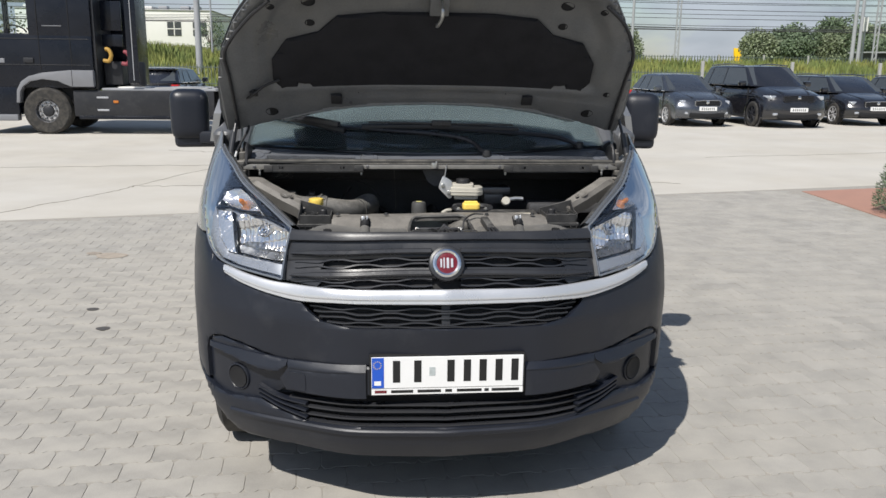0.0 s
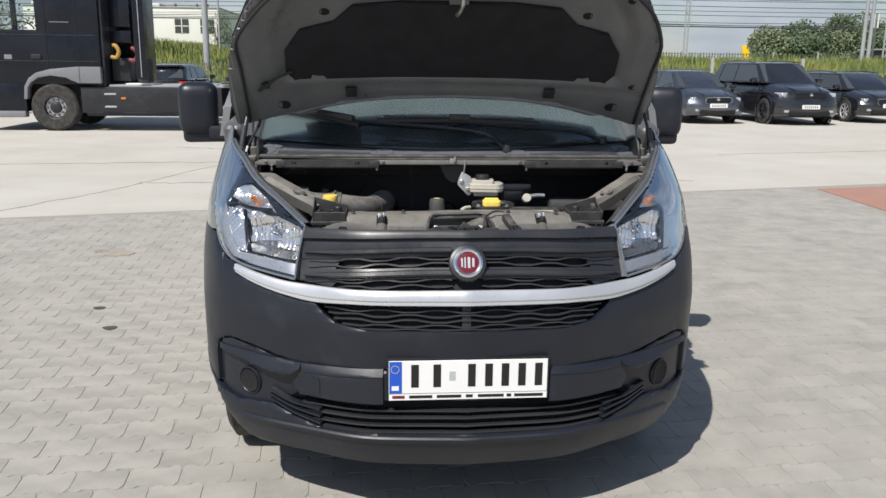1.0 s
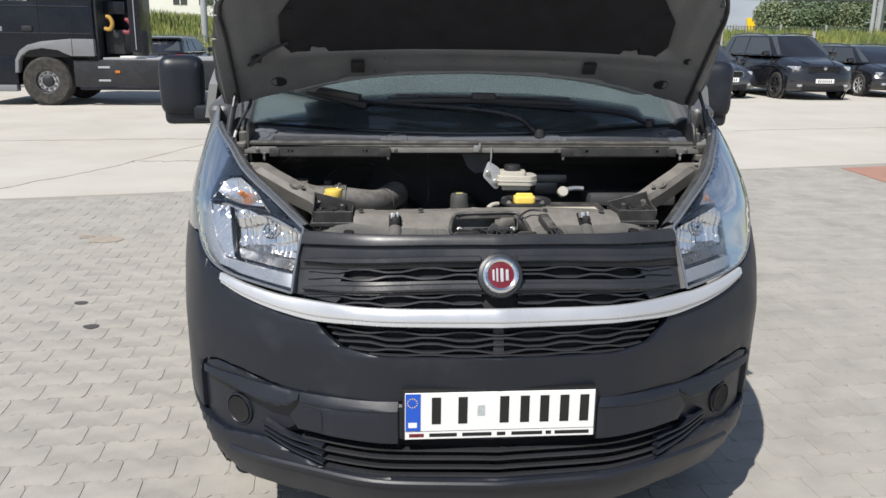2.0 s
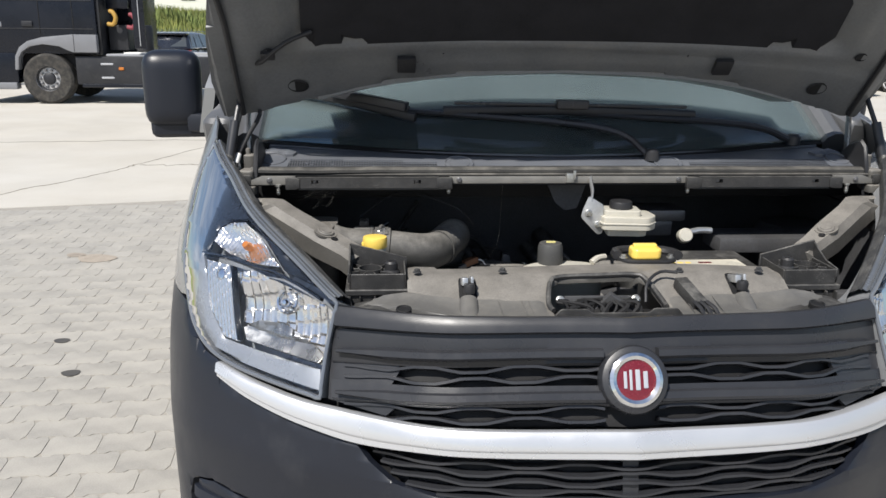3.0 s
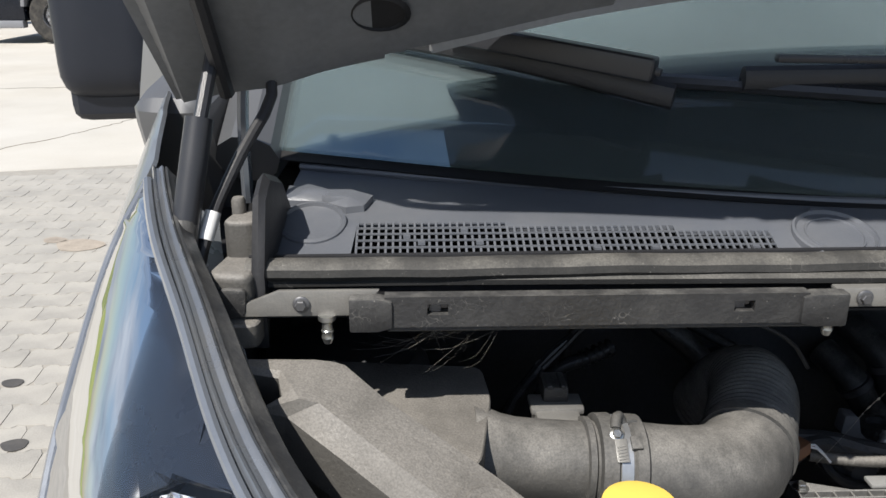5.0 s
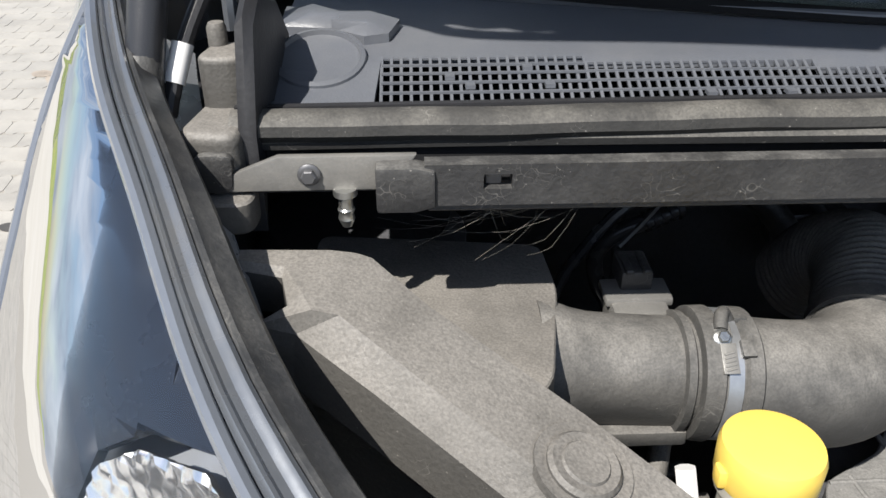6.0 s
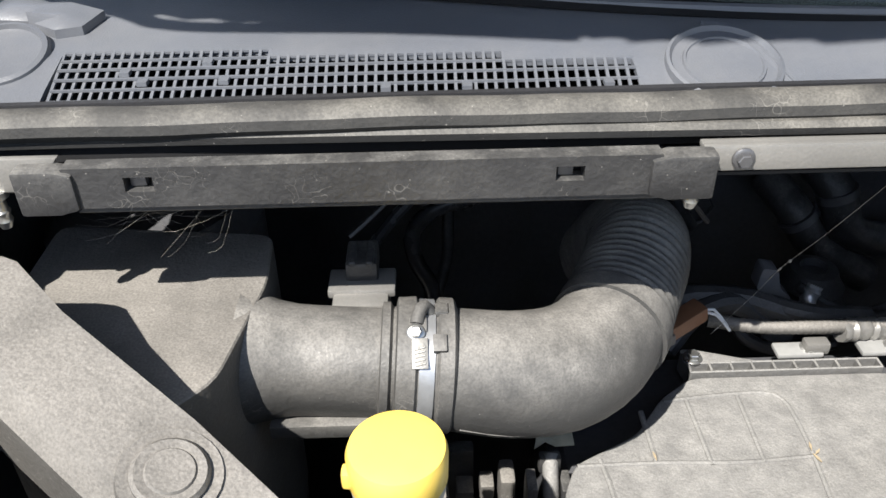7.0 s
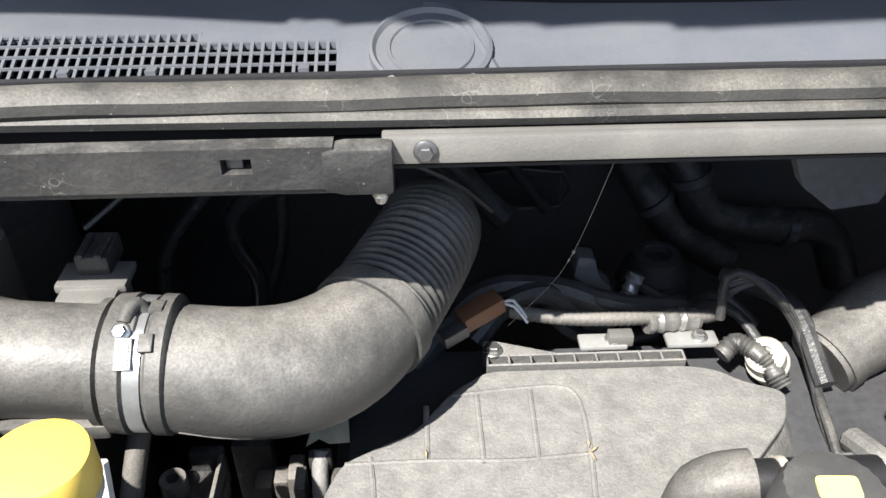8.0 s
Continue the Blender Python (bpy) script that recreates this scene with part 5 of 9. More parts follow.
# slam panel behind the grille
slam_z = smooth([(2.97, 1.030), (3.02, 1.030), (3.06, 1.034), (3.09, 1.045), (3.13, 1.062), (3.17, 1.074), (3.24, 1.072), (3.27, 1.066)])


def slam_at(u, v, out=0.0):
    return Vector((u, v + 0.05 * (u / 0.4) ** 2 * max(0, (3.2 - v) / 0.2), slam_z(v) + 0.003 * math.sin(u * 9) - 0.006 * (u / 0.4) ** 2 + out))


trim_plastic = mat("trim_plastic", (0.095, 0.094, 0.092), 0.42, var=0.2, scale=9, bump=0.12, grain=400, dust=(0.20, 0.19, 0.17), dust_amount=0.45, dust_scale=14, up=True, even=0.4)
slam = vpart("slam_panel", sheet([(-0.395, 3.0), (-0.112, 3.0), (-0.112, 3.045), (-0.118, 3.07), (-0.105, 3.135), (-0.085, 3.15), (0.075, 3.15), (0.095, 3.135), (0.112, 3.07), (0.112, 3.0), (0.395, 3.0),
                                  (0.40, 3.18), (0.395, 3.225), (0.20, 3.228), (0.0, 3.235), (-0.18, 3.236), (-0.21, 3.25), (-0.255, 3.25), (-0.26, 3.235), (-0.33, 3.236), (-0.335, 3.262), (-0.395, 3.262)],
                                 slam_at, 0.012, 0.02, edge=0.003), dusty_plastic, "dusty plastic slam panel")
vpart("slam_front", sheet([(-0.113, 2.99), (0.113, 2.99), (0.113, 3.05), (-0.113, 3.05)], slam_at, 0.02, 0.03, out=-0.012, edge=0.002), bay_plastic, parent=slam)
for sx in (-1, 1):
    trim = [(0.118, 2.992), (0.30, 3.0), (0.395, 3.012), (0.44, 3.03), (0.478, 3.052), (0.482, 3.068), (0.455, 3.083), (0.40, 3.094), (0.30, 3.088), (0.20, 3.086), (0.126, 3.082)]
    t_ = vpart("slam_trim", sheet([(sx * u, v) for u, v in trim][::sx], lambda u, v, out=0.0: slam_at(u, v, out) + Vector((0, 0, 0.010 * math.exp(-((abs(u) - 0.40) / 0.06) ** 2) - 0.03 * max(0, abs(u) - 0.42))), 0.02, 0.02, out=0.0035, edge=0.004), trim_plastic, "smooth grey front trim of the panel", slam)
    # near-black disc on the trim, the hole's shade as colour
    vpart("trim_hole", lathe([(0.015, -0.01), (0.015, 0.0005), (0.0125, 0.0015), (0.011, -0.001), (0, -0.001)], 22, m=Matrix.Translation((sx * 0.405, 3.030, 1.0475)) @ pose(0, 0, 0, 10)), deep_black, parent=t_)
    for u in (0.155, 0.168, 0.215):
        vpart("trim_seam", tube([slam_at(sx * u, 3.0, 0.0040), slam_at(sx * (u + 0.002), 3.08, 0.0040)], 0.0009, 6, 0.02), trim_plastic, parent=t_)
# near-black floor closes the opening and paints the shade inside it
vpart("lock_pocket", box(-0.12, 0.115, 3.03, 3.16, 0.985, 0.995), deep_black, parent=slam)
vpart("pocket_rim", tube([slam_at(u, v, 0.002) for u, v in ((-0.112, 3.05), (-0.118, 3.075), (-0.104, 3.136), (-0.082, 3.151), (0.0, 3.152), (0.072, 3.151), (0.094, 3.136), (0.112, 3.07), (0.112, 3.05))], 0.0055, 8, 0.01), bay_plastic, parent=slam)
vpart("lock_shield", prism(rounded([(-0.125, 1.036), (-0.110, 1.052), (-0.06, 1.052), (-0.05, 1.044), (0.06, 1.044), (0.07, 1.052), (0.115, 1.052), (0.128, 1.036), (0.128, 1.0), (-0.125, 1.0)], 0.004), -3.004, -2.998, 0.001, m=pose(0, 0, 0, 90)), bay_plastic, "black shield in front of the lock", slam)
lock = vpart("hood_lock", box(-0.075, 0.075, 3.13, 3.136, 0.94, 1.035, 0.003), steel_dark, "black hood lock and cables in the panel's opening")
for x, r in ((-0.085, 0.006), (0.072, 0.0065)):
    vpart("lock_bolt", bolt(0, 0, 0, r, Matrix.Translation((x, 3.122, 1.03)) @ pose(0, 0, 0, 60)), zinc, parent=lock)
rng = random.Random(3)
for i in range(16):
    x = -0.09 + i * 0.0105
    vpart("lock_cable", tube([Vector((x, 3.125, 1.02 + 0.01 * rng.random())), Vector((x + 0.03 * rng.uniform(-1, 1), 3.10, 1.03 + 0.008 * rng.random())), Vector((x + 0.05 * rng.uniform(-1, 1), 3.075, 1.02 + 0.014 * rng.random())), Vector((x + 0.03 * rng.uniform(-1, 1), 3.06, 0.995))], 0.0028 + 0.002 * rng.random(), 6, 0.01), deep_black, parent=lock)
vpart("lock_lever", box(-0.02, 0.02, -0.008, 0.008, -0.035, 0.035, 0.003, m=Matrix.Translation((0.005, 3.10, 1.018)) @ pose(0, 0, 0, 20, 35, 0)), steel_dark, parent=lock)
vpart("lock_tab", box(0.05, 0.105, 3.075, 3.085, 0.975, 1.012, 0.003, m=None), zinc, parent=lock)
for x in (-0.374, -0.197, 0.174, 0.345):
    vpart("slam_bolt", bolt(x, 3.178 if x < 0 else 3.165, 0, 0.006, Matrix.Translation((0, 0, slam_z(3.17) + 0.001))), shade_plastic, parent=slam)
for sx in (-1, 1):
    x = 0.279 * sx
    # near-black pad laid on the panel paints the shaded slot
    vpart("buffer_pocket", sheet(rounded([(x - 0.014, 3.084), (x + 0.022, 3.084), (x + 0.024, 3.152), (x - 0.012, 3.156)], 0.012), slam_at, 0.004, 0.02, out=0.0015), deep_black, parent=slam)
    vpart("buffer_bracket", box(-0.006, 0.006, -0.02, 0.02, -0.004, 0.012, 0.002, m=Matrix.Translation((x - 0.002, 3.128, 1.066)) @ pose(0, 0, 0, -14)), alloy, parent=slam)
    vpart("buffer_bracket", box(-0.003, 0.003, -0.02, 0.02, -0.004, 0.014, 0.002, m=Matrix.Translation((x + 0.012, 3.128, 1.066)) @ pose(0, 0, 0, -14)), alloy, parent=slam)
    vpart("buffer", lathe([(0.011, 0.0), (0.012, 0.012), (0.010, 0.018), (0.004, 0.019), (0.003, 0.015), (0, 0.015)], 18, m=Matrix.Translation((x + 0.006, 3.104, 1.054))), black_rubber, parent=slam)
    vpart("buffer_boss", tube([Vector((x + 0.004, 3.096, 1.040)), Vector((x + 0.002, 3.068, 1.030)), Vector((x, 3.030, 1.010))], lambda t: 0.018 + 0.002 * t, 18, 0.01, flat=0.8), trim_plastic, parent=slam)
vpart("panel_end", sheet([(-0.53, 3.02), (-0.40, 3.0), (-0.40, 3.10), (-0.50, 3.12)], lambda u, v, out=0.0: Vector((u, v + 0.03, 1.012 + 0.02 * math.sin((u + 0.53) * 20) + out)), 0.02, 0.02, edge=0.004), bay_plastic, parent=slam)
vpart("panel_end", sheet([(0.40, 3.0), (0.53, 3.02), (0.50, 3.12), (0.40, 3.10)], lambda u, v, out=0.0: Vector((u, v + 0.03, 1.012 + 0.02 * math.sin((0.53 - u) * 20) + out)), 0.02, 0.02, edge=0.004), bay_plastic, parent=slam)
sensor = vpart("cable_box", box(-0.014, 0.014, -0.042, 0.042, -0.01, 0.012, 0.004, m=Matrix.Translation((0.165, 3.075, 1.056)) @ pose(0, 0, 0, 18, 0, 12)), bay_plastic, "black plug box on the panel")
vpart("cable", tube([Vector((0.155, 3.125, 1.085)), Vector((0.12, 3.13, 1.085)), Vector((0.085, 3.10, 1.07)), Vector((0.075, 3.07, 1.04))], 0.0032, 8, 0.01), black_rubber, parent=sensor)
for i in range(3):
    vpart("cable_end", tube([Vector((0.160 + 0.012 * i, 3.035, 1.052)), Vector((0.166 + 0.014 * i, 3.015, 1.045)), Vector((0.172 + 0.014 * i, 3.005, 1.03))], 0.004, 6, 0.01), black_rubber, parent=sensor)


# ribbed brackets at the panel's ends, and the beams that run from them to the fenders
def end_box(sx):
    x0, x1, y0, y1 = 0.397, 0.513, 3.158, 3.262
    flip = Matrix.Diagonal((sx, 1, 1, 1))

    def piece(name, *dims, owner=None):
        return vpart(name, box(*dims, 0.0015, 1, None, flip), bay_plastic, "" if owner else "ribbed black bracket beside the panel", owner)

    b = piece("end_bracket", x0, x1, y0, y1, 0.94, 1.035)
    piece("bracket_shelf", x0 - 0.008, x1 + 0.008, y0 - 0.006, y1, 1.034, 1.046, owner=b)
    for dims in ((x0, x0 + 0.0035, y0, y1), (x1 - 0.0035, x1, y0, y1), (x0 + 0.0035, x1 - 0.0035, y0, y0 + 0.0035)):
        piece("bracket_wall", *dims, 1.045, 1.078, owner=b)
    for k in (0.0, 0.034, 0.062, 0.092, 0.113):
        piece("bracket_rib", x0 + k, x0 + k + 0.003, y0 - 0.014, y0, 0.945, 1.034, owner=b)
    piece("bracket_rib", x0 - 0.003, x1 + 0.003, y0 - 0.012, y0, 0.985, 0.990, owner=b)
    cx, cy = x1 - 0.042, 3.213
    for k in range(9):
        a = math.radians(40 * k + 12)
        far = min(0.058, *[d for d in (((x1 - 0.003 - cx) / math.cos(a)) if math.cos(a) > 0.05 else 1, ((x0 + 0.003 - cx) / math.cos(a)) if math.cos(a) < -0.05 else 1,
                                      ((y1 - 0.003 - cy) / math.sin(a)) if math.sin(a) > 0.05 else 1, ((y0 + 0.003 - cy) / math.sin(a)) if math.sin(a) < -0.05 else 1)])
        if far > 0.03:
            vpart("bracket_rib", box(0.024, far, -0.0013, 0.0013, 1.046, 1.073, 0.0005, 1, None, flip @ Matrix.Translation((cx, cy, 0)) @ pose(0, 0, 0, 0, 0, 40 * k + 12)), bay_plastic, parent=b)
    vpart("bracket_ring", lathe([(0.0255, 1.046), (0.0255, 1.076), (0.0232, 1.076), (0.0232, 1.047)], 28, None, flip @ Matrix.Translation((cx, cy, 0)), cap=False), bay_plastic, parent=b)
    vpart("bracket_plug", lathe([(0.019, 1.046), (0.019, 1.070), (0.0135, 1.074), (0.0135, 1.088), (0.0105, 1.092), (0.005, 1.092), (0.005, 1.084), (0, 1.084)], 22, m=Matrix.Translation((sx * (x0 + 0.030), 3.207, 0))), black_rubber, parent=b)
    vpart("bracket_wedge", prism([(x0 - 0.004, 1.046), (x1 + 0.002, 1.046), (x1 + 0.002, 1.116), (x1 - 0.006, 1.114), (x0 - 0.004, 1.084)], -3.268, -3.262, 0.001, 1, None, flip @ pose(0, 0, 0, 90)), bay_plastic, parent=b)
    vpart("bracket_wedge", prism([(y0, 1.060), (y1, 1.060), (y1, 1.112), (y0 + 0.05, 1.086), (y0, 1.080)], x1 - 0.001, x1 + 0.003, 0.001, 1, None, flip @ Matrix(((0, 0, 1, 0), (1, 0, 0, 0), (0, 1, 0, 0), (0, 0, 0, 1)))), bay_plastic, parent=b)
    rows = [[(0.80, 3.440, 1.180), (0.80, 3.428, 1.180), (0.80, 3.424, 1.176), (0.80, 3.424, 1.155), (0.80, 3.440, 1.150)],
            [(0.738, 3.438, 1.180), (0.742, 3.427, 1.180), (0.744, 3.423, 1.176), (0.744, 3.425, 1.150), (0.735, 3.440, 1.140)],
            [(0.716, 3.437, 1.180), (0.718, 3.421, 1.179), (0.719, 3.416, 1.175), (0.719, 3.418, 1.150), (0.710, 3.432, 1.130)],
            [(0.694, 3.436, 1.180), (0.706, 3.397, 1.178), (0.713, 3.391, 1.174), (0.716, 3.393, 1.145), (0.690, 3.430, 1.125)],
            [(0.680, 3.434, 1.179), (0.700, 3.384, 1.176), (0.731, 3.387, 1.165), (0.735, 3.389, 1.140), (0.675, 3.430, 1.120)],
            [(0.671, 3.430, 1.178), (0.686, 3.383, 1.173), (0.709, 3.381, 1.163), (0.713, 3.382, 1.128), (0.665, 3.430, 1.120)],
            [(0.640, 3.402, 1.164), (0.642, 3.351, 1.153), (0.668, 3.355, 1.144), (0.671, 3.356, 1.108), (0.635, 3.400, 1.100)],
            [(0.563, 3.350, 1.132), (0.567, 3.297, 1.121), (0.591, 3.299, 1.111), (0.594, 3.301, 1.075), (0.560, 3.340, 1.070)],
            [(0.513, 3.311, 1.110), (0.514, 3.268, 1.100), (0.535, 3.270, 1.088), (0.537, 3.272, 1.054), (0.505, 3.300, 1.050)],
            [(0.476, 3.290, 1.094), (0.498, 3.258, 1.087), (0.515, 3.256, 1.077), (0.517, 3.258, 1.042), (0.470, 3.285, 1.030)]]
    bm = bmesh.new()
    rows = [[bm.verts.new((x * sx, y, z)) for x, y, z in row] for row in rows]
    for p, q in zip(rows, rows[1:]):
        for j in range(5):
            bm.faces.new((p[j], p[(j + 1) % 5], q[(j + 1) % 5], q[j]))
    bm.faces.new(rows[0])
    bm.faces.new(rows[-1][::-1])
    soften(bm, [e for e in bm.edges if e.calc_face_angle(0) > 0.35], 0.0022, 2)
    beam = vpart("fender_beam", bm, dusty_plastic, "dusty moulded beam from bracket to fender", angle=11)
    tilt = Matrix.Translation((0.569 * sx, 3.319, 1.1275)) @ Vector((-0.265 * sx, -0.193, 0.945)).to_track_quat("Z", "Y").to_matrix().to_4x4()
    vpart("beam_cap", lathe([(0.019, -0.002), (0.019, 0.002), (0.017, 0.0042), (0.0125, 0.0035), (0.0115, 0.0048), (0.0, 0.0045)], 28, m=tilt), dusty_plastic, parent=beam)
    vpart("beam_dish", lathe([(0.0255, -0.004), (0.0250, 0.0008), (0.022, 0.0003), (0, 0.0003)], 28, m=tilt), dusty_plastic, parent=beam)
    # near-black disc set on the beam paints the dark of a hole
    vpart("beam_hole", lathe([(0.0075, -0.002), (0.0075, 0.0012), (0.0, 0.0012)], 18, m=Matrix.Translation((0.549 * sx, 3.298, 1.1175)) @ tilt.to_3x3().to_4x4()), deep_black, parent=beam)
    vpart("beam_washer", lathe([(0.0, 0), (0.026, 0), (0.026, 0.003), (0.018, 0.006), (0, 0.006)], 24, m=Matrix.Translation((0.757 * sx, 3.405, 1.122))), bay_plastic, parent=beam)
    vpart("beam_bolt", bolt(0.755 * sx, 3.405, 1.128, 0.009), steel_dark, parent=beam)
    vpart("fender_bracket", box(0.73 * sx, 0.79 * sx, 3.36, 3.43, 1.10, 1.128, 0.006), bay_plastic)
    return b


end_box(-1)
end_box(1)

heater_pipe = mat("heater_pipe", (0.05, 0.052, 0.056), 0.28, var=0.15, scale=12, bump=0.05)
# intake: filter box, meter, clamp, elbow, ribbed hose
filter_box = vpart("air_filter_box", prism(rounded([(-0.72, 3.42), (-0.60, 3.37), (-0.568, 3.405), (-0.552, 3.50), (-0.556, 3.56), (-0.72, 3.58)], 0.012), 0.86, 1.108, 0.009, 3), dusty_plastic, "dusty black air filter box")
intake_m = Matrix.Translation((-0.5, 3.474, 1.058)) @ pose(0, 0, 0, 0, 5) @ Matrix.Translation((0.5, 0, 0)) @ ALONG_X
vpart("intake_tube", lathe([(0.046, -0.572), (0.0445, -0.560), (0.0405, -0.548), (0.0382, -0.535), (0.0377, -0.52), (0.0377, -0.478), (0.042, -0.477), (0.042, -0.472), (0.039, -0.470), (0.040, -0.43)], 40, m=intake_m), hose_rubber, "dusty intake tube", filter_box)
vpart("tube_rib", box(-0.552, -0.470, 3.437, 3.452, 1.022, 1.034, 0.003), hose_rubber, parent=filter_box)
vpart("meter_seat", box(-0.511, -0.471, 3.498, 3.535, 1.060, 1.087, 0.004), rail_metal, "pale meter housing", filter_box)
vpart("meter_flange", box(-0.5145, -0.4665, 3.512, 3.540, 1.083, 1.0895, 0.002), rail_metal, parent=filter_box)
vpart("meter_plug", box(-0.502, -0.479, 3.524, 3.556, 1.086, 1.104, 0.003), bay_plastic, "black plug", filter_box)
for k in (0, 1):
    vpart("plug_rib", box(-0.4995 + 0.0125 * k, -0.4940 + 0.0125 * k, 3.522, 3.550, 1.103, 1.1065, 0.001, 1), bay_plastic, parent=filter_box)
vpart("plug_hose", tube([Vector((-0.372, 3.782, 1.018)), Vector((-0.400, 3.778, 1.006)), Vector((-0.435, 3.776, 0.994)), Vector((-0.459, 3.774, 0.968)), Vector((-0.456, 3.768, 0.935)), Vector((-0.440, 3.762, 0.900)), Vector((-0.445, 3.76, 0.84))], 0.0088, 14, 0.008), heater_pipe, "glossy black pipe")
vpart("thin_pipe", tube([Vector((-0.430, 3.745, 1.050)), Vector((-0.458, 3.735, 1.032)), Vector((-0.490, 3.72, 1.000)), Vector((-0.512, 3.71, 0.965)), Vector((-0.520, 3.70, 0.91))], 0.0058, 8, 0.02), heater_pipe)
for i in range(5):
    c = Vector((-0.412 + 0.0085 * i, 3.7775 + 0.001 * i, 1.002 + 0.0034 * i))
    vpart("hose_ridge", tube([c, c + Vector((0.0042, 0.0005, 0.0017))], 0.0118, 12), black_rubber)
clamp = vpart("intake_clamp", lathe([(0.0405, -0.468), (0.0455, -0.467), (0.0465, -0.455), (0.0438, -0.453), (0.0438, -0.441), (0.0465, -0.439), (0.0465, -0.430), (0.044, -0.428), (0.0405, -0.427)], 40, m=intake_m), hose_rubber, "hose end with a metal clamp")
vpart("clamp_band", lathe([(0.0440, -0.4525), (0.0450, -0.4525), (0.0450, -0.4425), (0.0440, -0.4425)], 40, m=intake_m), alloy, "bright clamp band", clamp)
vpart("clamp_block", box(-0.006, 0.006, -0.006, 0.006, -0.003, 0.003, 0.002, m=Matrix.Translation((-0.4505, 3.463, 1.0965)) @ pose(0, 0, 0, 15)), rail_metal, parent=clamp)
tongue = vpart("clamp_tongue", box(-0.0052, 0.0052, -0.010, 0.010, -0.0006, 0.0008, 0.0006, m=Matrix.Translation((-0.4495, 3.4445, 1.0890)) @ pose(0, 0, 0, 38)), rail_metal, "dull toothed clamp strip", clamp)
for k in range(5):
    vpart("strip_tooth", box(-0.0038, 0.0038, -0.0007, 0.0007, 0, 0.0011, 0.0003, 1, m=Matrix.Translation((-0.4495, 3.4445, 1.0895)) @ pose(0, 0, 0, 38) @ pose(0, -0.0075 + 0.0026 * k, 0, 0, 0, 14)), rail_metal, parent=tongue)
vpart("clamp_bolt", bolt(0, 0, 0, 0.0040, Matrix.Translation((-0.4520, 3.4565, 1.0965)) @ pose(0, 0, 0, 42)), zinc, parent=clamp)
vpart("clamp_screw", lathe([(0.0047, -0.001), (0.0047, 0.001), (0.0036, 0.0013), (0.0036, 0.0026), (0, 0.0034)], 18, m=Matrix.Translation((-0.4520, 3.4560, 1.0970)) @ pose(0, 0, 0, 42)), zinc, parent=clamp)
vpart("clamp_boss", tube([Vector((-0.4515, 3.462, 1.0985)), Vector((-0.4495, 3.470, 1.1025)), Vector((-0.4460, 3.476, 1.1025)), Vector((-0.4425, 3.476, 1.0965))], 0.0046, 12, 0.004), hose_rubber, parent=clamp)
for x, y, z, a in ((-0.4365, 3.4500, 1.0922, 28), (-0.4350, 3.4780, 1.0975, -8)):
    vpart("ring_tab", box(-0.0045, 0.0045, -0.006, 0.006, -0.003, 0.0022, 0.001, m=Matrix.Translation((x, y, z)) @ pose(0, 0, 0, a)), hose_rubber, parent=clamp)
ELBOW = [(-0.432, 3.472, 1.051), (-0.390, 3.473, 1.043), (-0.352, 3.484, 1.036), (-0.322, 3.507, 1.033), (-0.301, 3.538, 1.034)]
HOSE = [(-0.304, 3.532, 1.034), (-0.287, 3.568, 1.038), (-0.270, 3.605, 1.042), (-0.260, 3.645, 1.036), (-0.262, 3.685, 1.010), (-0.270, 3.715, 0.97)]
elbow = vpart("intake_elbow", tube([Vector(p) for p in ELBOW], lambda t: 0.0420 + 0.003 * math.sin(t * 3.1), 32, 0.012), hose_rubber, "dusty black rubber intake elbow")
vpart("elbow_lip", tube([Vector((-0.309, 3.525, 1.0335)), Vector((-0.301, 3.539, 1.0342))], 0.0462, 32, 0.004), hose_rubber, parent=elbow)
vpart("elbow_seam", tube([Vector((-0.425, 3.4345, 1.030)), Vector((-0.39, 3.436, 1.021)), Vector((-0.35, 3.447, 1.013)), Vector((-0.318, 3.470, 1.008))], 0.0012, 6, 0.01), hose_rubber, parent=elbow)
vpart("ribbed_hose", tube([Vector(p) for p in HOSE], lambda t: 0.0385 + 0.0056 * abs(math.sin(t * 96)) ** 0.7, 32, 0.0011), hose_rubber, "ribbed black hose", angle=60)

# washer filler
washer = vpart("washer_filler", lathe([(0.021, 0.90), (0.0215, 1.075), (0.026, 1.078), (0.0265, 1.086), (0.022, 1.088)], 32, m=Matrix.Translation((-0.462, 3.350, 0))), white_plastic, "white washer filler neck")
vpart("washer_cap", lathe([(0.0260, 1.084), (0.0272, 1.087), (0.0275, 1.104), (0.0260, 1.1085), (0.020, 1.110), (0, 1.1105)], 48, m=Matrix.Translation((-0.462, 3.350, 0)), lobes=0), yellow_plastic, "yellow cap", washer)
vpart("cap_tab", box(-0.492, -0.482, 3.340, 3.350, 1.086, 1.098, 0.003), yellow_plastic, parent=washer)

# coolant tank
cap_grey = mat("cap_grey", (0.055, 0.055, 0.055), 0.5, var=0.15, bump=0.1, dust=(0.16, 0.155, 0.14), dust_amount=0.4, dust_scale=20, up=True, even=0.3)
cap_yellow = mat("cap_yellow", (0.62, 0.56, 0.22), 0.6, var=0.15, bump=0.05)
tank = vpart("coolant_tank", prism(rounded([(-0.150, 3.28), (-0.12, 3.255), (0.015, 3.255), (0.045, 3.275), (0.03, 3.325), (-0.04, 3.345), (-0.11, 3.325)], 0.025, 4), 0.93, 1.052, 0.018, 3), white_plastic, "milky white coolant tank")
vpart("tank_ledge", box(0.0, 0.055, 3.252, 3.29, 1.03, 1.050, 0.006), white_plastic, parent=tank)
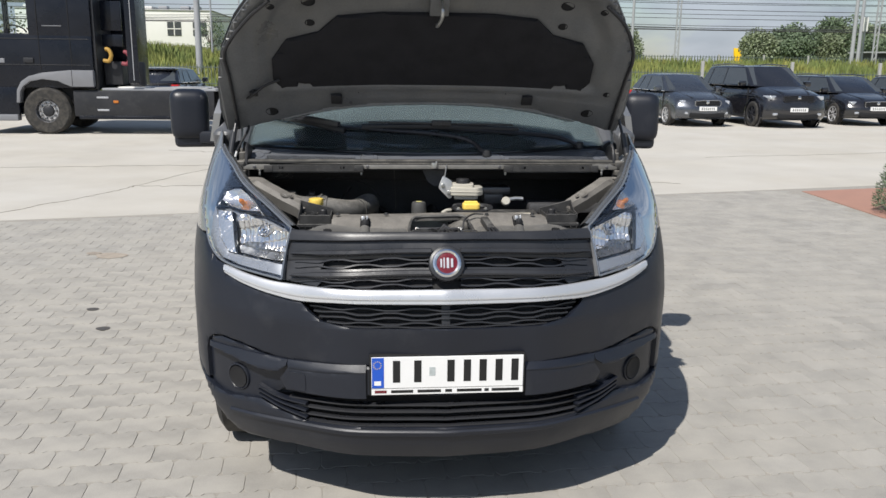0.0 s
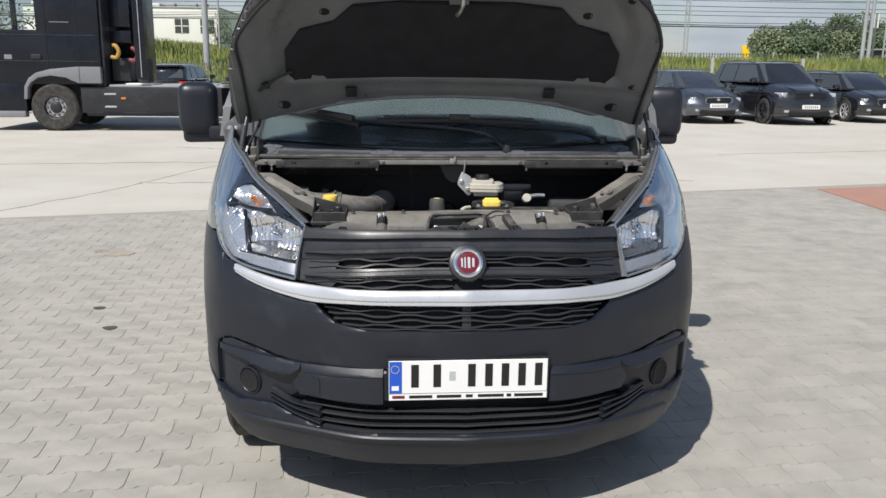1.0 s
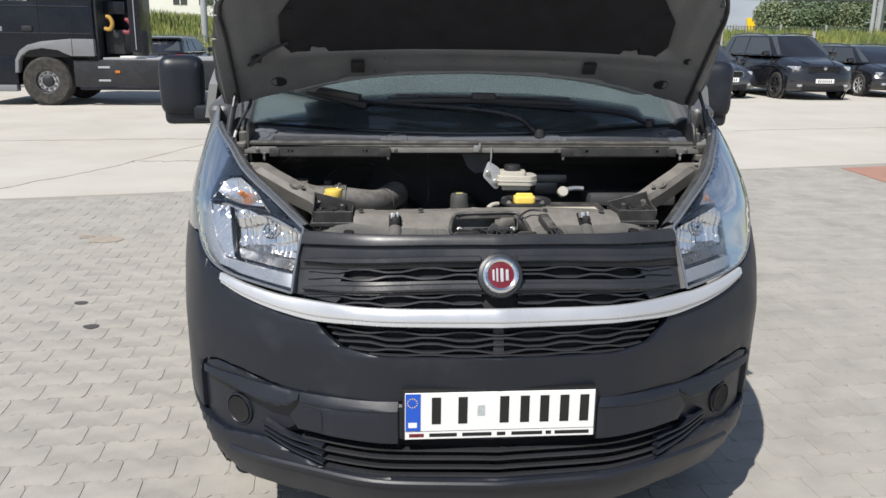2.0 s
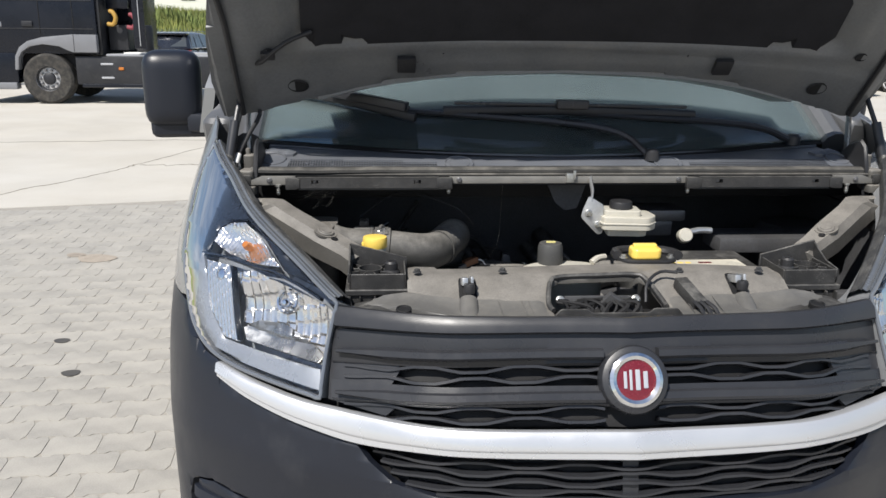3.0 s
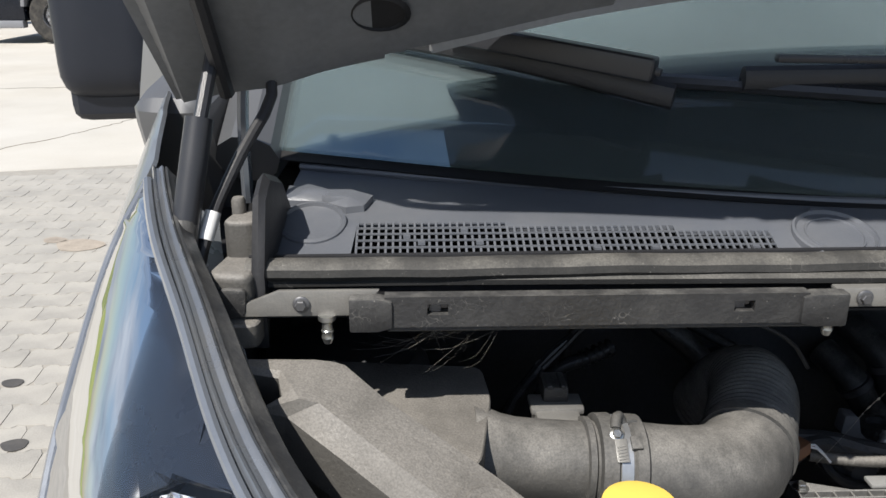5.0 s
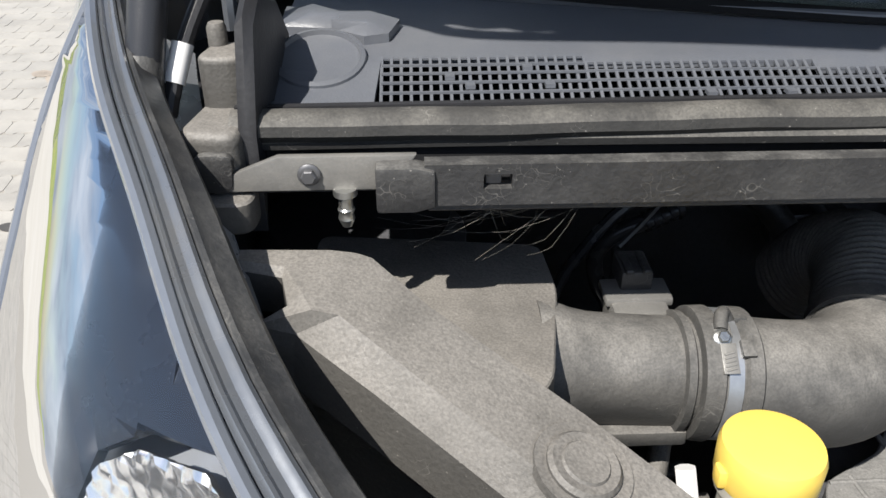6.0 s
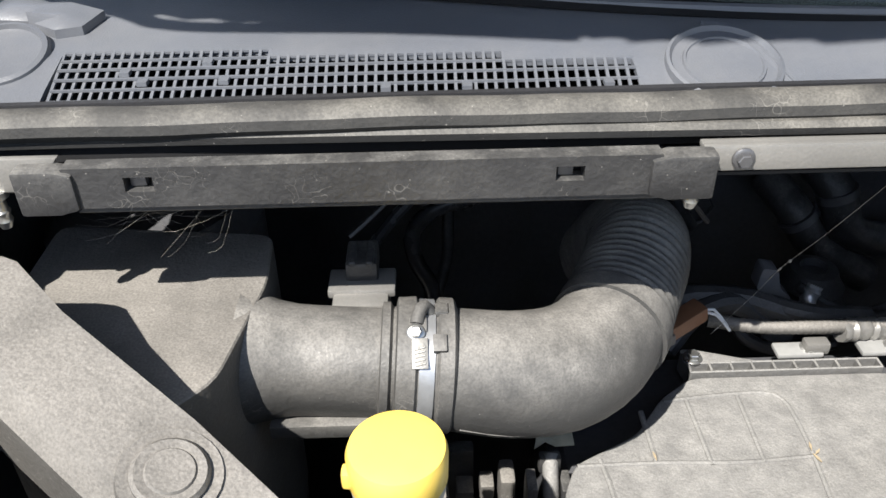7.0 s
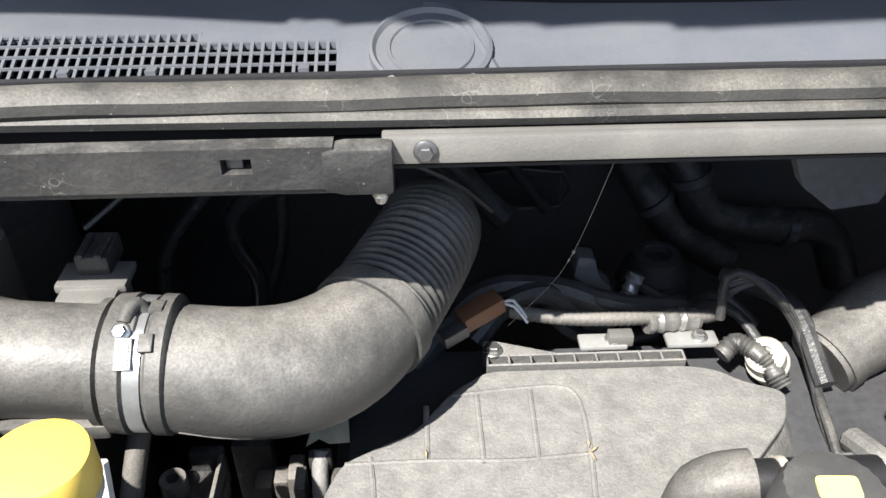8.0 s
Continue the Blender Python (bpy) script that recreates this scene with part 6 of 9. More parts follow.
vpart("tank_nipple", tube([Vector((0.02, 3.29, 1.06)), Vector((0.035, 3.30, 1.068)), Vector((0.055, 3.31, 1.068))], 0.007, 8, 0.01), white_plastic, parent=tank)
vpart("tank_cap", lathe([(0.0270, 1.050), (0.0285, 1.056), (0.0275, 1.090), (0.0245, 1.098), (0.016, 1.100), (0, 1.100)], 48, m=Matrix.Translation((-0.068, 3.322, 0)), lobes=24, depth=0.016), cap_grey, "dark grey ribbed cap", tank)
vpart("cap_mark", prism(rounded([(-0.011, -0.006), (0.010, -0.008), (0.012, 0.006), (-0.009, 0.007)], 0.003), 1.0995, 1.1010, m=Matrix.Translation((-0.068, 3.322, 0))), cap_yellow, "yellow mark", tank)

# oil filler with its tray, brake fluid tank, battery
tray = vpart("filler_tray", prism(rounded([(0.062, 3.255), (0.085, 3.225), (0.175, 3.220), (0.198, 3.24), (0.185, 3.275), (0.12, 3.29), (0.075, 3.285)], 0.02), 1.075, 1.083, 0.003), black_rubber, "black filler tray")
vpart("tray_wall", tube([Vector((x, y, 1.088)) for x, y in ((0.066, 3.25), (0.066, 3.27), (0.08, 3.288), (0.125, 3.294), (0.175, 3.284), (0.196, 3.262), (0.198, 3.242))], 0.011, 8, 0.015, flat=1.0), black_rubber, parent=tray)
vpart("filler_cap", prism(rounded([(0.093, 3.236), (0.102, 3.228), (0.150, 3.228), (0.159, 3.236), (0.159, 3.266), (0.146, 3.278), (0.106, 3.278), (0.093, 3.266)], 0.012, 4), 1.082, 1.106, 0.007, 4), yellow_plastic, "yellow cap", tray)
vpart("cap_grip", box(0.100, 0.152, 3.246, 3.262, 1.102, 1.113, 0.005, 3), yellow_plastic, parent=tray)
for x in (0.078, 0.182):
    vpart("tray_bolt", bolt(x, 3.246, 1.083, 0.006), zinc, parent=tray)
SEAT["at"] = Vector((0.004, -0.006, 0.011))
brake = vpart("brake_fluid_tank", prism(rounded([(0.055, 3.365), (0.16, 3.352), (0.185, 3.38), (0.18, 3.44), (0.06, 3.44)], 0.012), 1.106, 1.137, 0.007, 3), white_plastic, "white brake fluid tank on a bracket")
vpart("tank_seam", prism(rounded([(0.053, 3.363), (0.161, 3.350), (0.187, 3.38), (0.182, 3.442), (0.058, 3.442)], 0.012), 1.119, 1.123, 0.001, 1), white_plastic, parent=brake)
vpart("tank_base", prism(rounded([(0.07, 3.375), (0.15, 3.365), (0.165, 3.38), (0.16, 3.43), (0.075, 3.43)], 0.01), 1.09, 1.107, 0.004, 2), white_plastic, parent=brake)
vpart("tank_dome", prism(rounded([(0.062, 3.375), (0.145, 3.365), (0.15, 3.43), (0.065, 3.435)], 0.012), 1.130, 1.150, 0.006, 3), white_plastic, parent=brake)
vpart("tank_cap", lathe([(0.026, 1.146), (0.0265, 1.162), (0.0245, 1.167), (0.012, 1.168), (0, 1.168)], 40, m=Matrix.Translation((0.106, 3.405, 0)), lobes=20, depth=0.015), black_rubber, "black cap", brake)
vpart("tank_bracket", prism(rounded([(0.026, 1.182), (0.062, 1.160), (0.062, 1.094), (0.050, 1.090), (0.009, 1.132), (0.013, 1.150)], 0.006), -3.392, -3.388, 0.001, m=pose(0, 0, 0, 90)), alloy, "grey metal bracket", brake)
vpart("bracket_arm", tube([Vector((0.032, 3.392, 1.170)), Vector((0.036, 3.40, 1.188)), Vector((0.042, 3.44, 1.20)), Vector((0.045, 3.462, 1.212))], 0.007, 8, flat=0.4), alloy, parent=brake)
for dz in (0.0, 0.03):
    vpart("bracket_bolt", bolt(0, 0, 0, 0.006, Matrix.Translation((0.026 + 0.8 * dz, 3.387, 1.142 - dz * 0.9)) @ pose(0, 0, 0, 90)), zinc, parent=brake)
SEAT["at"] = Vector((0, 0, 0))
vpart("heater_shield", sheet([(-0.05, 1.215), (0.06, 1.215), (0.035, 1.135), (0.005, 1.130), (-0.02, 1.150)], lambda u, v, out=0.0: Vector((u, 3.50 + 0.02 * math.sin((u + 0.1) * 14) - out, v)), 0.012, 0.03), bay_black, "dark moulded shield below the cowl")
battery = vpart("battery", box(0.17, 0.40, 3.25, 3.42, 0.87, 1.052, 0.006), bay_plastic, "dark battery with a worn label")
vpart("battery_label", box(0.19, 0.37, 3.262, 3.33, 1.0525, 1.0535), label_paper, parent=battery)
for x, w, mt in ((0.205, 0.012, yellow_plastic), (0.222, 0.012, yellow_plastic), (0.24, 0.012, yellow_plastic), (0.27, 0.03, badge_red), (0.225, 0.03, plate_white)):
    y = 3.30 if mt is not plate_white else 3.278
    vpart("label_mark", box(x, x + w, y, y + 0.010, 1.0535, 1.0542), mt, parent=battery)
vac = vpart("vacuum_valve", lathe([(0.016, -0.012), (0.018, -0.008), (0.018, 0.010), (0.015, 0.014), (0, 0.0145)], 24, m=Matrix.Translation((0.296, 3.47, 1.075)) @ pose(0, 0, 0, 68)), white_plastic, "small white round valve")
vpart("valve_pipe", tube([Vector((0.30, 3.475, 1.08)), Vector((0.335, 3.485, 1.085)), Vector((0.37, 3.49, 1.083))], 0.008, 8, 0.02), alloy, parent=vac)
vpart("control_unit", box(0.20, 0.33, 3.56, 3.66, 1.09, 1.12, 0.008), steel_dark, "grey control unit in shade")
vpart("unit_foot", box(0.22, 0.30, 3.57, 3.64, 1.05, 1.09, 0.006), steel_dark)
vpart("bay_tray", box(0.40, 0.70, 3.50, 3.62, 1.02, 1.06, 0.01), bay_black)

# engine cover
COVER = [(-0.345, 3.30), (-0.345, 3.455), (-0.332, 3.486), (-0.276, 3.516), (-0.246, 3.556), (-0.214, 3.580), (-0.041, 3.580), (-0.016, 3.574), (0.000, 3.560), (0.034, 3.546), (0.022, 3.514), (-0.022, 3.468), (-0.032, 3.30)]
cover = vpart("engine_cover", prism(rounded(COVER, 0.010), 0.872, 0.932, 0.006, 3), engine_plastic, "dusty grey plastic engine cover")
ladder = bmesh.new()
for y in (3.581, 3.5925):
    box(-0.214, -0.041, y, y + 0.0022, 0.912, 0.9375, 0.0008, 1, ladder)
for i in range(10):
    x = -0.214 + 0.0190 * i
    box(x, x + 0.0022, 3.581, 3.5947, 0.912, 0.9375, 0.0008, 1, ladder)
box(-0.214, -0.041, 3.581, 3.5947, 0.905, 0.928, 0, 1, ladder)
vpart("cover_edge", ladder, engine_plastic, "row of square pockets", cover)
for pts in (((-0.225, 3.552), (-0.2245, 3.518), (-0.224, 3.481)), ((-0.180, 3.556), (-0.181, 3.52), (-0.182, 3.482)), ((-0.267, 3.541), (-0.267, 3.515), (-0.267, 3.486)), ((-0.311, 3.490), (-0.307, 3.45), (-0.304, 3.35)),
            ((-0.245, 3.552), (-0.200, 3.557), (-0.157, 3.559), (-0.143, 3.550), (-0.140, 3.53), (-0.141, 3.489), (-0.147, 3.42), (-0.147, 3.34)), ((-0.330, 3.484), (-0.267, 3.485), (-0.20, 3.483), (-0.141, 3.487))):
    vpart("cover_rib", tube([Vector((x, y, 0.9315)) for x, y in pts], 0.0026, 8, 0.012, flat=0.8), engine_plastic, parent=cover)
vpart("cover_side", loft([((0.030, 3.545, 0.905), (0.8, 0.6, 0)), ((0.020, 3.512, 0.905), (0.9, -0.5, 0)), ((-0.018, 3.468, 0.905), (0.8, -0.6, 0)), ((-0.026, 3.40, 0.905), (1, 0, 0))], [(-0.01, -0.06), (-0.008, 0.020), (0.004, 0.012), (0.030, -0.03), (0.030, -0.06)]), engine_plastic, parent=cover)
for x, y in ((-0.207, 3.600), (-0.335, 3.44)):
    vpart("cover_bolt", bolt(x, y, 0.936 if y > 3.5 else 0.930, 0.006), zinc, parent=cover)
vpart("cover_lug", prism(rounded([(-0.214, 3.594), (-0.15, 3.594), (-0.205, 3.612), (-0.216, 3.612)], 0.004), 0.915, 0.937, 0.002), engine_plastic, parent=cover)
# flecks of leaf on the cover
leaf_yellow = mat("leaf_yellow", (0.36, 0.29, 0.19), 0.8, var=0.3, bump=0.0)
for x, y, a in ((-0.142, 3.494, 80), (-0.139, 3.488, 40), (-0.268, 3.489, 95), (-0.141, 3.482, 110)):
    vpart("leaf_fleck", prism([(-0.0045, 0), (0, 0.0010), (0.005, 0.0004), (0.001, -0.0010)], 0, 0.001, m=Matrix.Translation((x, y, 0.9350)) @ pose(0, 0, 0, 0, 0, a)), leaf_yellow)

tag_paper = mat("tag_paper", (0.40, 0.37, 0.27), 0.8, var=0.25, scale=60, bump=0.1)
clip_metal = mat("clip_metal", (0.34, 0.34, 0.33), 0.42, metal=0.3, var=0.15, scale=30, bump=0.08)
# bracket grey taken down in colour, as for a post in shade
post_shade = mat("post_shade", (0.13, 0.133, 0.14), 0.5, var=0.15, scale=20, bump=0.1)
# behind and beside the cover: loom, clips, plug, valve, duct, hoses in the shade
SEAT["at"] = Vector((0.034, 0.008, -0.006))
loom = vpart("wiring_loom", tube([Vector((-0.225, 3.615, 0.968)), Vector((-0.18, 3.606, 0.966)), Vector((-0.13, 3.603, 0.966)), Vector((-0.085, 3.61, 0.960)), Vector((-0.05, 3.615, 0.955)), Vector((-0.03, 3.63, 0.945))], lambda t: 0.0064 + 0.0005 * math.sin(t * 330), 12, 0.0022), dusty_plastic, "dusty braided wiring loom", angle=60)
vpart("loom_tape", tube([Vector((-0.105, 3.606, 0.958)), Vector((-0.08, 3.611, 0.956)), Vector((-0.055, 3.615, 0.951))], lambda t: 0.0105 + 0.0012 * math.sin(t * 30), 10, 0.004), rail_metal, parent=loom)
for x, w in ((-0.165, 0.042), (-0.088, 0.046)):
    c = vpart("loom_clip", box(x, x + w, 3.588, 3.606, 0.942, 0.947, 0.002), clip_metal, "pale metal clip", loom)
    vpart("clip_bolt", bolt(x + 0.03, 3.597, 0.947, 0.005), zinc, parent=loom)
vpart("clip_block", box(-0.140, -0.118, 3.590, 3.602, 0.944, 0.956, 0.002), rail_metal, parent=loom)
SEAT["at"] = Vector((0.014, 0.002, -0.007))
plug = vpart("brown_plug", box(-0.02, 0.02, -0.009, 0.009, -0.008, 0.008, 0.002, m=Matrix.Translation((-0.232, 3.607, 0.982)) @ pose(0, 0, 0, 0, -12, 28)), brown_plastic, "brown electrical plug")
vpart("plug_tail", box(-0.012, 0.012, -0.007, 0.007, -0.006, 0.006, 0.002, m=Matrix.Translation((-0.256, 3.590, 0.972)) @ pose(0, 0, 0, 0, -12, 28)), steel_dark, parent=plug)
for k in (-1, 1):
    vpart("plug_wire", tube([Vector((-0.214, 3.614, 0.984)), Vector((-0.203, 3.612 + 0.004 * k, 0.985)), Vector((-0.192, 3.602 + 0.003 * k, 0.974))], 0.0014, 5, 0.008), plate_white, parent=plug)
SEAT["at"] = Vector((0.034, 0.008, -0.006))
for i, (pts, r) in enumerate(((((-0.31, 3.62, 0.90), (-0.25, 3.66, 0.95), (-0.18, 3.66, 0.955), (-0.12, 3.64, 0.945), (-0.05, 3.65, 0.93)), 0.013), (((-0.17, 3.70, 0.92), (-0.155, 3.66, 0.95), (-0.12, 3.635, 0.955), (-0.06, 3.64, 0.945)), 0.010),
                              (((-0.042, 3.60, 0.965), (-0.040, 3.61, 1.003), (-0.02, 3.61, 1.004), (0.007, 3.60, 0.984), (0.031, 3.60, 0.95), (0.035, 3.56, 0.925), (0.030, 3.50, 0.915), (0.03, 3.45, 0.89)), 0.0042), (((-0.01, 3.68, 0.95), (0.03, 3.62, 0.96), (0.04, 3.55, 0.93)), 0.009))):
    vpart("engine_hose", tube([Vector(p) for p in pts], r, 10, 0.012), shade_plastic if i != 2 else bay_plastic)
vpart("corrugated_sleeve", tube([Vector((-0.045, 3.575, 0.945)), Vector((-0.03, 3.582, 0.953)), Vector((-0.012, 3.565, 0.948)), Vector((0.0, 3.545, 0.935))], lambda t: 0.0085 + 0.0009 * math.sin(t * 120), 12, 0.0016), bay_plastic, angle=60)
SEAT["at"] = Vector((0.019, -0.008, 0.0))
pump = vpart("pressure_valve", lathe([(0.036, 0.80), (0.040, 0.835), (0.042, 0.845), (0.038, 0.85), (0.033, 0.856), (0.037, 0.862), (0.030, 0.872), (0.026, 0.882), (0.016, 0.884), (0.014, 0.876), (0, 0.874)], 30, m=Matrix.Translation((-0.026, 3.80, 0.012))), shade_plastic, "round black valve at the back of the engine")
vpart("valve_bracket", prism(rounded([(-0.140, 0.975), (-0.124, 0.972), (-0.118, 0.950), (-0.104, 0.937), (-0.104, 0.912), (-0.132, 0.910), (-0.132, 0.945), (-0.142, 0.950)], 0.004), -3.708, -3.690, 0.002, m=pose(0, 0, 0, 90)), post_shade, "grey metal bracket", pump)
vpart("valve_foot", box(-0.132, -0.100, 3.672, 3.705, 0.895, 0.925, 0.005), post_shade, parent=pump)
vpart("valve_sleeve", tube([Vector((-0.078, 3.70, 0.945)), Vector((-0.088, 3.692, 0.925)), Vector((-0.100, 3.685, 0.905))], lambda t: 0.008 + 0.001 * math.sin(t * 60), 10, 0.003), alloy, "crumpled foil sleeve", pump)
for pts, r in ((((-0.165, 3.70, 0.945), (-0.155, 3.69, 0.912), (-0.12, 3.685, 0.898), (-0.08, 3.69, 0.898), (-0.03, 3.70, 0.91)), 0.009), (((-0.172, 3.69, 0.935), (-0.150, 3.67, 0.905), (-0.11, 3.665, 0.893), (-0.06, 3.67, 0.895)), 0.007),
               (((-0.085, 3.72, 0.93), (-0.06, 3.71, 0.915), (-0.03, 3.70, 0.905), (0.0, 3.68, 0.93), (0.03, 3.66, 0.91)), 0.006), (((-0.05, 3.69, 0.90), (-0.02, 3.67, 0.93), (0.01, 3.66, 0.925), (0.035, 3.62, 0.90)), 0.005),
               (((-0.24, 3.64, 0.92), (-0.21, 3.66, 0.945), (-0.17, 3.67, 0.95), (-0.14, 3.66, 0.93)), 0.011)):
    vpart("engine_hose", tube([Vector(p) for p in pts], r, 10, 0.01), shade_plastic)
SEAT["at"] = Vector((0.034, 0.008, -0.006))
for k in range(7):
    a = k * 0.9
    vpart("loom_wire", tube([Vector((-0.038 + 0.002 * math.cos(a), 3.612, 0.985 + 0.01 * math.sin(a))), Vector((-0.012 + 0.004 * math.cos(a * 2), 3.607, 1.001 + 0.003 * math.sin(a))), Vector((0.014 + 0.003 * math.sin(a), 3.60, 0.976 + 0.004 * math.cos(a))), Vector((0.032 + 0.003 * math.cos(a), 3.585, 0.944)), Vector((0.034 + 0.004 * math.sin(a), 3.53, 0.915)), Vector((0.03, 3.46, 0.885 + 0.003 * k))], 0.0017, 5, 0.012), bay_plastic)
vpart("throttle_body", lathe([(0.014, -0.03), (0.0165, -0.004), (0.0185, -0.002), (0.0185, 0.002), (0.0165, 0.004), (0.0165, 0.020), (0.014, 0.023), (0.007, 0.023), (0.007, 0.018), (0, 0.018)], 28, m=Matrix.Translation((-0.002, 3.575, 0.935)) @ pose(0, 0, 0, 35, 0, -50)), white_plastic, "pale housing beside the duct")
def duct_at(x, y, z):
    return Vector((x * 1.07 + 0.0179, y * 1.07 - 0.2166, z * 1.07 - 0.0995))


SEAT["at"] = Vector((0.022, 0.0, -0.004))
duct = vpart("air_duct", tube([duct_at(0.042, 3.560, 0.955), duct_at(0.075, 3.576, 0.968), duct_at(0.115, 3.595, 0.975), duct_at(0.165, 3.60, 0.95), duct_at(0.20, 3.58, 0.90)], lambda t: 0.032 + 0.0105 * min(1, t * 2.5), 28, 0.012), hose_rubber, "dusty black air duct")
vpart("duct_ring", tube([duct_at(0.046, 3.562, 0.9565), duct_at(0.056, 3.567, 0.961)], 0.0357, 28, 0.004), hose_rubber, parent=duct)
SEAT["at"] = Vector((0.025, 0.01, 0.0))
for i, (x, y, z, sx_, sy_, sz_) in enumerate(((0.045, 3.475, 0.90, 0.03, 0.02, 0.03), (0.09, 3.49, 0.89, 0.02, 0.03, 0.02), (0.07, 3.45, 0.87, 0.03, 0.03, 0.03), (0.035, 3.435, 0.90, 0.012, 0.04, 0.02))):
    vpart("engine_bracket", box(x - sx_ / 2, x + sx_ / 2, y - sy_ / 2, y + sy_ / 2, z - sz_, z + sz_ / 2, 0.004, m=None), alloy)
vpart("engine_pipe", tube([Vector((0.055, 3.50, 0.91)), Vector((0.06, 3.46, 0.925)), Vector((0.085, 3.43, 0.905)), Vector((0.13, 3.44, 0.88))], 0.011, 10, 0.01), engine_plastic)
breather = vpart("breather_pipe", tube([Vector((-0.095, 3.425, 0.945)), Vector((-0.085, 3.422, 0.962)), Vector((-0.06, 3.42, 0.966)), Vector((-0.02, 3.42, 0.966)), Vector((0.02, 3.42, 0.966))], 0.0155, 16, 0.008), black_rubber, "black breather pipe over the cover")
vpart("breather_elbow", tube([Vector((-0.105, 3.424, 0.93)), Vector((-0.100, 3.424, 0.952)), Vector((-0.085, 3.423, 0.963)), Vector((-0.068, 3.422, 0.966))], 0.021, 18, 0.006), hose_rubber, parent=breather)
vpart("breather_clip", tube([Vector((-0.052, 3.42, 0.966)), Vector((-0.046, 3.42, 0.966))], 0.0172, 18, 0.003), label_paper, parent=breather)
SEAT["at"] = Vector((0, 0, 0))
# below the elbow
vpart("fuel_pipe", tube([Vector((-0.468, 3.490, 1.000)), Vector((-0.472, 3.476, 0.980)), Vector((-0.475, 3.467, 0.966)), Vector((-0.479, 3.458, 0.948)), Vector((-0.481, 3.447, 0.930)), Vector((-0.472, 3.436, 0.912)), Vector((-0.455, 3.430, 0.90)), Vector((-0.44, 3.43, 0.86))], 0.0082, 14, 0.006), dusty_plastic, "grey rubber pipe")
pump2 = vpart("fuel_primer", prism(rounded([(-0.484, 3.490), (-0.478, 3.522), (-0.444, 3.530), (-0.432, 3.522), (-0.430, 3.480), (-0.452, 3.468), (-0.476, 3.474)], 0.006), 0.86, 0.884, 0.003), bay_plastic, "dusty bracket with a round eye")
vpart("primer_eye", lathe([(0.0112, 0.875), (0.0112, 0.897), (0.0104, 0.899), (0.0050, 0.899), (0.0045, 0.885), (0, 0.885)], 28, m=Matrix.Translation((-0.471, 3.504, 0))), dusty_plastic, parent=pump2)
vpart("primer_rib", box(-0.437, -0.4335, 3.478, 3.524, 0.870, 0.903, 0.001), dusty_plastic, parent=pump2)
vpart("primer_wall", box(-0.462, -0.434, 3.522, 3.532, 0.86, 0.905, 0.003), bay_plastic, parent=pump2)
vpart("primer_knob", lathe([(0.0085, 0.87), (0.0085, 0.893), (0.006, 0.896), (0, 0.896)], 20, m=Matrix.Translation((-0.451, 3.481, 0))), bay_plastic, parent=pump2)
plate_e = vpart("engine_plate", box(-0.442, -0.406, 3.566, 3.580, 0.72, 0.862, 0.003), bay_plastic, "dark upright plate on the engine")
vpart("plate_step", box(-0.423, -0.407, 3.545, 3.566, 0.72, 0.830, 0.002), dusty_plastic, parent=plate_e)
vpart("plate_step", box(-0.402, -0.389, 3.536, 3.556, 0.72, 0.848, 0.003), dusty_plastic, parent=plate_e)
vpart("plate_step", box(-0.386, -0.372, 3.520, 3.548, 0.72, 0.872, 0.004), dusty_plastic, parent=plate_e)
vpart("loom_sleeve", tube([Vector((-0.349, 3.500, 0.930)), Vector((-0.350, 3.490, 0.922)), Vector((-0.350, 3.478, 0.905)), Vector((-0.349, 3.47, 0.87))], lambda t: 0.0066 + 0.0006 * math.sin(t * 150), 14, 0.0014), engine_plastic, angle=60)
for x, h in ((-0.3655, 0.918), (-0.338, 0.915)):
    vpart("sleeve_plug", box(x - 0.004, x + 0.004, 3.474, 3.496, 0.87, h, 0.0012), bay_plastic)
vpart("sleeve_collar", box(-0.359, -0.341, 3.492, 3.502, 0.915, 0.932, 0.003), bay_plastic)
vpart("tape_tag", prism([(-0.016, -0.012), (-0.011, 0.006), (0.017, 0.011), (0.018, -0.009), (0.002, -0.010), (-0.006, -0.006)], -0.0005, 0.0005, m=Matrix.Translation((-0.346, 3.517, 0.933)) @ pose(0, 0, 0, 24, 6, 4)), tag_paper, "torn paper tag")
vpart("wire_white", tube([Vector((-0.475, 3.42, 1.02)), Vector((-0.472, 3.405, 0.99)), Vector((-0.468, 3.39, 0.95))], 0.007, 8, 0.01), plate_white)
SEAT["at"] = Vector((0.018, 0.0, 0.0))
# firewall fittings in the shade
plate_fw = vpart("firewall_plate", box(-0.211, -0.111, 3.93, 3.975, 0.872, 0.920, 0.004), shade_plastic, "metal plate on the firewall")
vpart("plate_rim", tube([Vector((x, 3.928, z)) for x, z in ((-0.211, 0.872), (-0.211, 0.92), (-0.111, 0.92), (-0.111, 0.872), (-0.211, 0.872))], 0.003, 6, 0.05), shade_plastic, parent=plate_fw)
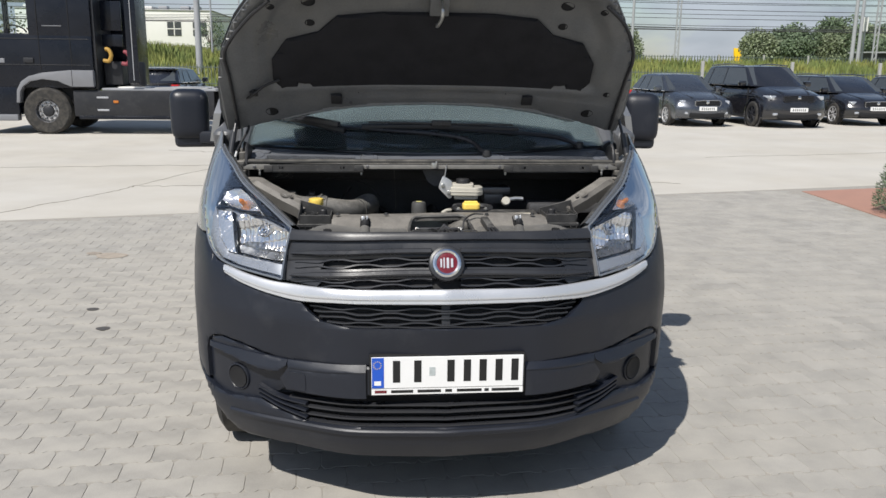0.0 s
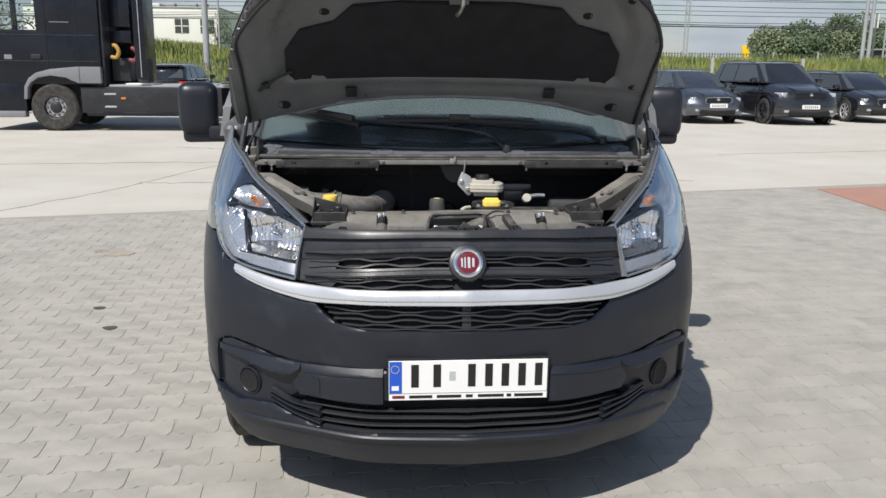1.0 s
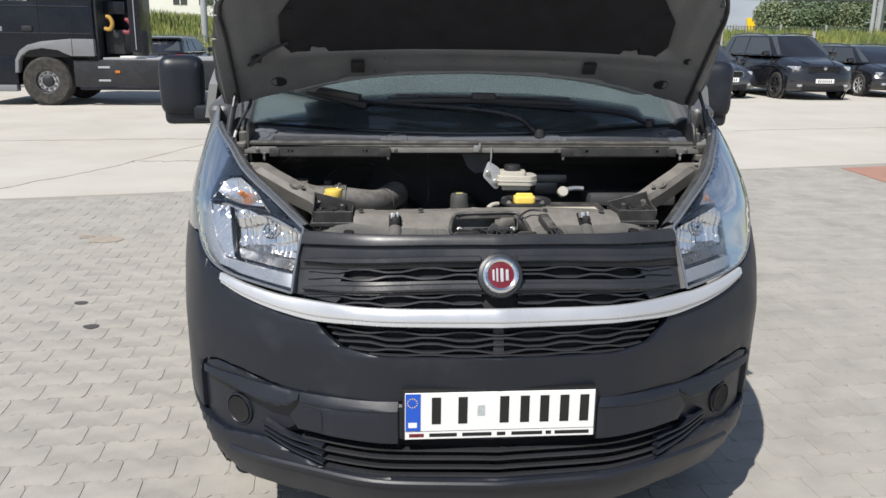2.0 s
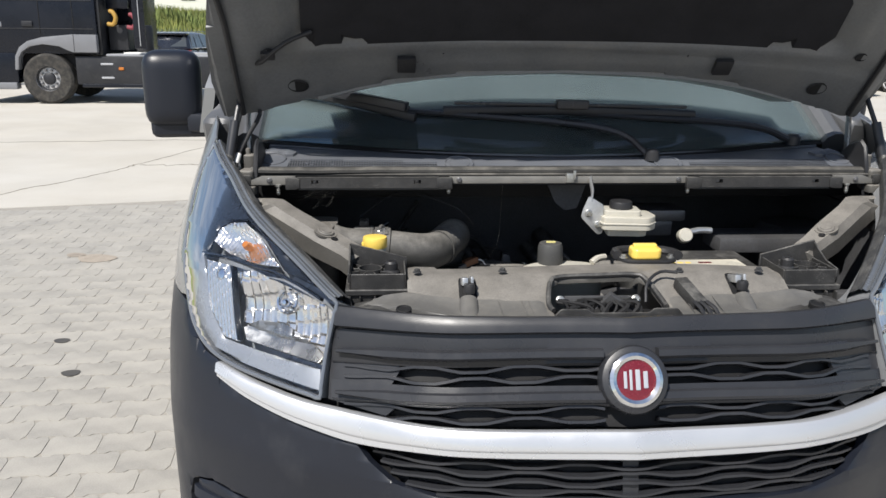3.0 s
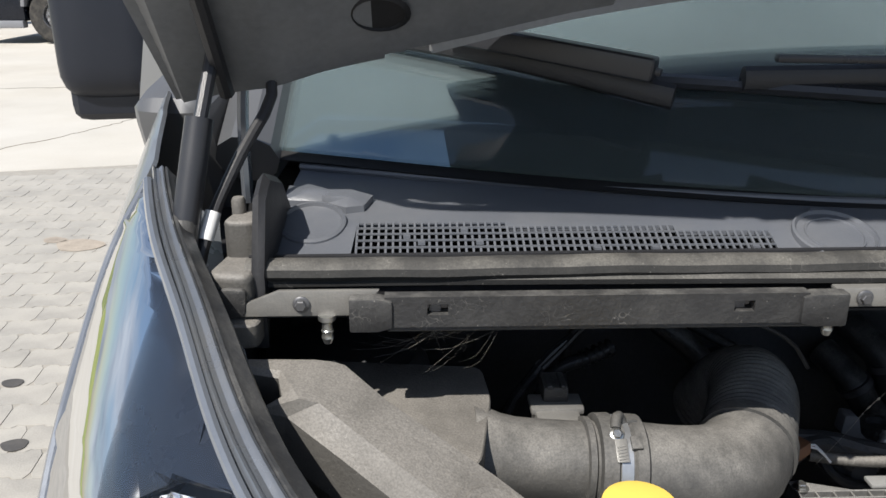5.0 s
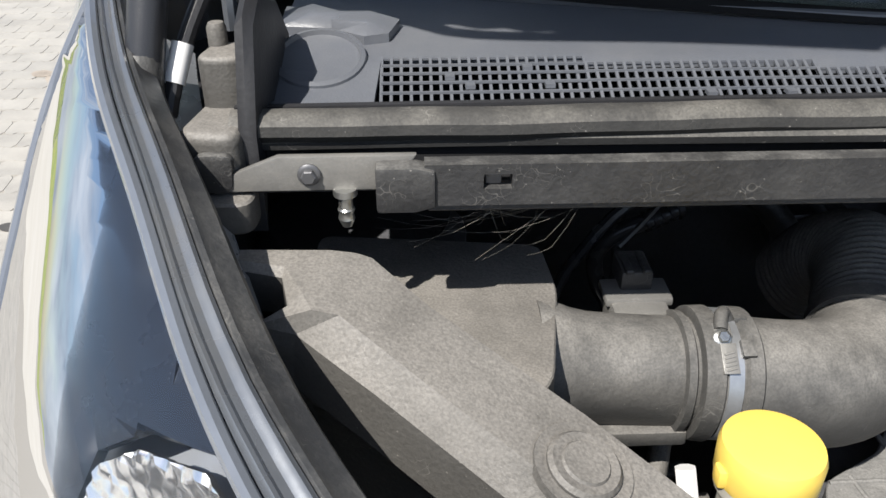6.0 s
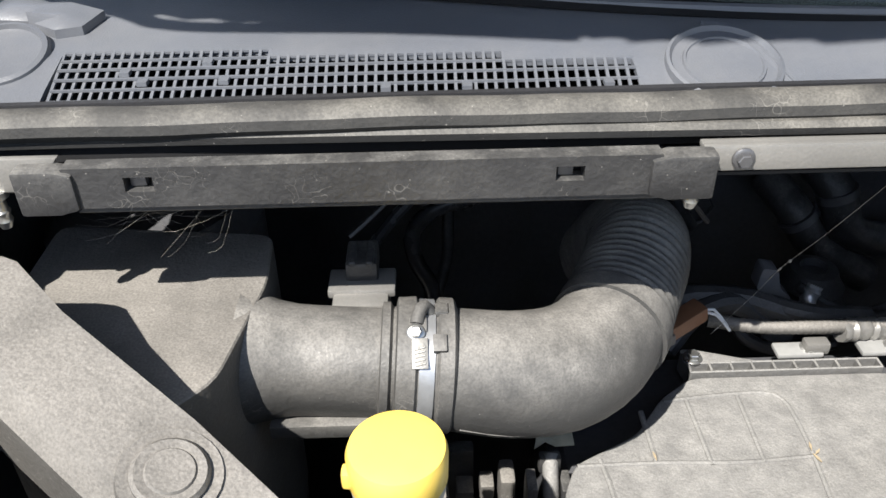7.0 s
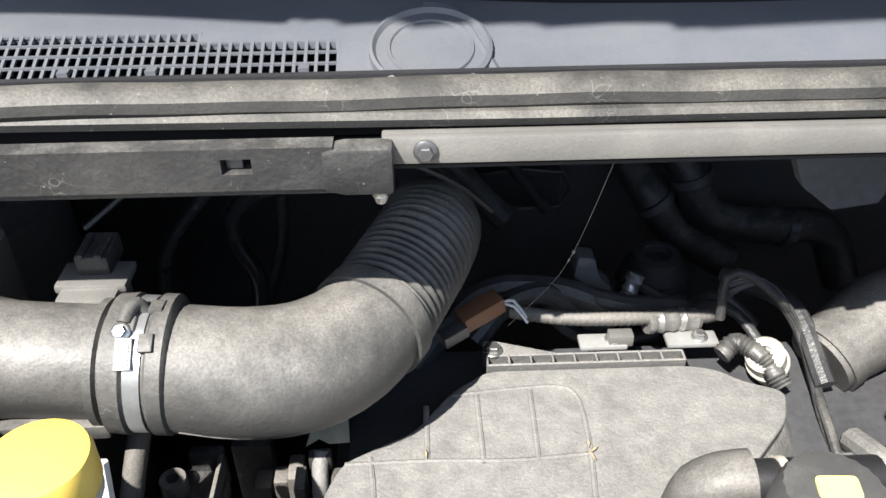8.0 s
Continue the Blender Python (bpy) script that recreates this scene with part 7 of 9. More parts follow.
for pts, r in ((((-0.25, 3.93, 0.985), (-0.20, 3.90, 0.962), (-0.181, 3.90, 0.951), (-0.132, 3.90, 0.884)), 0.0075), (((-0.30, 3.90, 1.0), (-0.252, 3.88, 0.964), (-0.214, 3.88, 0.919), (-0.185, 3.87, 0.893)), 0.017),
               (((-0.36, 3.92, 1.07), (-0.43, 3.86, 0.98), (-0.44, 3.82, 0.90), (-0.47, 3.78, 0.82)), 0.007), (((-0.03, 3.95, 0.925), (-0.005, 3.90, 0.90), (0.025, 3.89, 0.855), (0.095, 3.88, 0.814)), 0.022),
               (((0.005, 3.95, 0.965), (0.035, 3.90, 0.935), (0.055, 3.89, 0.885), (0.113, 3.89, 0.862), (0.21, 3.89, 0.853), (0.25, 3.88, 0.78)), 0.023)):
    vpart("firewall_hose", tube([Vector(p) for p in pts], r, 12, 0.02), bay_plastic)
for c, d in ((Vector((-0.002, 3.897, 0.895)), Vector((0.003, -0.001, -0.004))), (Vector((0.038, 3.898, 0.928)), Vector((0.002, -0.001, -0.005))), (Vector((0.165, 3.89, 0.857)), Vector((0.006, 0, -0.001)))):
    vpart("hose_clamp", tube([c - d, c + d], 0.0255, 16, 0.004), steel_dark)
SEAT["at"] = Vector((0, 0, 0))
vpart("brake_line", tube([Vector((-0.50, 3.55, 1.11)), Vector((-0.42, 3.60, 1.155)), Vector((-0.34, 3.60, 1.152)), Vector((-0.25, 3.60, 1.115)), Vector((-0.21, 3.62, 1.07))], 0.0022, 6, 0.02), black_rubber)
# dusty cobwebs under the rail and over the engine
rng = random.Random(11)
for i in range(26):
    a = Vector((-0.60 + rng.uniform(-0.01, 0.05), 3.452, 1.197))
    b = Vector((-0.68 + rng.uniform(0, 0.12), 3.47 + rng.uniform(0, 0.05), 1.165 + rng.uniform(-0.02, 0.02)))
    vpart("cobweb", tube([a, a.lerp(b, 0.5) + Vector((0, 0, -0.012 * rng.random())), b], 0.00004 + 0.00003 * rng.random(), 4, 0.02), web_silk)
vpart("cobweb", tube([Vector((-0.159, 3.464, 1.207)), Vector((-0.152, 3.54, 1.11)), Vector((-0.148, 3.60, 1.035)), Vector((-0.16, 3.61, 1.0)), Vector((-0.195, 3.60, 0.965))], lambda t: 0.00018 + 0.0009 * math.exp(-((t - 0.66) / 0.08) ** 2) * max(0.0, math.sin(t * 160) + 0.6 * math.sin(t * 71)), 6, 0.002), web_silk)


# ---- round the van: trucks, cars, fence, bank, building, masts, trees ----
truck_black = mat("truck_black", (0.007, 0.009, 0.015), 0.28, var=0.15, scale=1.5, bump=0.02, spec=0.35, dust=(0.020, 0.022, 0.028), dust_amount=0.3, dust_scale=1.2)
truck_grey = mat("truck_grey", (0.20, 0.205, 0.22), 0.4, var=0.1, scale=2, bump=0.03)
truck_frame = mat("truck_frame", (0.014, 0.015, 0.019), 0.5, var=0.2, scale=3, bump=0.05, dust=(0.04, 0.04, 0.04), dust_amount=0.3)
car_grey = mat("car_grey", (0.12, 0.13, 0.15), 0.28, metal=0.8, var=0.06, scale=2, bump=0.0, coat=0.7)
car_black = mat("car_black", (0.012, 0.012, 0.015), 0.2, var=0.1, scale=2, bump=0.0, coat=1.0)
car_navy = mat("car_navy", (0.012, 0.014, 0.020), 0.22, var=0.1, scale=2, bump=0.0, coat=1.0)
car_white = mat("car_white", (0.70, 0.70, 0.70), 0.3, var=0.05, bump=0.0, coat=0.5)
# grey-blue base paints in the reflected sky and the cabin seen through
car_glass = mat("car_glass", (0.055, 0.062, 0.068), 0.03, var=0.1, bump=0.0, coat=0.25)
lamp_glass = mat("lamp_glass", (0.55, 0.57, 0.60), 0.12, metal=0.5, var=0.15, scale=20, bump=0.05)
lamp_red = mat("lamp_red", (0.45, 0.02, 0.02), 0.2, var=0.1, bump=0.0)
wall_white = mat("wall_white", (0.78, 0.77, 0.74), 0.8, var=0.04, scale=0.5, bump=0.1)
fence_green = mat("fence_green", (0.09, 0.115, 0.10), 0.5, var=0.2, bump=0.05)
post_grey = mat("post_grey", (0.36, 0.36, 0.35), 0.7, var=0.15, scale=3, bump=0.1)
mast_grey = mat("mast_grey", (0.34, 0.35, 0.37), 0.5, var=0.12, scale=2, bump=0.05)
wire_dark = mat("wire_dark", (0.05, 0.05, 0.055), 0.5, var=0.1, bump=0.0)
grass_green = mat("grass_green", (0.15, 0.19, 0.055), 0.85, var=0.35, scale=1.2, bump=0.3, grain=20, dust=(0.38, 0.34, 0.09), dust_amount=0.45, dust_scale=0.55, tint=0.3)
leaf_dark = mat("leaf_dark", (0.12, 0.165, 0.095), 0.75, var=0.35, scale=0.8, bump=0.2, grain=12, tint=0.35)
leaf_olive = mat("leaf_olive", (0.19, 0.225, 0.135), 0.75, var=0.35, scale=0.8, bump=0.2, grain=12, tint=0.35)
bark = mat("bark", (0.12, 0.10, 0.08), 0.9, var=0.3, scale=8, bump=0.4)
tail_yellow = mat("tail_yellow", (0.85, 0.52, 0.01), 0.35, var=0.05, bump=0.0)
red_paver = mat("red_paver", (0.36, 0.20, 0.15), 0.85, var=0.12, scale=4, bump=0.3, grain=120, tint=0.08)
crack_dirt = mat("crack_dirt", (0.20, 0.18, 0.145), 0.95, var=0.3, scale=10, bump=0.3)


def wheel_parts(owner, x, y, r, w, rim, side, hubs=10, rim_share=0.64):
    """A wheel as a part of owner at x along, y across, its face towards side."""
    m = Matrix.Translation((x, y, r)) @ pose(0, 0, 0, -90 * side, 0, 0)
    tyre = part("wheel", lathe([(r * rim_share, -w * 0.5), (r * 0.9, -w * 0.52), (r * 0.985, -w * 0.42), (r, -w * 0.2), (r, w * 0.2), (r * 0.985, w * 0.42), (r * 0.9, w * 0.52), (r * rim_share, w * 0.5)], 36, m=m, cap=False), tyre_rubber, owner)
    part("rim", lathe([(0, w * 0.30), (r * 0.16, w * 0.32), (r * 0.2, w * 0.22), (r * 0.5, w * 0.20), (r * (rim_share - 0.03), w * 0.44), (r * rim_share, w * 0.5), (r * rim_share, -w * 0.4)], 32, m=m, cap=False), rim[0], tyre)
    for i in range(hubs):
        turn = m @ pose(0, 0, 0, 0, 0, 360 * i / hubs)
        if len(rim) > 1:
            part("spoke", box(r * 0.1, r * rim_share * 0.96, -r * 0.05, r * 0.05, w * 0.22, w * 0.44, r * 0.012, 1, None, turn), rim[-1], tyre)
        else:
            part("wheel_nut", lathe([(r * 0.05, w * 0.2), (r * 0.05, w * 0.40), (0, w * 0.42)], 8, None, turn @ Matrix.Translation((r * 0.34, 0, 0))), steel_dark, tyre)
    if len(rim) > 1:
        part("rim_ring", lathe([(r * (rim_share - 0.07), w * 0.40), (r * (rim_share - 0.05), w * 0.50), (r * rim_share, w * 0.52), (r * rim_share, w * 0.40)], 32, None, m, cap=False), rim[-1], tyre)
    else:
        part("hub", lathe([(r * 0.24, w * 0.18), (r * 0.23, w * 0.36), (r * 0.15, w * 0.42), (0, w * 0.43)], 24, None, m), truck_frame, tyre)
        part("nut_ring", lathe([(r * 0.42, w * 0.205), (r * 0.42, w * 0.24), (r * 0.25, w * 0.26), (r * 0.25, w * 0.20)], 32, None, m, cap=False), wheel_alloy, tyre)
    return tyre


# tractor unit: its own x runs forward (towards -x of the yard)
truck = thing("truck", "black tractor unit with grey arches parked on the concrete", "truck", at=(0, 0, 0))


def tpart(name, bm, material, label="", parent=None):
    return part(name, bm, material, parent or truck, label)


TY = 19.45
coil_yellow = mat("coil_yellow", (0.42, 0.25, 0.05), 0.6, var=0.15, bump=0.05)
coil_red = mat("coil_red", (0.24, 0.045, 0.06), 0.6, var=0.15, bump=0.05)
bm = box(-9.15, -6.36, TY + 0.06, TY + 2.45, 1.02, 2.20, 0.05, 2)
box(-9.15, -6.36, TY + 0.06, TY + 2.45, 3.0, 3.85, 0.08, 3, bm)
box(-7.70, -6.36, TY + 0.06, TY + 2.45, 2.15, 3.05, 0.02, 2, bm)
for y in (TY + 0.06, TY + 2.35):
    box(-9.15, -9.03, y, y + 0.10, 2.15, 3.05, 0.02, 2, bm)
cab = tpart("cab", bm, truck_black, "tall black cab")
tpart("cab_lower", box(-9.2, -8.02, TY + 0.04, TY + 2.45, 0.42, 1.05, 0.06, 2), truck_black)
tpart("cab_step", box(-9.0, -8.05, TY - 0.02, TY + 0.20, 0.30, 0.44, 0.03, 2), truck_grey, "grey step", cab)
tpart("roof_fairing", box(-8.6, -6.3, TY + 0.2, TY + 2.3, 3.80, 4.0, 0.08, 2), truck_black)
tpart("side_window", prism(rounded([(-9.05, 2.20), (-7.70, 2.32), (-7.70, 3.0), (-8.85, 3.0)], 0.06), -TY - 0.085, -TY - 0.075, 0.0, m=pose(0, 0, 0, 90)), clear("cab_glass", (0.85, 0.9, 0.9), 0.01, 1.4), "side window", cab)
tpart("cab_seat", box(-7.85, -7.70, TY + 1.6, TY + 2.1, 2.15, 2.75, 0.05, 2), truck_frame, parent=cab)
tpart("cab_wheel", tube([Vector((-8.12 + 0.20 * math.cos(a), TY + 0.55, 2.28 + 0.10 * math.sin(a) - 0.05 * math.cos(a))) for a in [i * math.pi / 10 for i in range(11)]], 0.018, 6, 0.05), truck_frame, parent=cab)
for z, x0, x1 in ((2.08, -9.1, -6.42), (1.52, -9.1, -6.42), (2.36, -7.4, -6.98)):
    tpart("panel_line", box(x0, x1, TY + 0.052, TY + 0.07, z, z + 0.018, 0.003, 1), truck_grey if z > 2.2 else truck_frame, parent=cab)
tpart("door_handle", box(-7.85, -7.63, TY + 0.03, TY + 0.07, 1.57, 1.68, 0.02, 2), truck_frame, parent=cab)
tpart("door_badge", box(-8.42, -8.25, TY + 0.048, TY + 0.07, 1.56, 1.66, 0.01, 1), truck_grey, parent=cab)
tpart("door_seam", box(-7.50, -7.49, TY + 0.05, TY + 0.07, 1.4, 3.2), deep_black, parent=cab)
tpart("door_seam", box(-6.83, -6.82, TY + 0.05, TY + 0.07, 1.5, 3.4), deep_black, parent=cab)
# grey wheel arch
bm = bmesh.new()
arch = [(-8.05, 0.70), (-8.02, 0.98), (-7.92, 1.16), (-7.75, 1.28), (-7.45, 1.36), (-6.85, 1.42), (-6.36, 1.42), (-6.36, 1.06), (-6.85, 1.06), (-7.0, 1.12), (-7.12, 1.18), (-7.45, 1.22), (-7.72, 1.17), (-7.88, 1.06), (-7.95, 0.95), (-7.98, 0.70)]
prism(arch, -TY - 0.20, -TY + 0.03, 0.012, bm=bm, m=pose(0, 0, 0, 90))
tpart("wheel_arch", bm, truck_grey, "grey wheel arch")
tpart("arch_seam", box(-6.82, -6.812, TY - 0.035, TY + 0.03, 1.07, 1.42), deep_black)
# near-black box fills the arch, with its shade as colour
tpart("wheel_well_shade", box(-8.0, -6.9, TY + 0.25, TY + 2.2, 0.45, 1.25, 0.02), deep_black)
wheel_parts(truck, -7.42, TY + 0.17, 0.52, 0.32, (steel_dark,), -1, 10, 0.50)
# back of the cab: side wings, stack, coils
wing = tpart("side_wing", box(-5.62, -5.38, TY + 0.06, TY + 0.10, 1.14, 3.7, 0.015, 2), truck_black, "black side wing")
tpart("wing_edge", box(-5.50, -5.485, TY + 0.045, TY + 0.065, 1.2, 3.7), mast_grey, parent=wing)
tpart("cab_back", box(-6.36, -6.30, TY + 0.12, TY + 2.4, 1.0, 3.7, 0.01), truck_frame)
tpart("back_cabinet", box(-6.30, -5.75, TY + 1.3, TY + 2.40, 1.05, 3.7, 0.03), truck_black)
for z0, z1 in ((2.30, 2.95), (1.95, 2.22)):
    tpart("back_panel", box(-6.28, -5.82, TY + 0.50, TY + 0.56, z0, z1, 0.02, 2), truck_black)
tpart("air_tank", lathe([(0, 0), (0.16, 0.02), (0.18, 0.08), (0.18, 0.5), (0.16, 0.56), (0, 0.58)], 24, m=Matrix.Translation((-5.55, TY + 0.6, 1.05))), truck_frame)
tpart("back_box", box(-6.25, -5.85, TY + 0.45, TY + 0.9, 1.10, 1.62, 0.03), truck_frame)
for x, z, c in ((-6.10, 1.76, coil_yellow), (-5.70, 1.70, coil_red)):
    tpart("air_coil", tube([Vector((x - 0.10, TY + 0.3, z - 0.12)), Vector((x + 0.02, TY + 0.28, z - 0.13)), Vector((x + 0.08, TY + 0.27, z)), Vector((x + 0.02, TY + 0.28, z + 0.12)), Vector((x - 0.04, TY + 0.3, z + 0.13))], 0.045, 10, 0.04), c, "coloured air coil")
# chassis and deck
tpart("side_skirt", box(-6.85, -3.75, TY + 0.05, TY + 0.14, 0.40, 0.98, 0.03, 2), truck_frame, "dark side skirt")
tpart("skirt_rail", box(-6.75, -3.75, TY + 0.03, TY + 0.07, 0.34, 0.42, 0.015, 1), truck_black)
for z in (0.80, 0.52):
    tpart("skirt_slot", box(-6.34, -6.08, TY + 0.035, TY + 0.06, z, z + 0.045, 0.01, 1), mast_grey)
tpart("marker_light", box(-5.98, -5.87, TY + 0.03, TY + 0.06, 0.70, 0.76, 0.01, 1), amber)
tpart("chassis", box(-6.3, -2.2, TY + 0.75, TY + 1.7, 0.55, 0.98, 0.02), truck_frame)
tpart("deck", box(-6.25, -3.2, TY + 0.15, TY + 2.3, 0.98, 1.03, 0.01), mast_grey)
tpart("deck_plate", box(-5.9, -5.3, TY + 0.2, TY + 0.9, 1.03, 1.06, 0.01), wall_white)
tpart("deck_plate", box(-5.1, -3.9, TY + 0.2, TY + 0.7, 1.03, 1.05, 0.01), post_grey)
tpart("coupling", lathe([(0.55, 0), (0.56, 0.08), (0.5, 0.12), (0, 0.12)], 28, m=Matrix.Translation((-3.3, TY + 1.2, 1.06)) @ pose(0, 0, 0, 0, 6)), truck_frame, "dark coupling plate")
wheel_parts(truck, -3.15, TY + 0.22, 0.52, 0.32, (steel_dark,), -1, 10, 0.56)
tpart("rear_guard", box(-3.75, -2.5, TY + 0.05, TY + 0.6, 1.06, 1.09, 0.012), truck_frame)
tpart("far_tyre", lathe([(0.3, -0.16), (0.50, -0.15), (0.52, 0), (0.50, 0.15), (0.3, 0.16)], 28, m=Matrix.Translation((-7.42, TY + 2.2, 0.52)) @ pose(0, 0, 0, 90)), tyre_rubber)


# cars: own x forward, y to their left, standing on z = 0
def car(name, label, paint, at, yaw, L, W, H, style, wheel_r=0.33, rim=None, rear=False):
    c = thing(name, label, "car", group="cars parked in the yard")
    hood_h = {"suv": 1.08, "hatch": 0.92, "wagon": 0.90}[style]
    belt = {"suv": 1.12, "hatch": 0.95, "wagon": 0.93}[style]
    f, b = L / 2, -L / 2
    low = [(b + 0.05, 0.25), (f - 0.20, 0.22), (f - 0.02, 0.34), (f, 0.55), (f - 0.06, hood_h - 0.30), (f - 0.16, hood_h - 0.17), (f - 0.42, hood_h - 0.07), (f - 1.05, hood_h + 0.06), (b + 0.12, belt + 0.06), (b, belt - 0.25), (b + 0.02, 0.45)]
    body = bmesh.new()
    k = 15
    rows = []
    low = [(b + 0.05, 0.25)] + curve2([(f - 0.20, 0.22), (f - 0.03, 0.32), (f, 0.52), (f - 0.05, hood_h - 0.30), (f - 0.15, hood_h - 0.17), (f - 0.42, hood_h - 0.07), (f - 1.05, hood_h + 0.06)], 0.09) + curve2([(f - 1.15, hood_h + 0.07), (0, belt + 0.03), (b + 0.25, belt + 0.06), (b + 0.06, belt - 0.06), (b, belt - 0.28), (b + 0.03, 0.42)], 0.16)
    for i in range(k):
        y = math.sin((i / (k - 1) - 0.5) * math.pi)
        drop = 1 - math.sqrt(max(0.0, 1 - abs(y) ** 7))
        rows.append([body.verts.new((x * (1 - (0.11 if x > 0 else 0.05) * abs(y) ** 2.8 * (abs(x) / f) ** 3), y * W / 2 * (1 - 0.045 * max(0, z - 0.62) / 0.4 - (0.05 if z < 0.3 else 0)),
                                     z if z < 0.45 else z - (z - 0.45) * (0.04 * abs(y) ** 3 + 0.28 * drop))) for x, z in low])
    n = len(low)
    for p, q in zip(rows, rows[1:]):
        for j in range(n):
            body.faces.new((p[j], p[(j + 1) % n], q[(j + 1) % n], q[j]))
    body.faces.new(rows[0])
    body.faces.new(rows[-1][::-1])
    part("body", body, paint, c, angle=50)
    scr = f - (1.05 if style != "suv" else 1.15)          # foot of the windscreen
    back = b + (0.12 if style != "hatch" else 0.10)
    top0, top1 = scr - 0.85, back + (0.55 if style == "hatch" else 0.45)
    wb, wt = W / 2 - 0.07, W / 2 - 0.24
    base, roof_z = belt + 0.02, H - 0.03
    house = bmesh.new()
    arch = smooth([(top1, roof_z), (top1 + 0.35, roof_z + 0.025), ((top0 + top1) / 2, H), (top0 - 0.35, roof_z + 0.02), (top0, roof_z)])
    pts = [(scr + 0.05, 0.0, base), (back - 0.03, 0.0, base)]
    for s in (-1, 1):
        pts += [(scr, s * wb * 0.93, base), (scr + 0.04, s * wb * 0.5, base), (scr - 0.16, s * wb, base), (back, s * wb * 0.92, base), (back + 0.12, s * wb, base)]
        for q in range(9):
            x = top1 + (top0 - top1) * q / 8
            for side, fall in ((1.0, 0.045), (0.93, 0.018), (0.75, 0.006), (0.4, 0.0)):
                pts.append((x + (0.03 if q == 8 else -0.03 if q == 0 else 0) * (1 - side), s * wt * side, arch(x) - fall))
    for q in pts:
        house.verts.new(q)
    bmesh.ops.convex_hull(house, input=house.verts)
    soften(house, [e for e in house.edges if e.calc_face_angle(0) > 0.45], 0.03, 3)
    part("roof", house, paint, c, angle=40)

    def pane(name, corners, out=0.006, label_=""):
        pts = [Vector(p) for p in corners]
        nrm = (pts[1] - pts[0]).cross(pts[2] - pts[0]).normalized()
        mid = sum(pts, Vector()) / len(pts)
        if nrm.dot(mid - Vector((0, 0, 0.8))) < 0:
            nrm = -nrm
        bm = bmesh.new()
        lo = [bm.verts.new(p + nrm * -0.01) for p in pts]
        hi = [bm.verts.new(p + nrm * out) for p in pts]
        bm.faces.new(hi)
        bm.faces.new(lo[::-1])
        for i in range(len(pts)):
            j = (i + 1) % len(pts)
            bm.faces.new((lo[i], lo[j], hi[j], hi[i]))
        part(name, bm, car_glass, c)

    def house_point(x_low, x_top, t, s):
        """A point on the side of the roof: along between low and top, t up."""
        return (x_low + (x_top - x_low) * t, s * (wb + (wt - wb) * t + 0.004), base + (roof_z - base) * t)

    pane("windscreen", [(scr - 0.06, wb - 0.08, base + 0.04), (scr - 0.06, -wb + 0.08, base + 0.04), (top0 + 0.04, -wt + 0.07, roof_z - 0.03), (top0 + 0.04, wt - 0.07, roof_z - 0.03)])
    pane("rear_window", [(back + 0.06, wb - 0.10, base + 0.06), (back + 0.06, -wb + 0.10, base + 0.06), (top1 - 0.05, -wt + 0.08, roof_z - 0.05), (top1 - 0.05, wt - 0.08, roof_z - 0.05)])
    mid = (scr + back) / 2 - 0.05
    for s in (-1, 1):
        pane("front_side_window", [house_point(scr - 0.22, top0 - 0.02, 0.06, s), house_point(mid + 0.04, mid + 0.04, 0.06, s), house_point(mid + 0.04, mid + 0.04, 0.90, s), house_point(scr - 0.22, top0 - 0.02, 0.90, s)])
        pane("rear_side_window", [house_point(mid - 0.04, mid - 0.04, 0.06, s), house_point(back + 0.75, top1 + 0.42, 0.06, s), house_point(back + 0.75, top1 + 0.42, 0.90, s), house_point(mid - 0.04, mid - 0.04, 0.90, s)])
        pane("quarter_window", [house_point(back + 0.67, top1 + 0.34, 0.08, s), house_point(back + 0.28, top1 + 0.08, 0.12, s), house_point(back + 0.28, top1 + 0.08, 0.86, s), house_point(back + 0.67, top1 + 0.34, 0.88, s)])
        part("door_mirror", box(scr - 0.42, scr - 0.24, s * (W / 2 - 0.02), s * (W / 2 + 0.17), belt + 0.02, belt + 0.17, 0.04, 2), paint, c)
        part("headlight", box(-0.19, 0.16, -0.19, 0.19, -0.055, 0.06, 0.045, 3, None, Matrix.Translation((f - 0.36, s * (W / 2 - 0.285), hood_h - 0.235)) @ pose(0, 0, 0, 0, 0, -14 * s)), lamp_glass, c, "clear headlight")
        part("fog_lamp", box(f - 0.24, f - 0.075, s * (W / 2 - 0.36), s * (W / 2 - 0.22), 0.36, 0.43, 0.02, 2), lamp_glass, c)
        part("tail_light", box(b - 0.004, b + 0.22, s * (W / 2 - 0.28), s * (W / 2 - 0.035), belt - 0.22, belt - 0.02, 0.03, 2), lamp_red, c, "red tail light")
        for x in (f - 0.88, b + 0.80):
            # flat near-black disc on the solid body paints the shaded arch round the wheel
            part("wheel_well_shade", lathe([(wheel_r + 0.060, -0.01), (wheel_r + 0.060, 0.006), (0, 0.006)], 30, m=Matrix.Translation((x, s * (W / 2 - 0.035), wheel_r + 0.01)) @ pose(0, 0, 0, -90 * s)), deep_black, c)
            if style == "suv":
                part("arch_flare", lathe([(wheel_r + 0.060, 0.0), (wheel_r + 0.115, -0.01), (wheel_r + 0.105, 0.022), (wheel_r + 0.070, 0.026)], 36, cap=False, m=Matrix.Translation((x, s * (W / 2 - 0.02), wheel_r + 0.01)) @ pose(0, 0, 0, -90 * s)), paint, c)
            wheel_parts(c, x, s * (W / 2 - 0.085), wheel_r, 0.21, rim or (truck_frame, wheel_alloy), s, 7, 0.70)
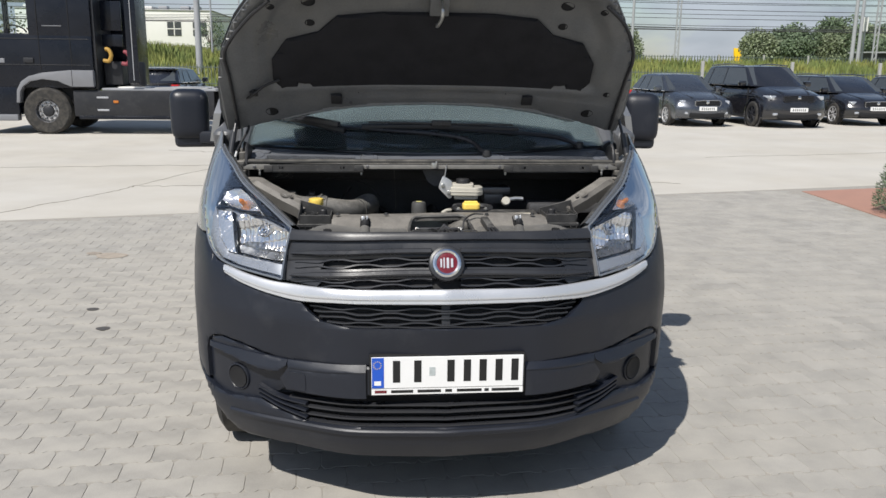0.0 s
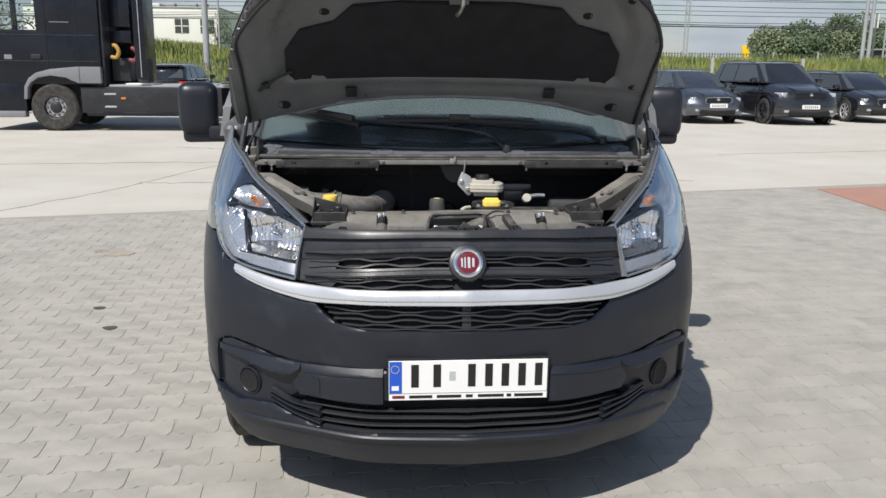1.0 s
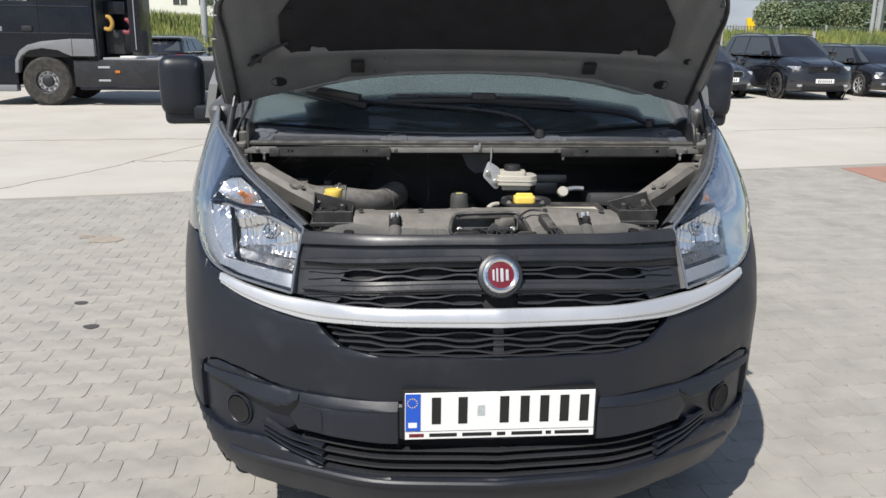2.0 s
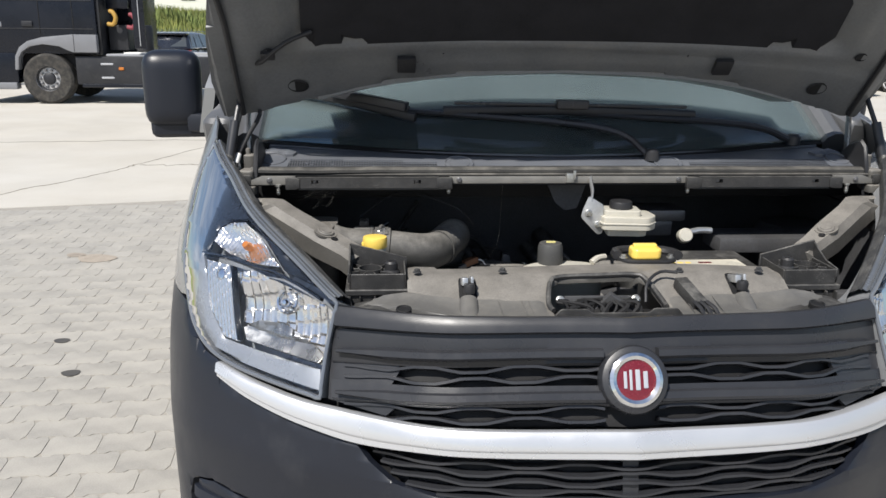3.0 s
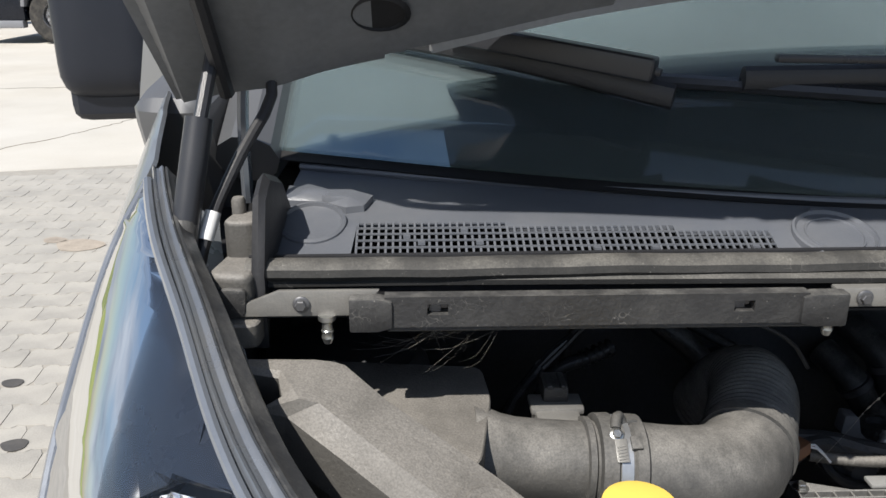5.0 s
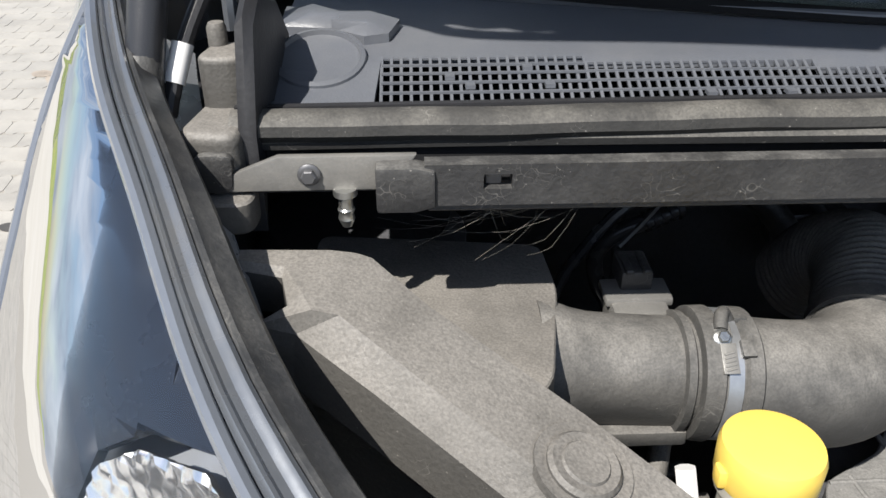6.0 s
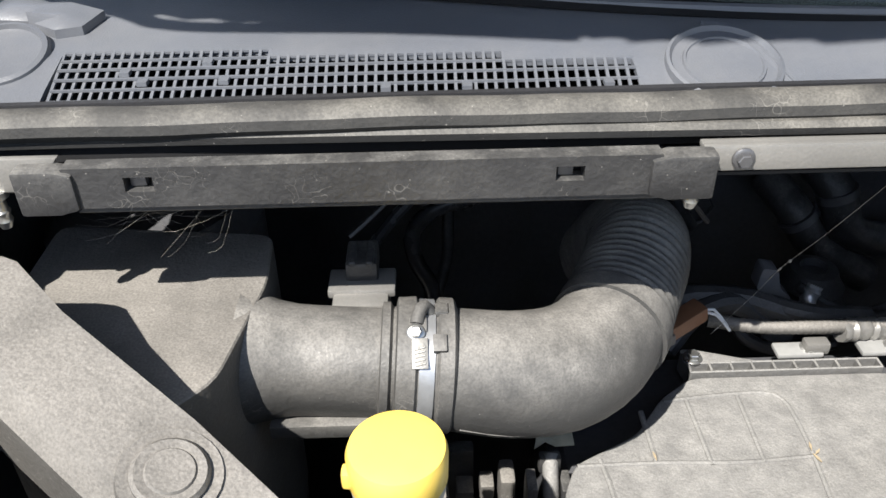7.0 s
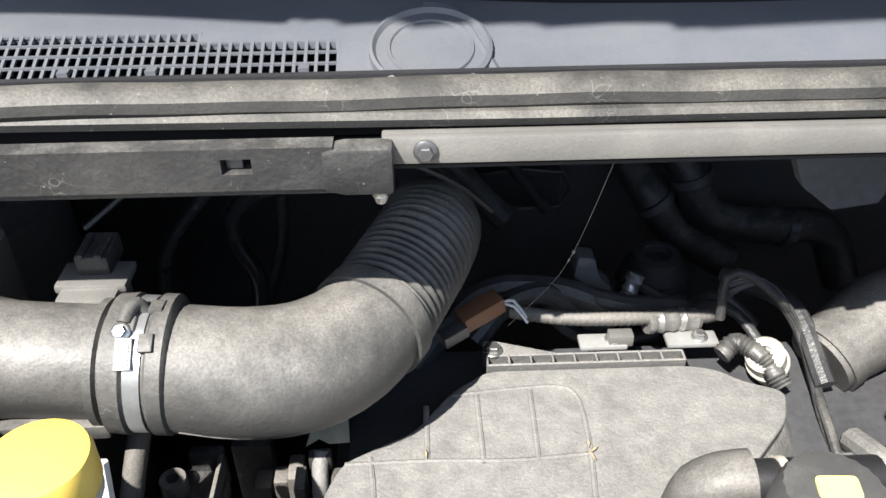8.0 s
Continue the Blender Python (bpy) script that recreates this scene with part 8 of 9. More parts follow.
        for xs, x2 in ((scr - 0.12, 0), (mid, 0), (back + 0.72, 0)):
            part("door_seam", box(xs - 0.006, xs + 0.006, s * (W / 2 - 0.05), s * (W / 2 - 0.006), 0.36, belt - 0.03), deep_black, c)
        part("window_trim", tube([Vector(house_point(scr - 0.16, top0, 0.02, s)), Vector(house_point(mid, mid, 0.02, s)), Vector(house_point(back + 0.25, top1 + 0.05, 0.04, s))], 0.012, 6, 0.2), chrome if style == "hatch" else car_black, c)
        part("body_crease", tube([Vector((f - 0.75, s * (W / 2 - 0.028), hood_h - 0.20)), Vector((0, s * (W / 2 - 0.014), belt - 0.20)), Vector((b + 0.35, s * (W / 2 - 0.03), belt - 0.18))], 0.012, 6, 0.2), paint, c)
        part("hood_crease", tube([Vector((f - 0.22, s * W * 0.20, hood_h - 0.105)), Vector((f - 0.5, s * W * 0.24, hood_h - 0.055)), Vector((scr + 0.02, s * W * 0.30, hood_h + 0.045))], 0.012, 6, 0.1), paint, c)
        part("sill", box(b + 1.2, f - 1.3, s * (W / 2 - 0.06), s * (W / 2 - 0.015), 0.24, 0.34, 0.02, 1), truck_frame, c)
        part("door_handle", box(mid - 0.35, mid - 0.15, s * (W / 2 - 0.05), s * (W / 2 + 0.005), belt - 0.14, belt - 0.10, 0.01, 1), paint, c)
        if style != "hatch":
            part("roof_rail", tube([Vector((top0 - 0.1, s * (wt + 0.0), H - 0.01)), Vector(((top0 + top1) / 2, s * (wt + 0.0), H + 0.035)), Vector((top1 + 0.1, s * (wt + 0.0), H - 0.01))], 0.02, 8, 0.1), car_black, c)
    grille_ = part("front_grille", box(f - 0.24, f - 0.045, -W / 2 + 0.50, W / 2 - 0.50, hood_h - 0.34, hood_h - 0.18, 0.03, 2), deep_black, c, "dark front grille")
    part("grille_frame", tube([Vector((f - 0.045, y, z)) for y, z in ((-W / 2 + 0.49, hood_h - 0.19), (-W / 2 + 0.52, hood_h - 0.34), (0, hood_h - 0.355), (W / 2 - 0.52, hood_h - 0.34), (W / 2 - 0.49, hood_h - 0.19), (0, hood_h - 0.175), (-W / 2 + 0.49, hood_h - 0.19))], 0.011, 6, 0.05), chrome if style != "suv" else car_black, grille_)
    for i in range(3):
        part("grille_bar", box(f - 0.09, f - 0.036, -W / 2 + 0.52, W / 2 - 0.52, hood_h - 0.32 + 0.05 * i, hood_h - 0.305 + 0.05 * i), truck_frame, grille_)
    part("front_emblem", lathe([(0, 0), (0.055, 0), (0.055, 0.02), (0.04, 0.03), (0, 0.03)], 20, m=Matrix.Translation((f - 0.07, 0, hood_h - 0.23)) @ pose(0, 0, 0, 0, 90)), chrome, c)
    part("lower_intake", box(f - 0.16, f - 0.008, -W / 2 + 0.35, W / 2 - 0.35, 0.28, 0.40, 0.03, 2), deep_black, c)
    fp = part("number_plate", box(f - 0.02, f + 0.012, -0.26, 0.26, 0.46, 0.575, 0.006, 1), plate_white, c, "white plate with plain bars")
    for i in range(7):
        part("plate_bar", box(f + 0.010, f + 0.0135, -0.20 + 0.06 * i, -0.175 + 0.06 * i, 0.485, 0.55), plate_ink, fp)
    if rear:
        part("roof_spoiler", box(top1 - 0.22, top1 + 0.12, -wt, wt, roof_z - 0.05, roof_z, 0.015, 2), paint, c)
        part("rear_wiper", tube([Vector((back + 0.02, 0.0, base + 0.02)), Vector((back + 0.05, 0.3, base + 0.14))], 0.012, 6), deep_black, c)
        part("rear_plate", box(b - 0.012, b + 0.02, -0.26, 0.26, 0.60, 0.72, 0.006, 1), plate_white, c)
    c.matrix_world = Matrix.Translation((*at, 0.0)) @ pose(0, 0, 0, 0, 0, yaw)
    return c


BLACK_RIM = (deep_black, truck_frame)
car("hatchback_car", "dark grey hatchback parked facing the van", car_grey, (9.15, 24.75), -86, 4.0, 1.73, 1.47, "hatch", 0.31)
car("suv_car", "glossy black seven-seat SUV with black wheels", car_black, (11.70, 24.85), -88, 4.9, 1.88, 1.74, "suv", 0.36, BLACK_RIM)
car("estate_car", "glossy black estate car with alloy wheels", car_black, (14.8, 25.75), -90, 4.65, 1.81, 1.46, "wagon", 0.33)
car("saloon_car", "dark navy car beside the estate", car_navy, (18.0, 26.2), -90, 4.5, 1.80, 1.45, "wagon", 0.33)
car("dark_hatchback_car", "dark grey hatchback seen from behind, near the fence", car_navy, (-6.95, 29.4), 86, 4.2, 1.78, 1.46, "hatch", 0.32, rear=True)
car("white_car", "white car standing beyond the truck", car_white, (-11.9, 23.6), -95, 4.2, 1.78, 1.5, "hatch", 0.32)

# grassy bank
bm = bmesh.new()
nx, ny = 60, 26
grid = []
for j in range(ny + 1):
    y = 35.0 + (j / ny) ** 2.2 * 830
    grid.append([bm.verts.new((-380 + 760 * i / nx, y, ground_z(0, y) + (0.12 * math.sin(i * 1.7 + j * 0.9) if 3 < j < 16 else 0) - (0.02 if j == 0 else 0))) for i in range(nx + 1)])
for p, q in zip(grid, grid[1:]):
    for i in range(nx):
        bm.faces.new((p[i], p[i + 1], q[i + 1], q[i]))
tagged(part("grass_bank", bm, grass_green), "rough green bank behind the fence", "ground", kind="structure")


def tufts(name, label, count, area, size, material, seed, height):
    """Many leaf blades over an area (x0, x1, y0, y1)."""
    r = random.Random(seed)
    verts, faces = [], []
    for _ in range(count):
        x, y = r.uniform(area[0], area[1]), r.uniform(area[2], area[3])
        z = ground_z(x, y)
        h, w, a = height(x, y) * r.uniform(0.4, 1.1), size * r.uniform(0.5, 1.3), r.uniform(0, math.pi)
        dx, dy, lx, ly = math.cos(a) * w, math.sin(a) * w, r.uniform(-0.3, 0.3) * h, r.uniform(-0.3, 0.3) * h
        k = len(verts)
        verts += [(x - dx, y - dy, z - 0.05), (x + dx, y + dy, z - 0.05), (x + dx * 0.8 + lx * 0.6, y + dy * 0.8 + ly * 0.6, z + h * 0.65), (x + lx, y + ly, z + h)]
        faces += [(k, k + 1, k + 2), (k, k + 2, k + 3)]
    me = bpy.data.meshes.new(name)
    me.from_pydata(verts, [], faces)
    me.materials.append(material)
    return tagged(new(name, me), label, "grass", kind="stuff")


tufts("tall_grass", "tall green and yellowing grass on the bank", 60000, (-30, 60, 35.6, 48), 0.045, grass_green, 4, lambda x, y: 0.40 + 0.2 * math.sin(x * 1.1 + y) if x > -2 else 0.5)
tufts("weeds", "dense weeds and low shrubs before the building", 40000, (-34, -5, 46, 66), 0.06, grass_green, 6, lambda x, y: 0.7 + 0.35 * math.sin(x * 0.9))


# fences
def fence(name, label, y, z0, height, x0, x1, gap, post_gap, post_w, post_h, bar_w=0.012):
    f = thing(name, label, "fence", at=(x0, y, z0))
    verts, faces = [], []
    n = int((x1 - x0) / gap)
    for i in range(n):
        x = i * gap
        k = len(verts)
        verts += [(x - bar_w, 0, 0.08), (x + bar_w, 0, 0.08), (x + bar_w, 0, height), (x - bar_w, 0, height), (x, bar_w * 1.5, 0.08), (x, bar_w * 1.5, height)]
        faces += [(k, k + 1, k + 2, k + 3), (k + 1, k + 4, k + 5, k + 2), (k + 4, k, k + 3, k + 5)]
    me = bpy.data.meshes.new("palisade")
    me.from_pydata(verts, [], faces)
    me.materials.append(fence_green)
    bars = new("palisade", me)
    bars.parent = f
    tagged(bars, "thin dark upright bars", kind="stuff")
    for h in (0.2, height * 0.5, height - 0.12):
        part("fence_rail", box(0, x1 - x0, -0.015, 0.015, h, h + 0.035), fence_green, f)
    first = part("post", box(-post_w, post_w, -post_w + 0.03, post_w + 0.03, 0, post_h, 0.012, 1), post_grey, f)
    for i in range(1, int((x1 - x0) / post_gap) + 1):
        o = new("post", first.data)
        o.parent, o.location = f, (i * post_gap, 0, 0)
    return f


fence("yard_fence", "green bar fence with grey concrete posts", 34.8, 0.0, 1.55, -42, 62, 0.14, 4.0, 0.06, 1.95)
fence("railway_fence", "dark palisade along the railway on the bank", 61.0, 1.75, 0.85, -30, 90, 0.22, 3.5, 0.06, 0.95, 0.03)

# white building
hall = thing("building", "white flat-roofed hall behind the bank", "building", at=(-18, 80, 1.7))
part("wall", box(-14, 3.45, 0, 16, 0, 4.55, 0.02), wall_white, hall)
part("upper_wall", box(-14, -2.4, 2, 16, 4.5, 5.05, 0.02), wall_white, hall)
part("plinth", box(-1.5, 3.5, -0.06, 0.5, 0.9, 1.35), post_grey, hall)
part("roof_edge", box(-14.05, 3.5, -0.08, 16, 4.55, 4.66, 0.02), post_grey, hall)
for x, z, w, h in ((0.0, 2.95, 0.62, 0.62), (2.3, 2.95, 0.62, 0.62), (0.2, 1.0, 0.95, 0.32), (-4.0, 2.95, 0.62, 0.62)):
    win = part("window", box(x - w, x + w, -0.04, 0.02, z - h, z + h), car_glass, hall, "dark window")
    part("window_frame", box(x - 0.04, x + 0.04, -0.07, 0.0, z - h, z + h), wall_white, win)
    part("window_frame", box(x - w, x + w, -0.07, 0.0, z - 0.04, z + 0.04), wall_white, win)
for x in (-1.8, 0.2, 1.2):
    part("roof_unit", box(x, x + 0.8, 2, 3, 4.6, 5.1, 0.05), mast_grey, hall)
part("chimney_pipe", tube([Vector((-5, 5, 4.5)), Vector((-5, 5, 5.9))], 0.12, 10), mast_grey, hall)


# masts and wires of the railway
def mast(x, y, h, w, lattice, label, arm=0.0):
    m = thing("mast", label, "mast", group="masts by the railway", at=(x, y, ground_z(x, y)))
    if lattice:
        for dx in (-w, w):
            part("leg", box(dx - 0.04, dx + 0.04, -0.05, 0.05, 0, h, 0.01, 1), mast_grey, m)
        br = bmesh.new()
        for i in range(int(h / (w * 3.2))):
            z = i * w * 3.2
            tube([Vector((-w if i % 2 else w, 0, z)), Vector((w if i % 2 else -w, 0, z + w * 3.2))], 0.022, 5, 1.0, br)
        part("bracing", br, mast_grey, m)
    else:
        part("pole", lathe([(w, 0), (w * 0.9, h * 0.3), (w * 0.6, h), (0, h)], 14), mast_grey, m)
    if arm:
        part("arm", tube([Vector((0, 0, h * 0.72)), Vector((arm, 0, h * 0.78))], 0.035, 6), mast_grey, m)
        part("arm_stay", tube([Vector((0, 0, h * 0.60)), Vector((arm * 0.9, 0, h * 0.77))], 0.03, 6), mast_grey, m)
        part("insulator", lathe([(0.05, 0), (0.09, 0.05), (0.05, 0.1), (0.09, 0.15), (0.05, 0.2), (0, 0.2)], 10, m=Matrix.Translation((arm * 0.5, 0, h * 0.75))), truck_frame, m)
    return m


mast(22.3, 60, 9.0, 0.13, True, "grey lattice railway mast", 4.5)
mast(20.2, 72, 9.0, 0.14, False, "slim grey railway mast", 4.0)
mast(40.0, 66, 9.0, 0.16, False, "slim grey railway mast", -4.0)
mast(31.0, 52, 10.0, 0.13, False, "pale lamp post beyond the fence")
mast(30.2, 50, 9.5, 0.11, False, "pale lamp post beyond the fence")
mast(33.8, 54, 9.5, 0.13, True, "grey lattice railway mast")
mast(-8.25, 41, 9.0, 0.16, False, "pale grey lamp post behind the fence")
mast(-9.6, 52, 9.0, 0.06, False, "thin grey pole behind the fence")
mast(-10.0, 66, 9.0, 0.06, False, "thin grey pole behind the fence")
mast(17.3, 55, 9.0, 0.10, False, "pale lamp post beyond the fence")
sign = thing("signal_post", "railway post with a pale board", "signal", at=(32.3, 53, 1.75))
part("pole", lathe([(0.07, 0), (0.06, 3.0), (0, 3.0)], 10), mast_grey, sign)
part("board", box(-0.18, 0.18, -0.05, 0.03, 2.4, 3.3, 0.02, 1), wall_white, sign)
wires = thing("overhead_wires", "railway wires strung between the masts", "wires", at=(0, 62, 0))
for i, (y, z, sag) in enumerate(((0, 4.6, 0.1), (0, 5.1, 0.5), (6, 4.9, 0.1), (6, 5.5, 0.6), (10, 5.2, 0.1), (10, 5.9, 0.6), (-2, 6.1, 0.3), (12, 6.6, 0.2), (4, 5.75, 0.2), (2, 6.9, 0.25), (8, 7.3, 0.3), (-3, 7.0, 0.2), (5, 4.75, 0.05), (11, 8.0, 0.3))):
    part("wire", tube([Vector((-60 + 15 * k, y, z - sag * math.sin(math.pi * ((k % 4) / 4)))) for k in range(12)], 0.022, 4, 3.0), wire_dark, wires)


# trees: trunk, limbs, and a crown of many small leaf clumps
def tree(at, h, spread, material, seed, label, leaves=2600, lean=0.0):
    r = random.Random(seed)
    t = thing("tree", label, "tree", group="trees beyond the railway", at=(*at, ground_z(*at) - 0.05))
    tr = tube([Vector((0, 0, 0)), Vector((lean * 0.3, 0.1, h * 0.3)), Vector((lean, 0, h * 0.75))], lambda q: 0.035 * h * (1 - 0.8 * q), 8, 0.5)
    lobes = []
    for i in range(22):
        a, z = r.uniform(0, 6.28), h * r.uniform(0.04, 0.88)
        k = spread * (1.0 - 0.55 * abs(z / h - 0.45) * 2) * r.uniform(0.35, 0.85)
        c = Vector((k * math.cos(a), k * math.sin(a), z))
        lobes.append((c, spread * r.uniform(0.30, 0.50)))
        tube([Vector((lean * 0.3, 0, h * 0.25 + 0.3 * z * 0.5)), c * 0.5 + Vector((0, 0, z * 0.35)), c], lambda q: 0.012 * h * (1 - 0.8 * q), 5, 0.8, tr)
    part("trunk", tr, bark, t)
    verts, faces = [], []
    for _ in range(leaves):
        c, rad = r.choice(lobes)
        d = Vector((r.gauss(0, 1), r.gauss(0, 1), r.gauss(0, 0.85))).normalized() * rad * (r.random() ** 0.4)
        p, s = c + d, spread * r.uniform(0.022, 0.06)
        u = Vector((r.gauss(0, 1), r.gauss(0, 1), r.gauss(0, 1))).normalized()
        v = u.cross(Vector((r.gauss(0, 1), r.gauss(0, 1), r.gauss(0, 1)))).normalized()
        k = len(verts)
        verts += [tuple(p + u * s), tuple(p + v * s * 0.6), tuple(p - u * s), tuple(p - v * s * 0.6)]
        faces += [(k, k + 1, k + 2, k + 3)]
    me = bpy.data.meshes.new("crown")
    me.from_pydata(verts, [], faces)
    me.materials.append(material)
    crown = new("crown", me)
    crown.parent = t
    return t


rng = random.Random(21)
for i, (x, y, h, s, mt) in enumerate(((46, 122, 6.2, 4.2, leaf_olive), (52, 126, 7.2, 4.5, leaf_dark), (57, 120, 8.6, 4.2, leaf_dark), (63, 124, 7.4, 4.6, leaf_olive), (69, 128, 8.4, 4.0, leaf_dark), (75, 122, 7.2, 4.6, leaf_olive),
                                      (82, 126, 9.2, 4.6, leaf_dark), (90, 122, 9.0, 5.0, leaf_olive), (99, 126, 8.4, 5.0, leaf_dark), (25.5, 96, 6.6, 3.0, leaf_dark), (29.5, 98, 5.6, 3.2, leaf_olive), (22, 100, 6.2, 3.0, leaf_olive),
                                      (108, 122, 8.4, 5.0, leaf_olive), (118, 126, 9.0, 5.0, leaf_dark))):
    tree((x + (13 if x > 40 else 0), y), h * 0.82, s * 1.1, mt, 30 + i, "leafy green tree at the far side of the railway", 15000)
for i in range(12):
    tree((64 + 5.2 * i + rng.uniform(-1.5, 1.5), 118 + rng.uniform(-2, 2)), rng.uniform(4.2, 6.6), rng.uniform(3.2, 4.2), leaf_olive if i % 2 else leaf_dark, 60 + i, "leafy green tree at the far side of the railway", 10000)
tree((-12.6, 68), 3.4, 1.5, leaf_dark, 77, "small round tree before the white hall", 2000)
tree((-27, 62), 6.5, 3.0, leaf_olive, 78, "leafy tree behind the truck", 1800)
# far things over the railway
tail = thing("aircraft_tail", "yellow aircraft tail fin far beyond the trees", "aircraft", at=(85.4, 190, 1.2))
part("fin", prism([(0.6, 0.3), (6.0, 0.3), (5.2, 1.3), (3.2, 1.9), (1.9, 4.6), (1.2, 5.2), (-0.3, 5.3), (-0.1, 3.4)], -0.2, 0.2, 0.05, m=pose(0, 0, 0, 90)), tail_yellow, tail)
hut = thing("low_building", "long low dark red building far away", "building", at=(40, 185, 1.7))
part("wall", box(0, 22, 0, 8, 0, 1.8), lamp_red, hut)
part("roof", prism([(-0.5, 1.8), (22.5, 1.8), (18, 2.7), (4, 2.7)], -8.3, 0.3, m=pose(0, 0, 0, 90)), truck_frame, hut)
tower = thing("control_tower", "small white tower far away", "tower", at=(52, 200, 1.7))
part("shaft", lathe([(0.9, 0), (0.8, 4.2), (0, 4.2)], 14), wall_white, tower)
part("cabin", lathe([(1.0, 4.2), (1.4, 4.8), (1.4, 5.3), (0.8, 5.6), (0, 5.6)], 14), car_glass, tower)
shed = thing("dark_shed", "dark grey shed behind the railway", "shed", at=(57.5, 92, 1.75))
part("wall", box(0, 3.6, 0, 4, 0, 1.9), truck_frame, shed)
part("roof", box(-0.3, 3.9, -0.3, 4.3, 1.9, 2.05), mast_grey, shed)

# dark shrub by the paving, and the red paving under it
r_ = random.Random(8)
shrub = thing("shrub", "dark green clipped evergreen shrub by the paving", "shrub", at=(5.98, 8.95, 0))
sk = bmesh.new()
for i in range(14):
    a = i * 0.9
    tube([Vector((0, 0, 0)), Vector((0.15 * math.cos(a), 0.15 * math.sin(a), 0.3)), Vector((0.32 * math.cos(a), 0.32 * math.sin(a), 0.35 + 0.04 * i))], 0.012, 5, 0.1, sk)
part("stems", sk, bark, shrub)
verts, faces = [], []
for _ in range(5200):
    a, z = r_.uniform(0, 6.283), r_.random() ** 0.9
    rad = (0.42 - 0.22 * z ** 2) * r_.uniform(0.72, 1.05)
    p = Vector((rad * math.cos(a), rad * math.sin(a), 0.05 + 0.78 * z))
    u = Vector((math.cos(a) + r_.gauss(0, 0.5), math.sin(a) + r_.gauss(0, 0.5), 0.5 + r_.gauss(0, 0.5))).normalized() * 0.032
    v = u.cross(Vector((r_.gauss(0, 1), r_.gauss(0, 1), r_.gauss(0, 1)))).normalized() * 0.006
    k = len(verts)
    verts += [tuple(p - u * 0.3 - v), tuple(p - u * 0.3 + v), tuple(p + u)]
    faces += [(k, k + 1, k + 2)]
me = bpy.data.meshes.new("leaves")
me.from_pydata(verts, [], faces)
me.materials.append(leaf_dark)
leaves_ob = new("leaves", me)
leaves_ob.parent = shrub

# cracks and patches in the concrete


def crack(points, width, seed):
    r = random.Random(seed)
    path = []
    for a, b in zip(points, points[1:]):
        for i in range(14):
            t = i / 14
            path.append((a[0] + (b[0] - a[0]) * t + r.gauss(0, 0.02), a[1] + (b[1] - a[1]) * t + r.gauss(0, 0.03)))
    path.append(points[-1])
    bm = bmesh.new()
    prev = None
    for i, (x, y) in enumerate(path):
        w = width * r.uniform(0.2, 1.0)
        row = [bm.verts.new((x - w * 0.3, y - w, 0.0005)), bm.verts.new((x - w * 0.15, y, 0.004)), bm.verts.new((x + w * 0.3, y + w, 0.0005))]
        if prev:
            for j in range(2):
                bm.faces.new((prev[j], prev[j + 1], row[j + 1], row[j]))
        prev = row
    return tagged(part("crack", bm, crack_dirt), "dirt-filled crack in the concrete", "crack", kind="structure")


crack([(-4.4, 9.0), (-3.6, 10.6), (-3.35, 11.4), (-2.3, 14.5), (-1.5, 17.0)], 0.035, 1)
crack([(-3.35, 11.35), (-2.6, 11.35), (-1.6, 11.5)], 0.025, 2)
crack([(-7, 13.2), (-4.6, 13.5), (-2.8, 13.7), (-2.1, 14.4)], 0.03, 3)
crack([(-4.0, 16.0), (-2.8, 15.6), (-1.6, 16.0)], 0.03, 4)
crack([(2.6, 12.0), (3.6, 11.8), (4.2, 11.5)], 0.03, 5)
crack([(6, 15.0), (9, 15.6), (13, 16.5)], 0.03, 6)
slab("red_paving", [(5.50, 8.75), (9.5, 8.9), (9.6, 11.60), (5.62, 10.75)], -0.1, 0.005, red_paver, "faded red paving patch")


# ---- block paving: bone-shaped concrete blocks in running bond ----
PX, PY, TURN_P = 0.2000, 0.1505, radians(4.0)
BONE = [(0.0985, -0.052), (0.0985, 0.052), (0.085, 0.0805), (0.058, 0.0805), (0.044, 0.0670), (-0.044, 0.0670), (-0.058, 0.0805), (-0.085, 0.0805), (-0.0985, 0.052), (-0.0985, -0.052),
        (-0.085, -0.0805), (-0.058, -0.0805), (-0.044, -0.0670), (0.044, -0.0670), (0.058, -0.0805), (0.085, -0.0805)]
pavement = thing("pavement", "pale grey bone-shaped paving blocks in running bond", "pavement", kind="structure")


def bone_mesh(seed):
    r = random.Random(seed)
    k = len(BONE)
    verts = [(x * 0.997, y * 0.992, 0.0 + r.uniform(-0.0004, 0.0004)) for x, y in BONE] + [(x * 1.006, y, -0.0011) for x, y in BONE] + [(x * 1.005, y, -0.03) for x, y in BONE]
    faces = [tuple(range(k))]
    for a in (0, k):
        for i in range(k):
            faces.append((a + i, a + k + i, a + k + (i + 1) % k, a + (i + 1) % k))
    return verts, faces


def inside_paving(x, y):
    """On the near side of the concrete's edge, and off the red patch."""
    edge = 8.87 + (x + 4.04) * 0.2197 if x < 6.2 else 11.12 + (x - 6.2) * 0.24
    if x < -4.04:
        edge = 8.87 + (x + 4.04) * 0.2336
    return y < edge - 0.11 and not (x > 5.42 and 8.70 < y)


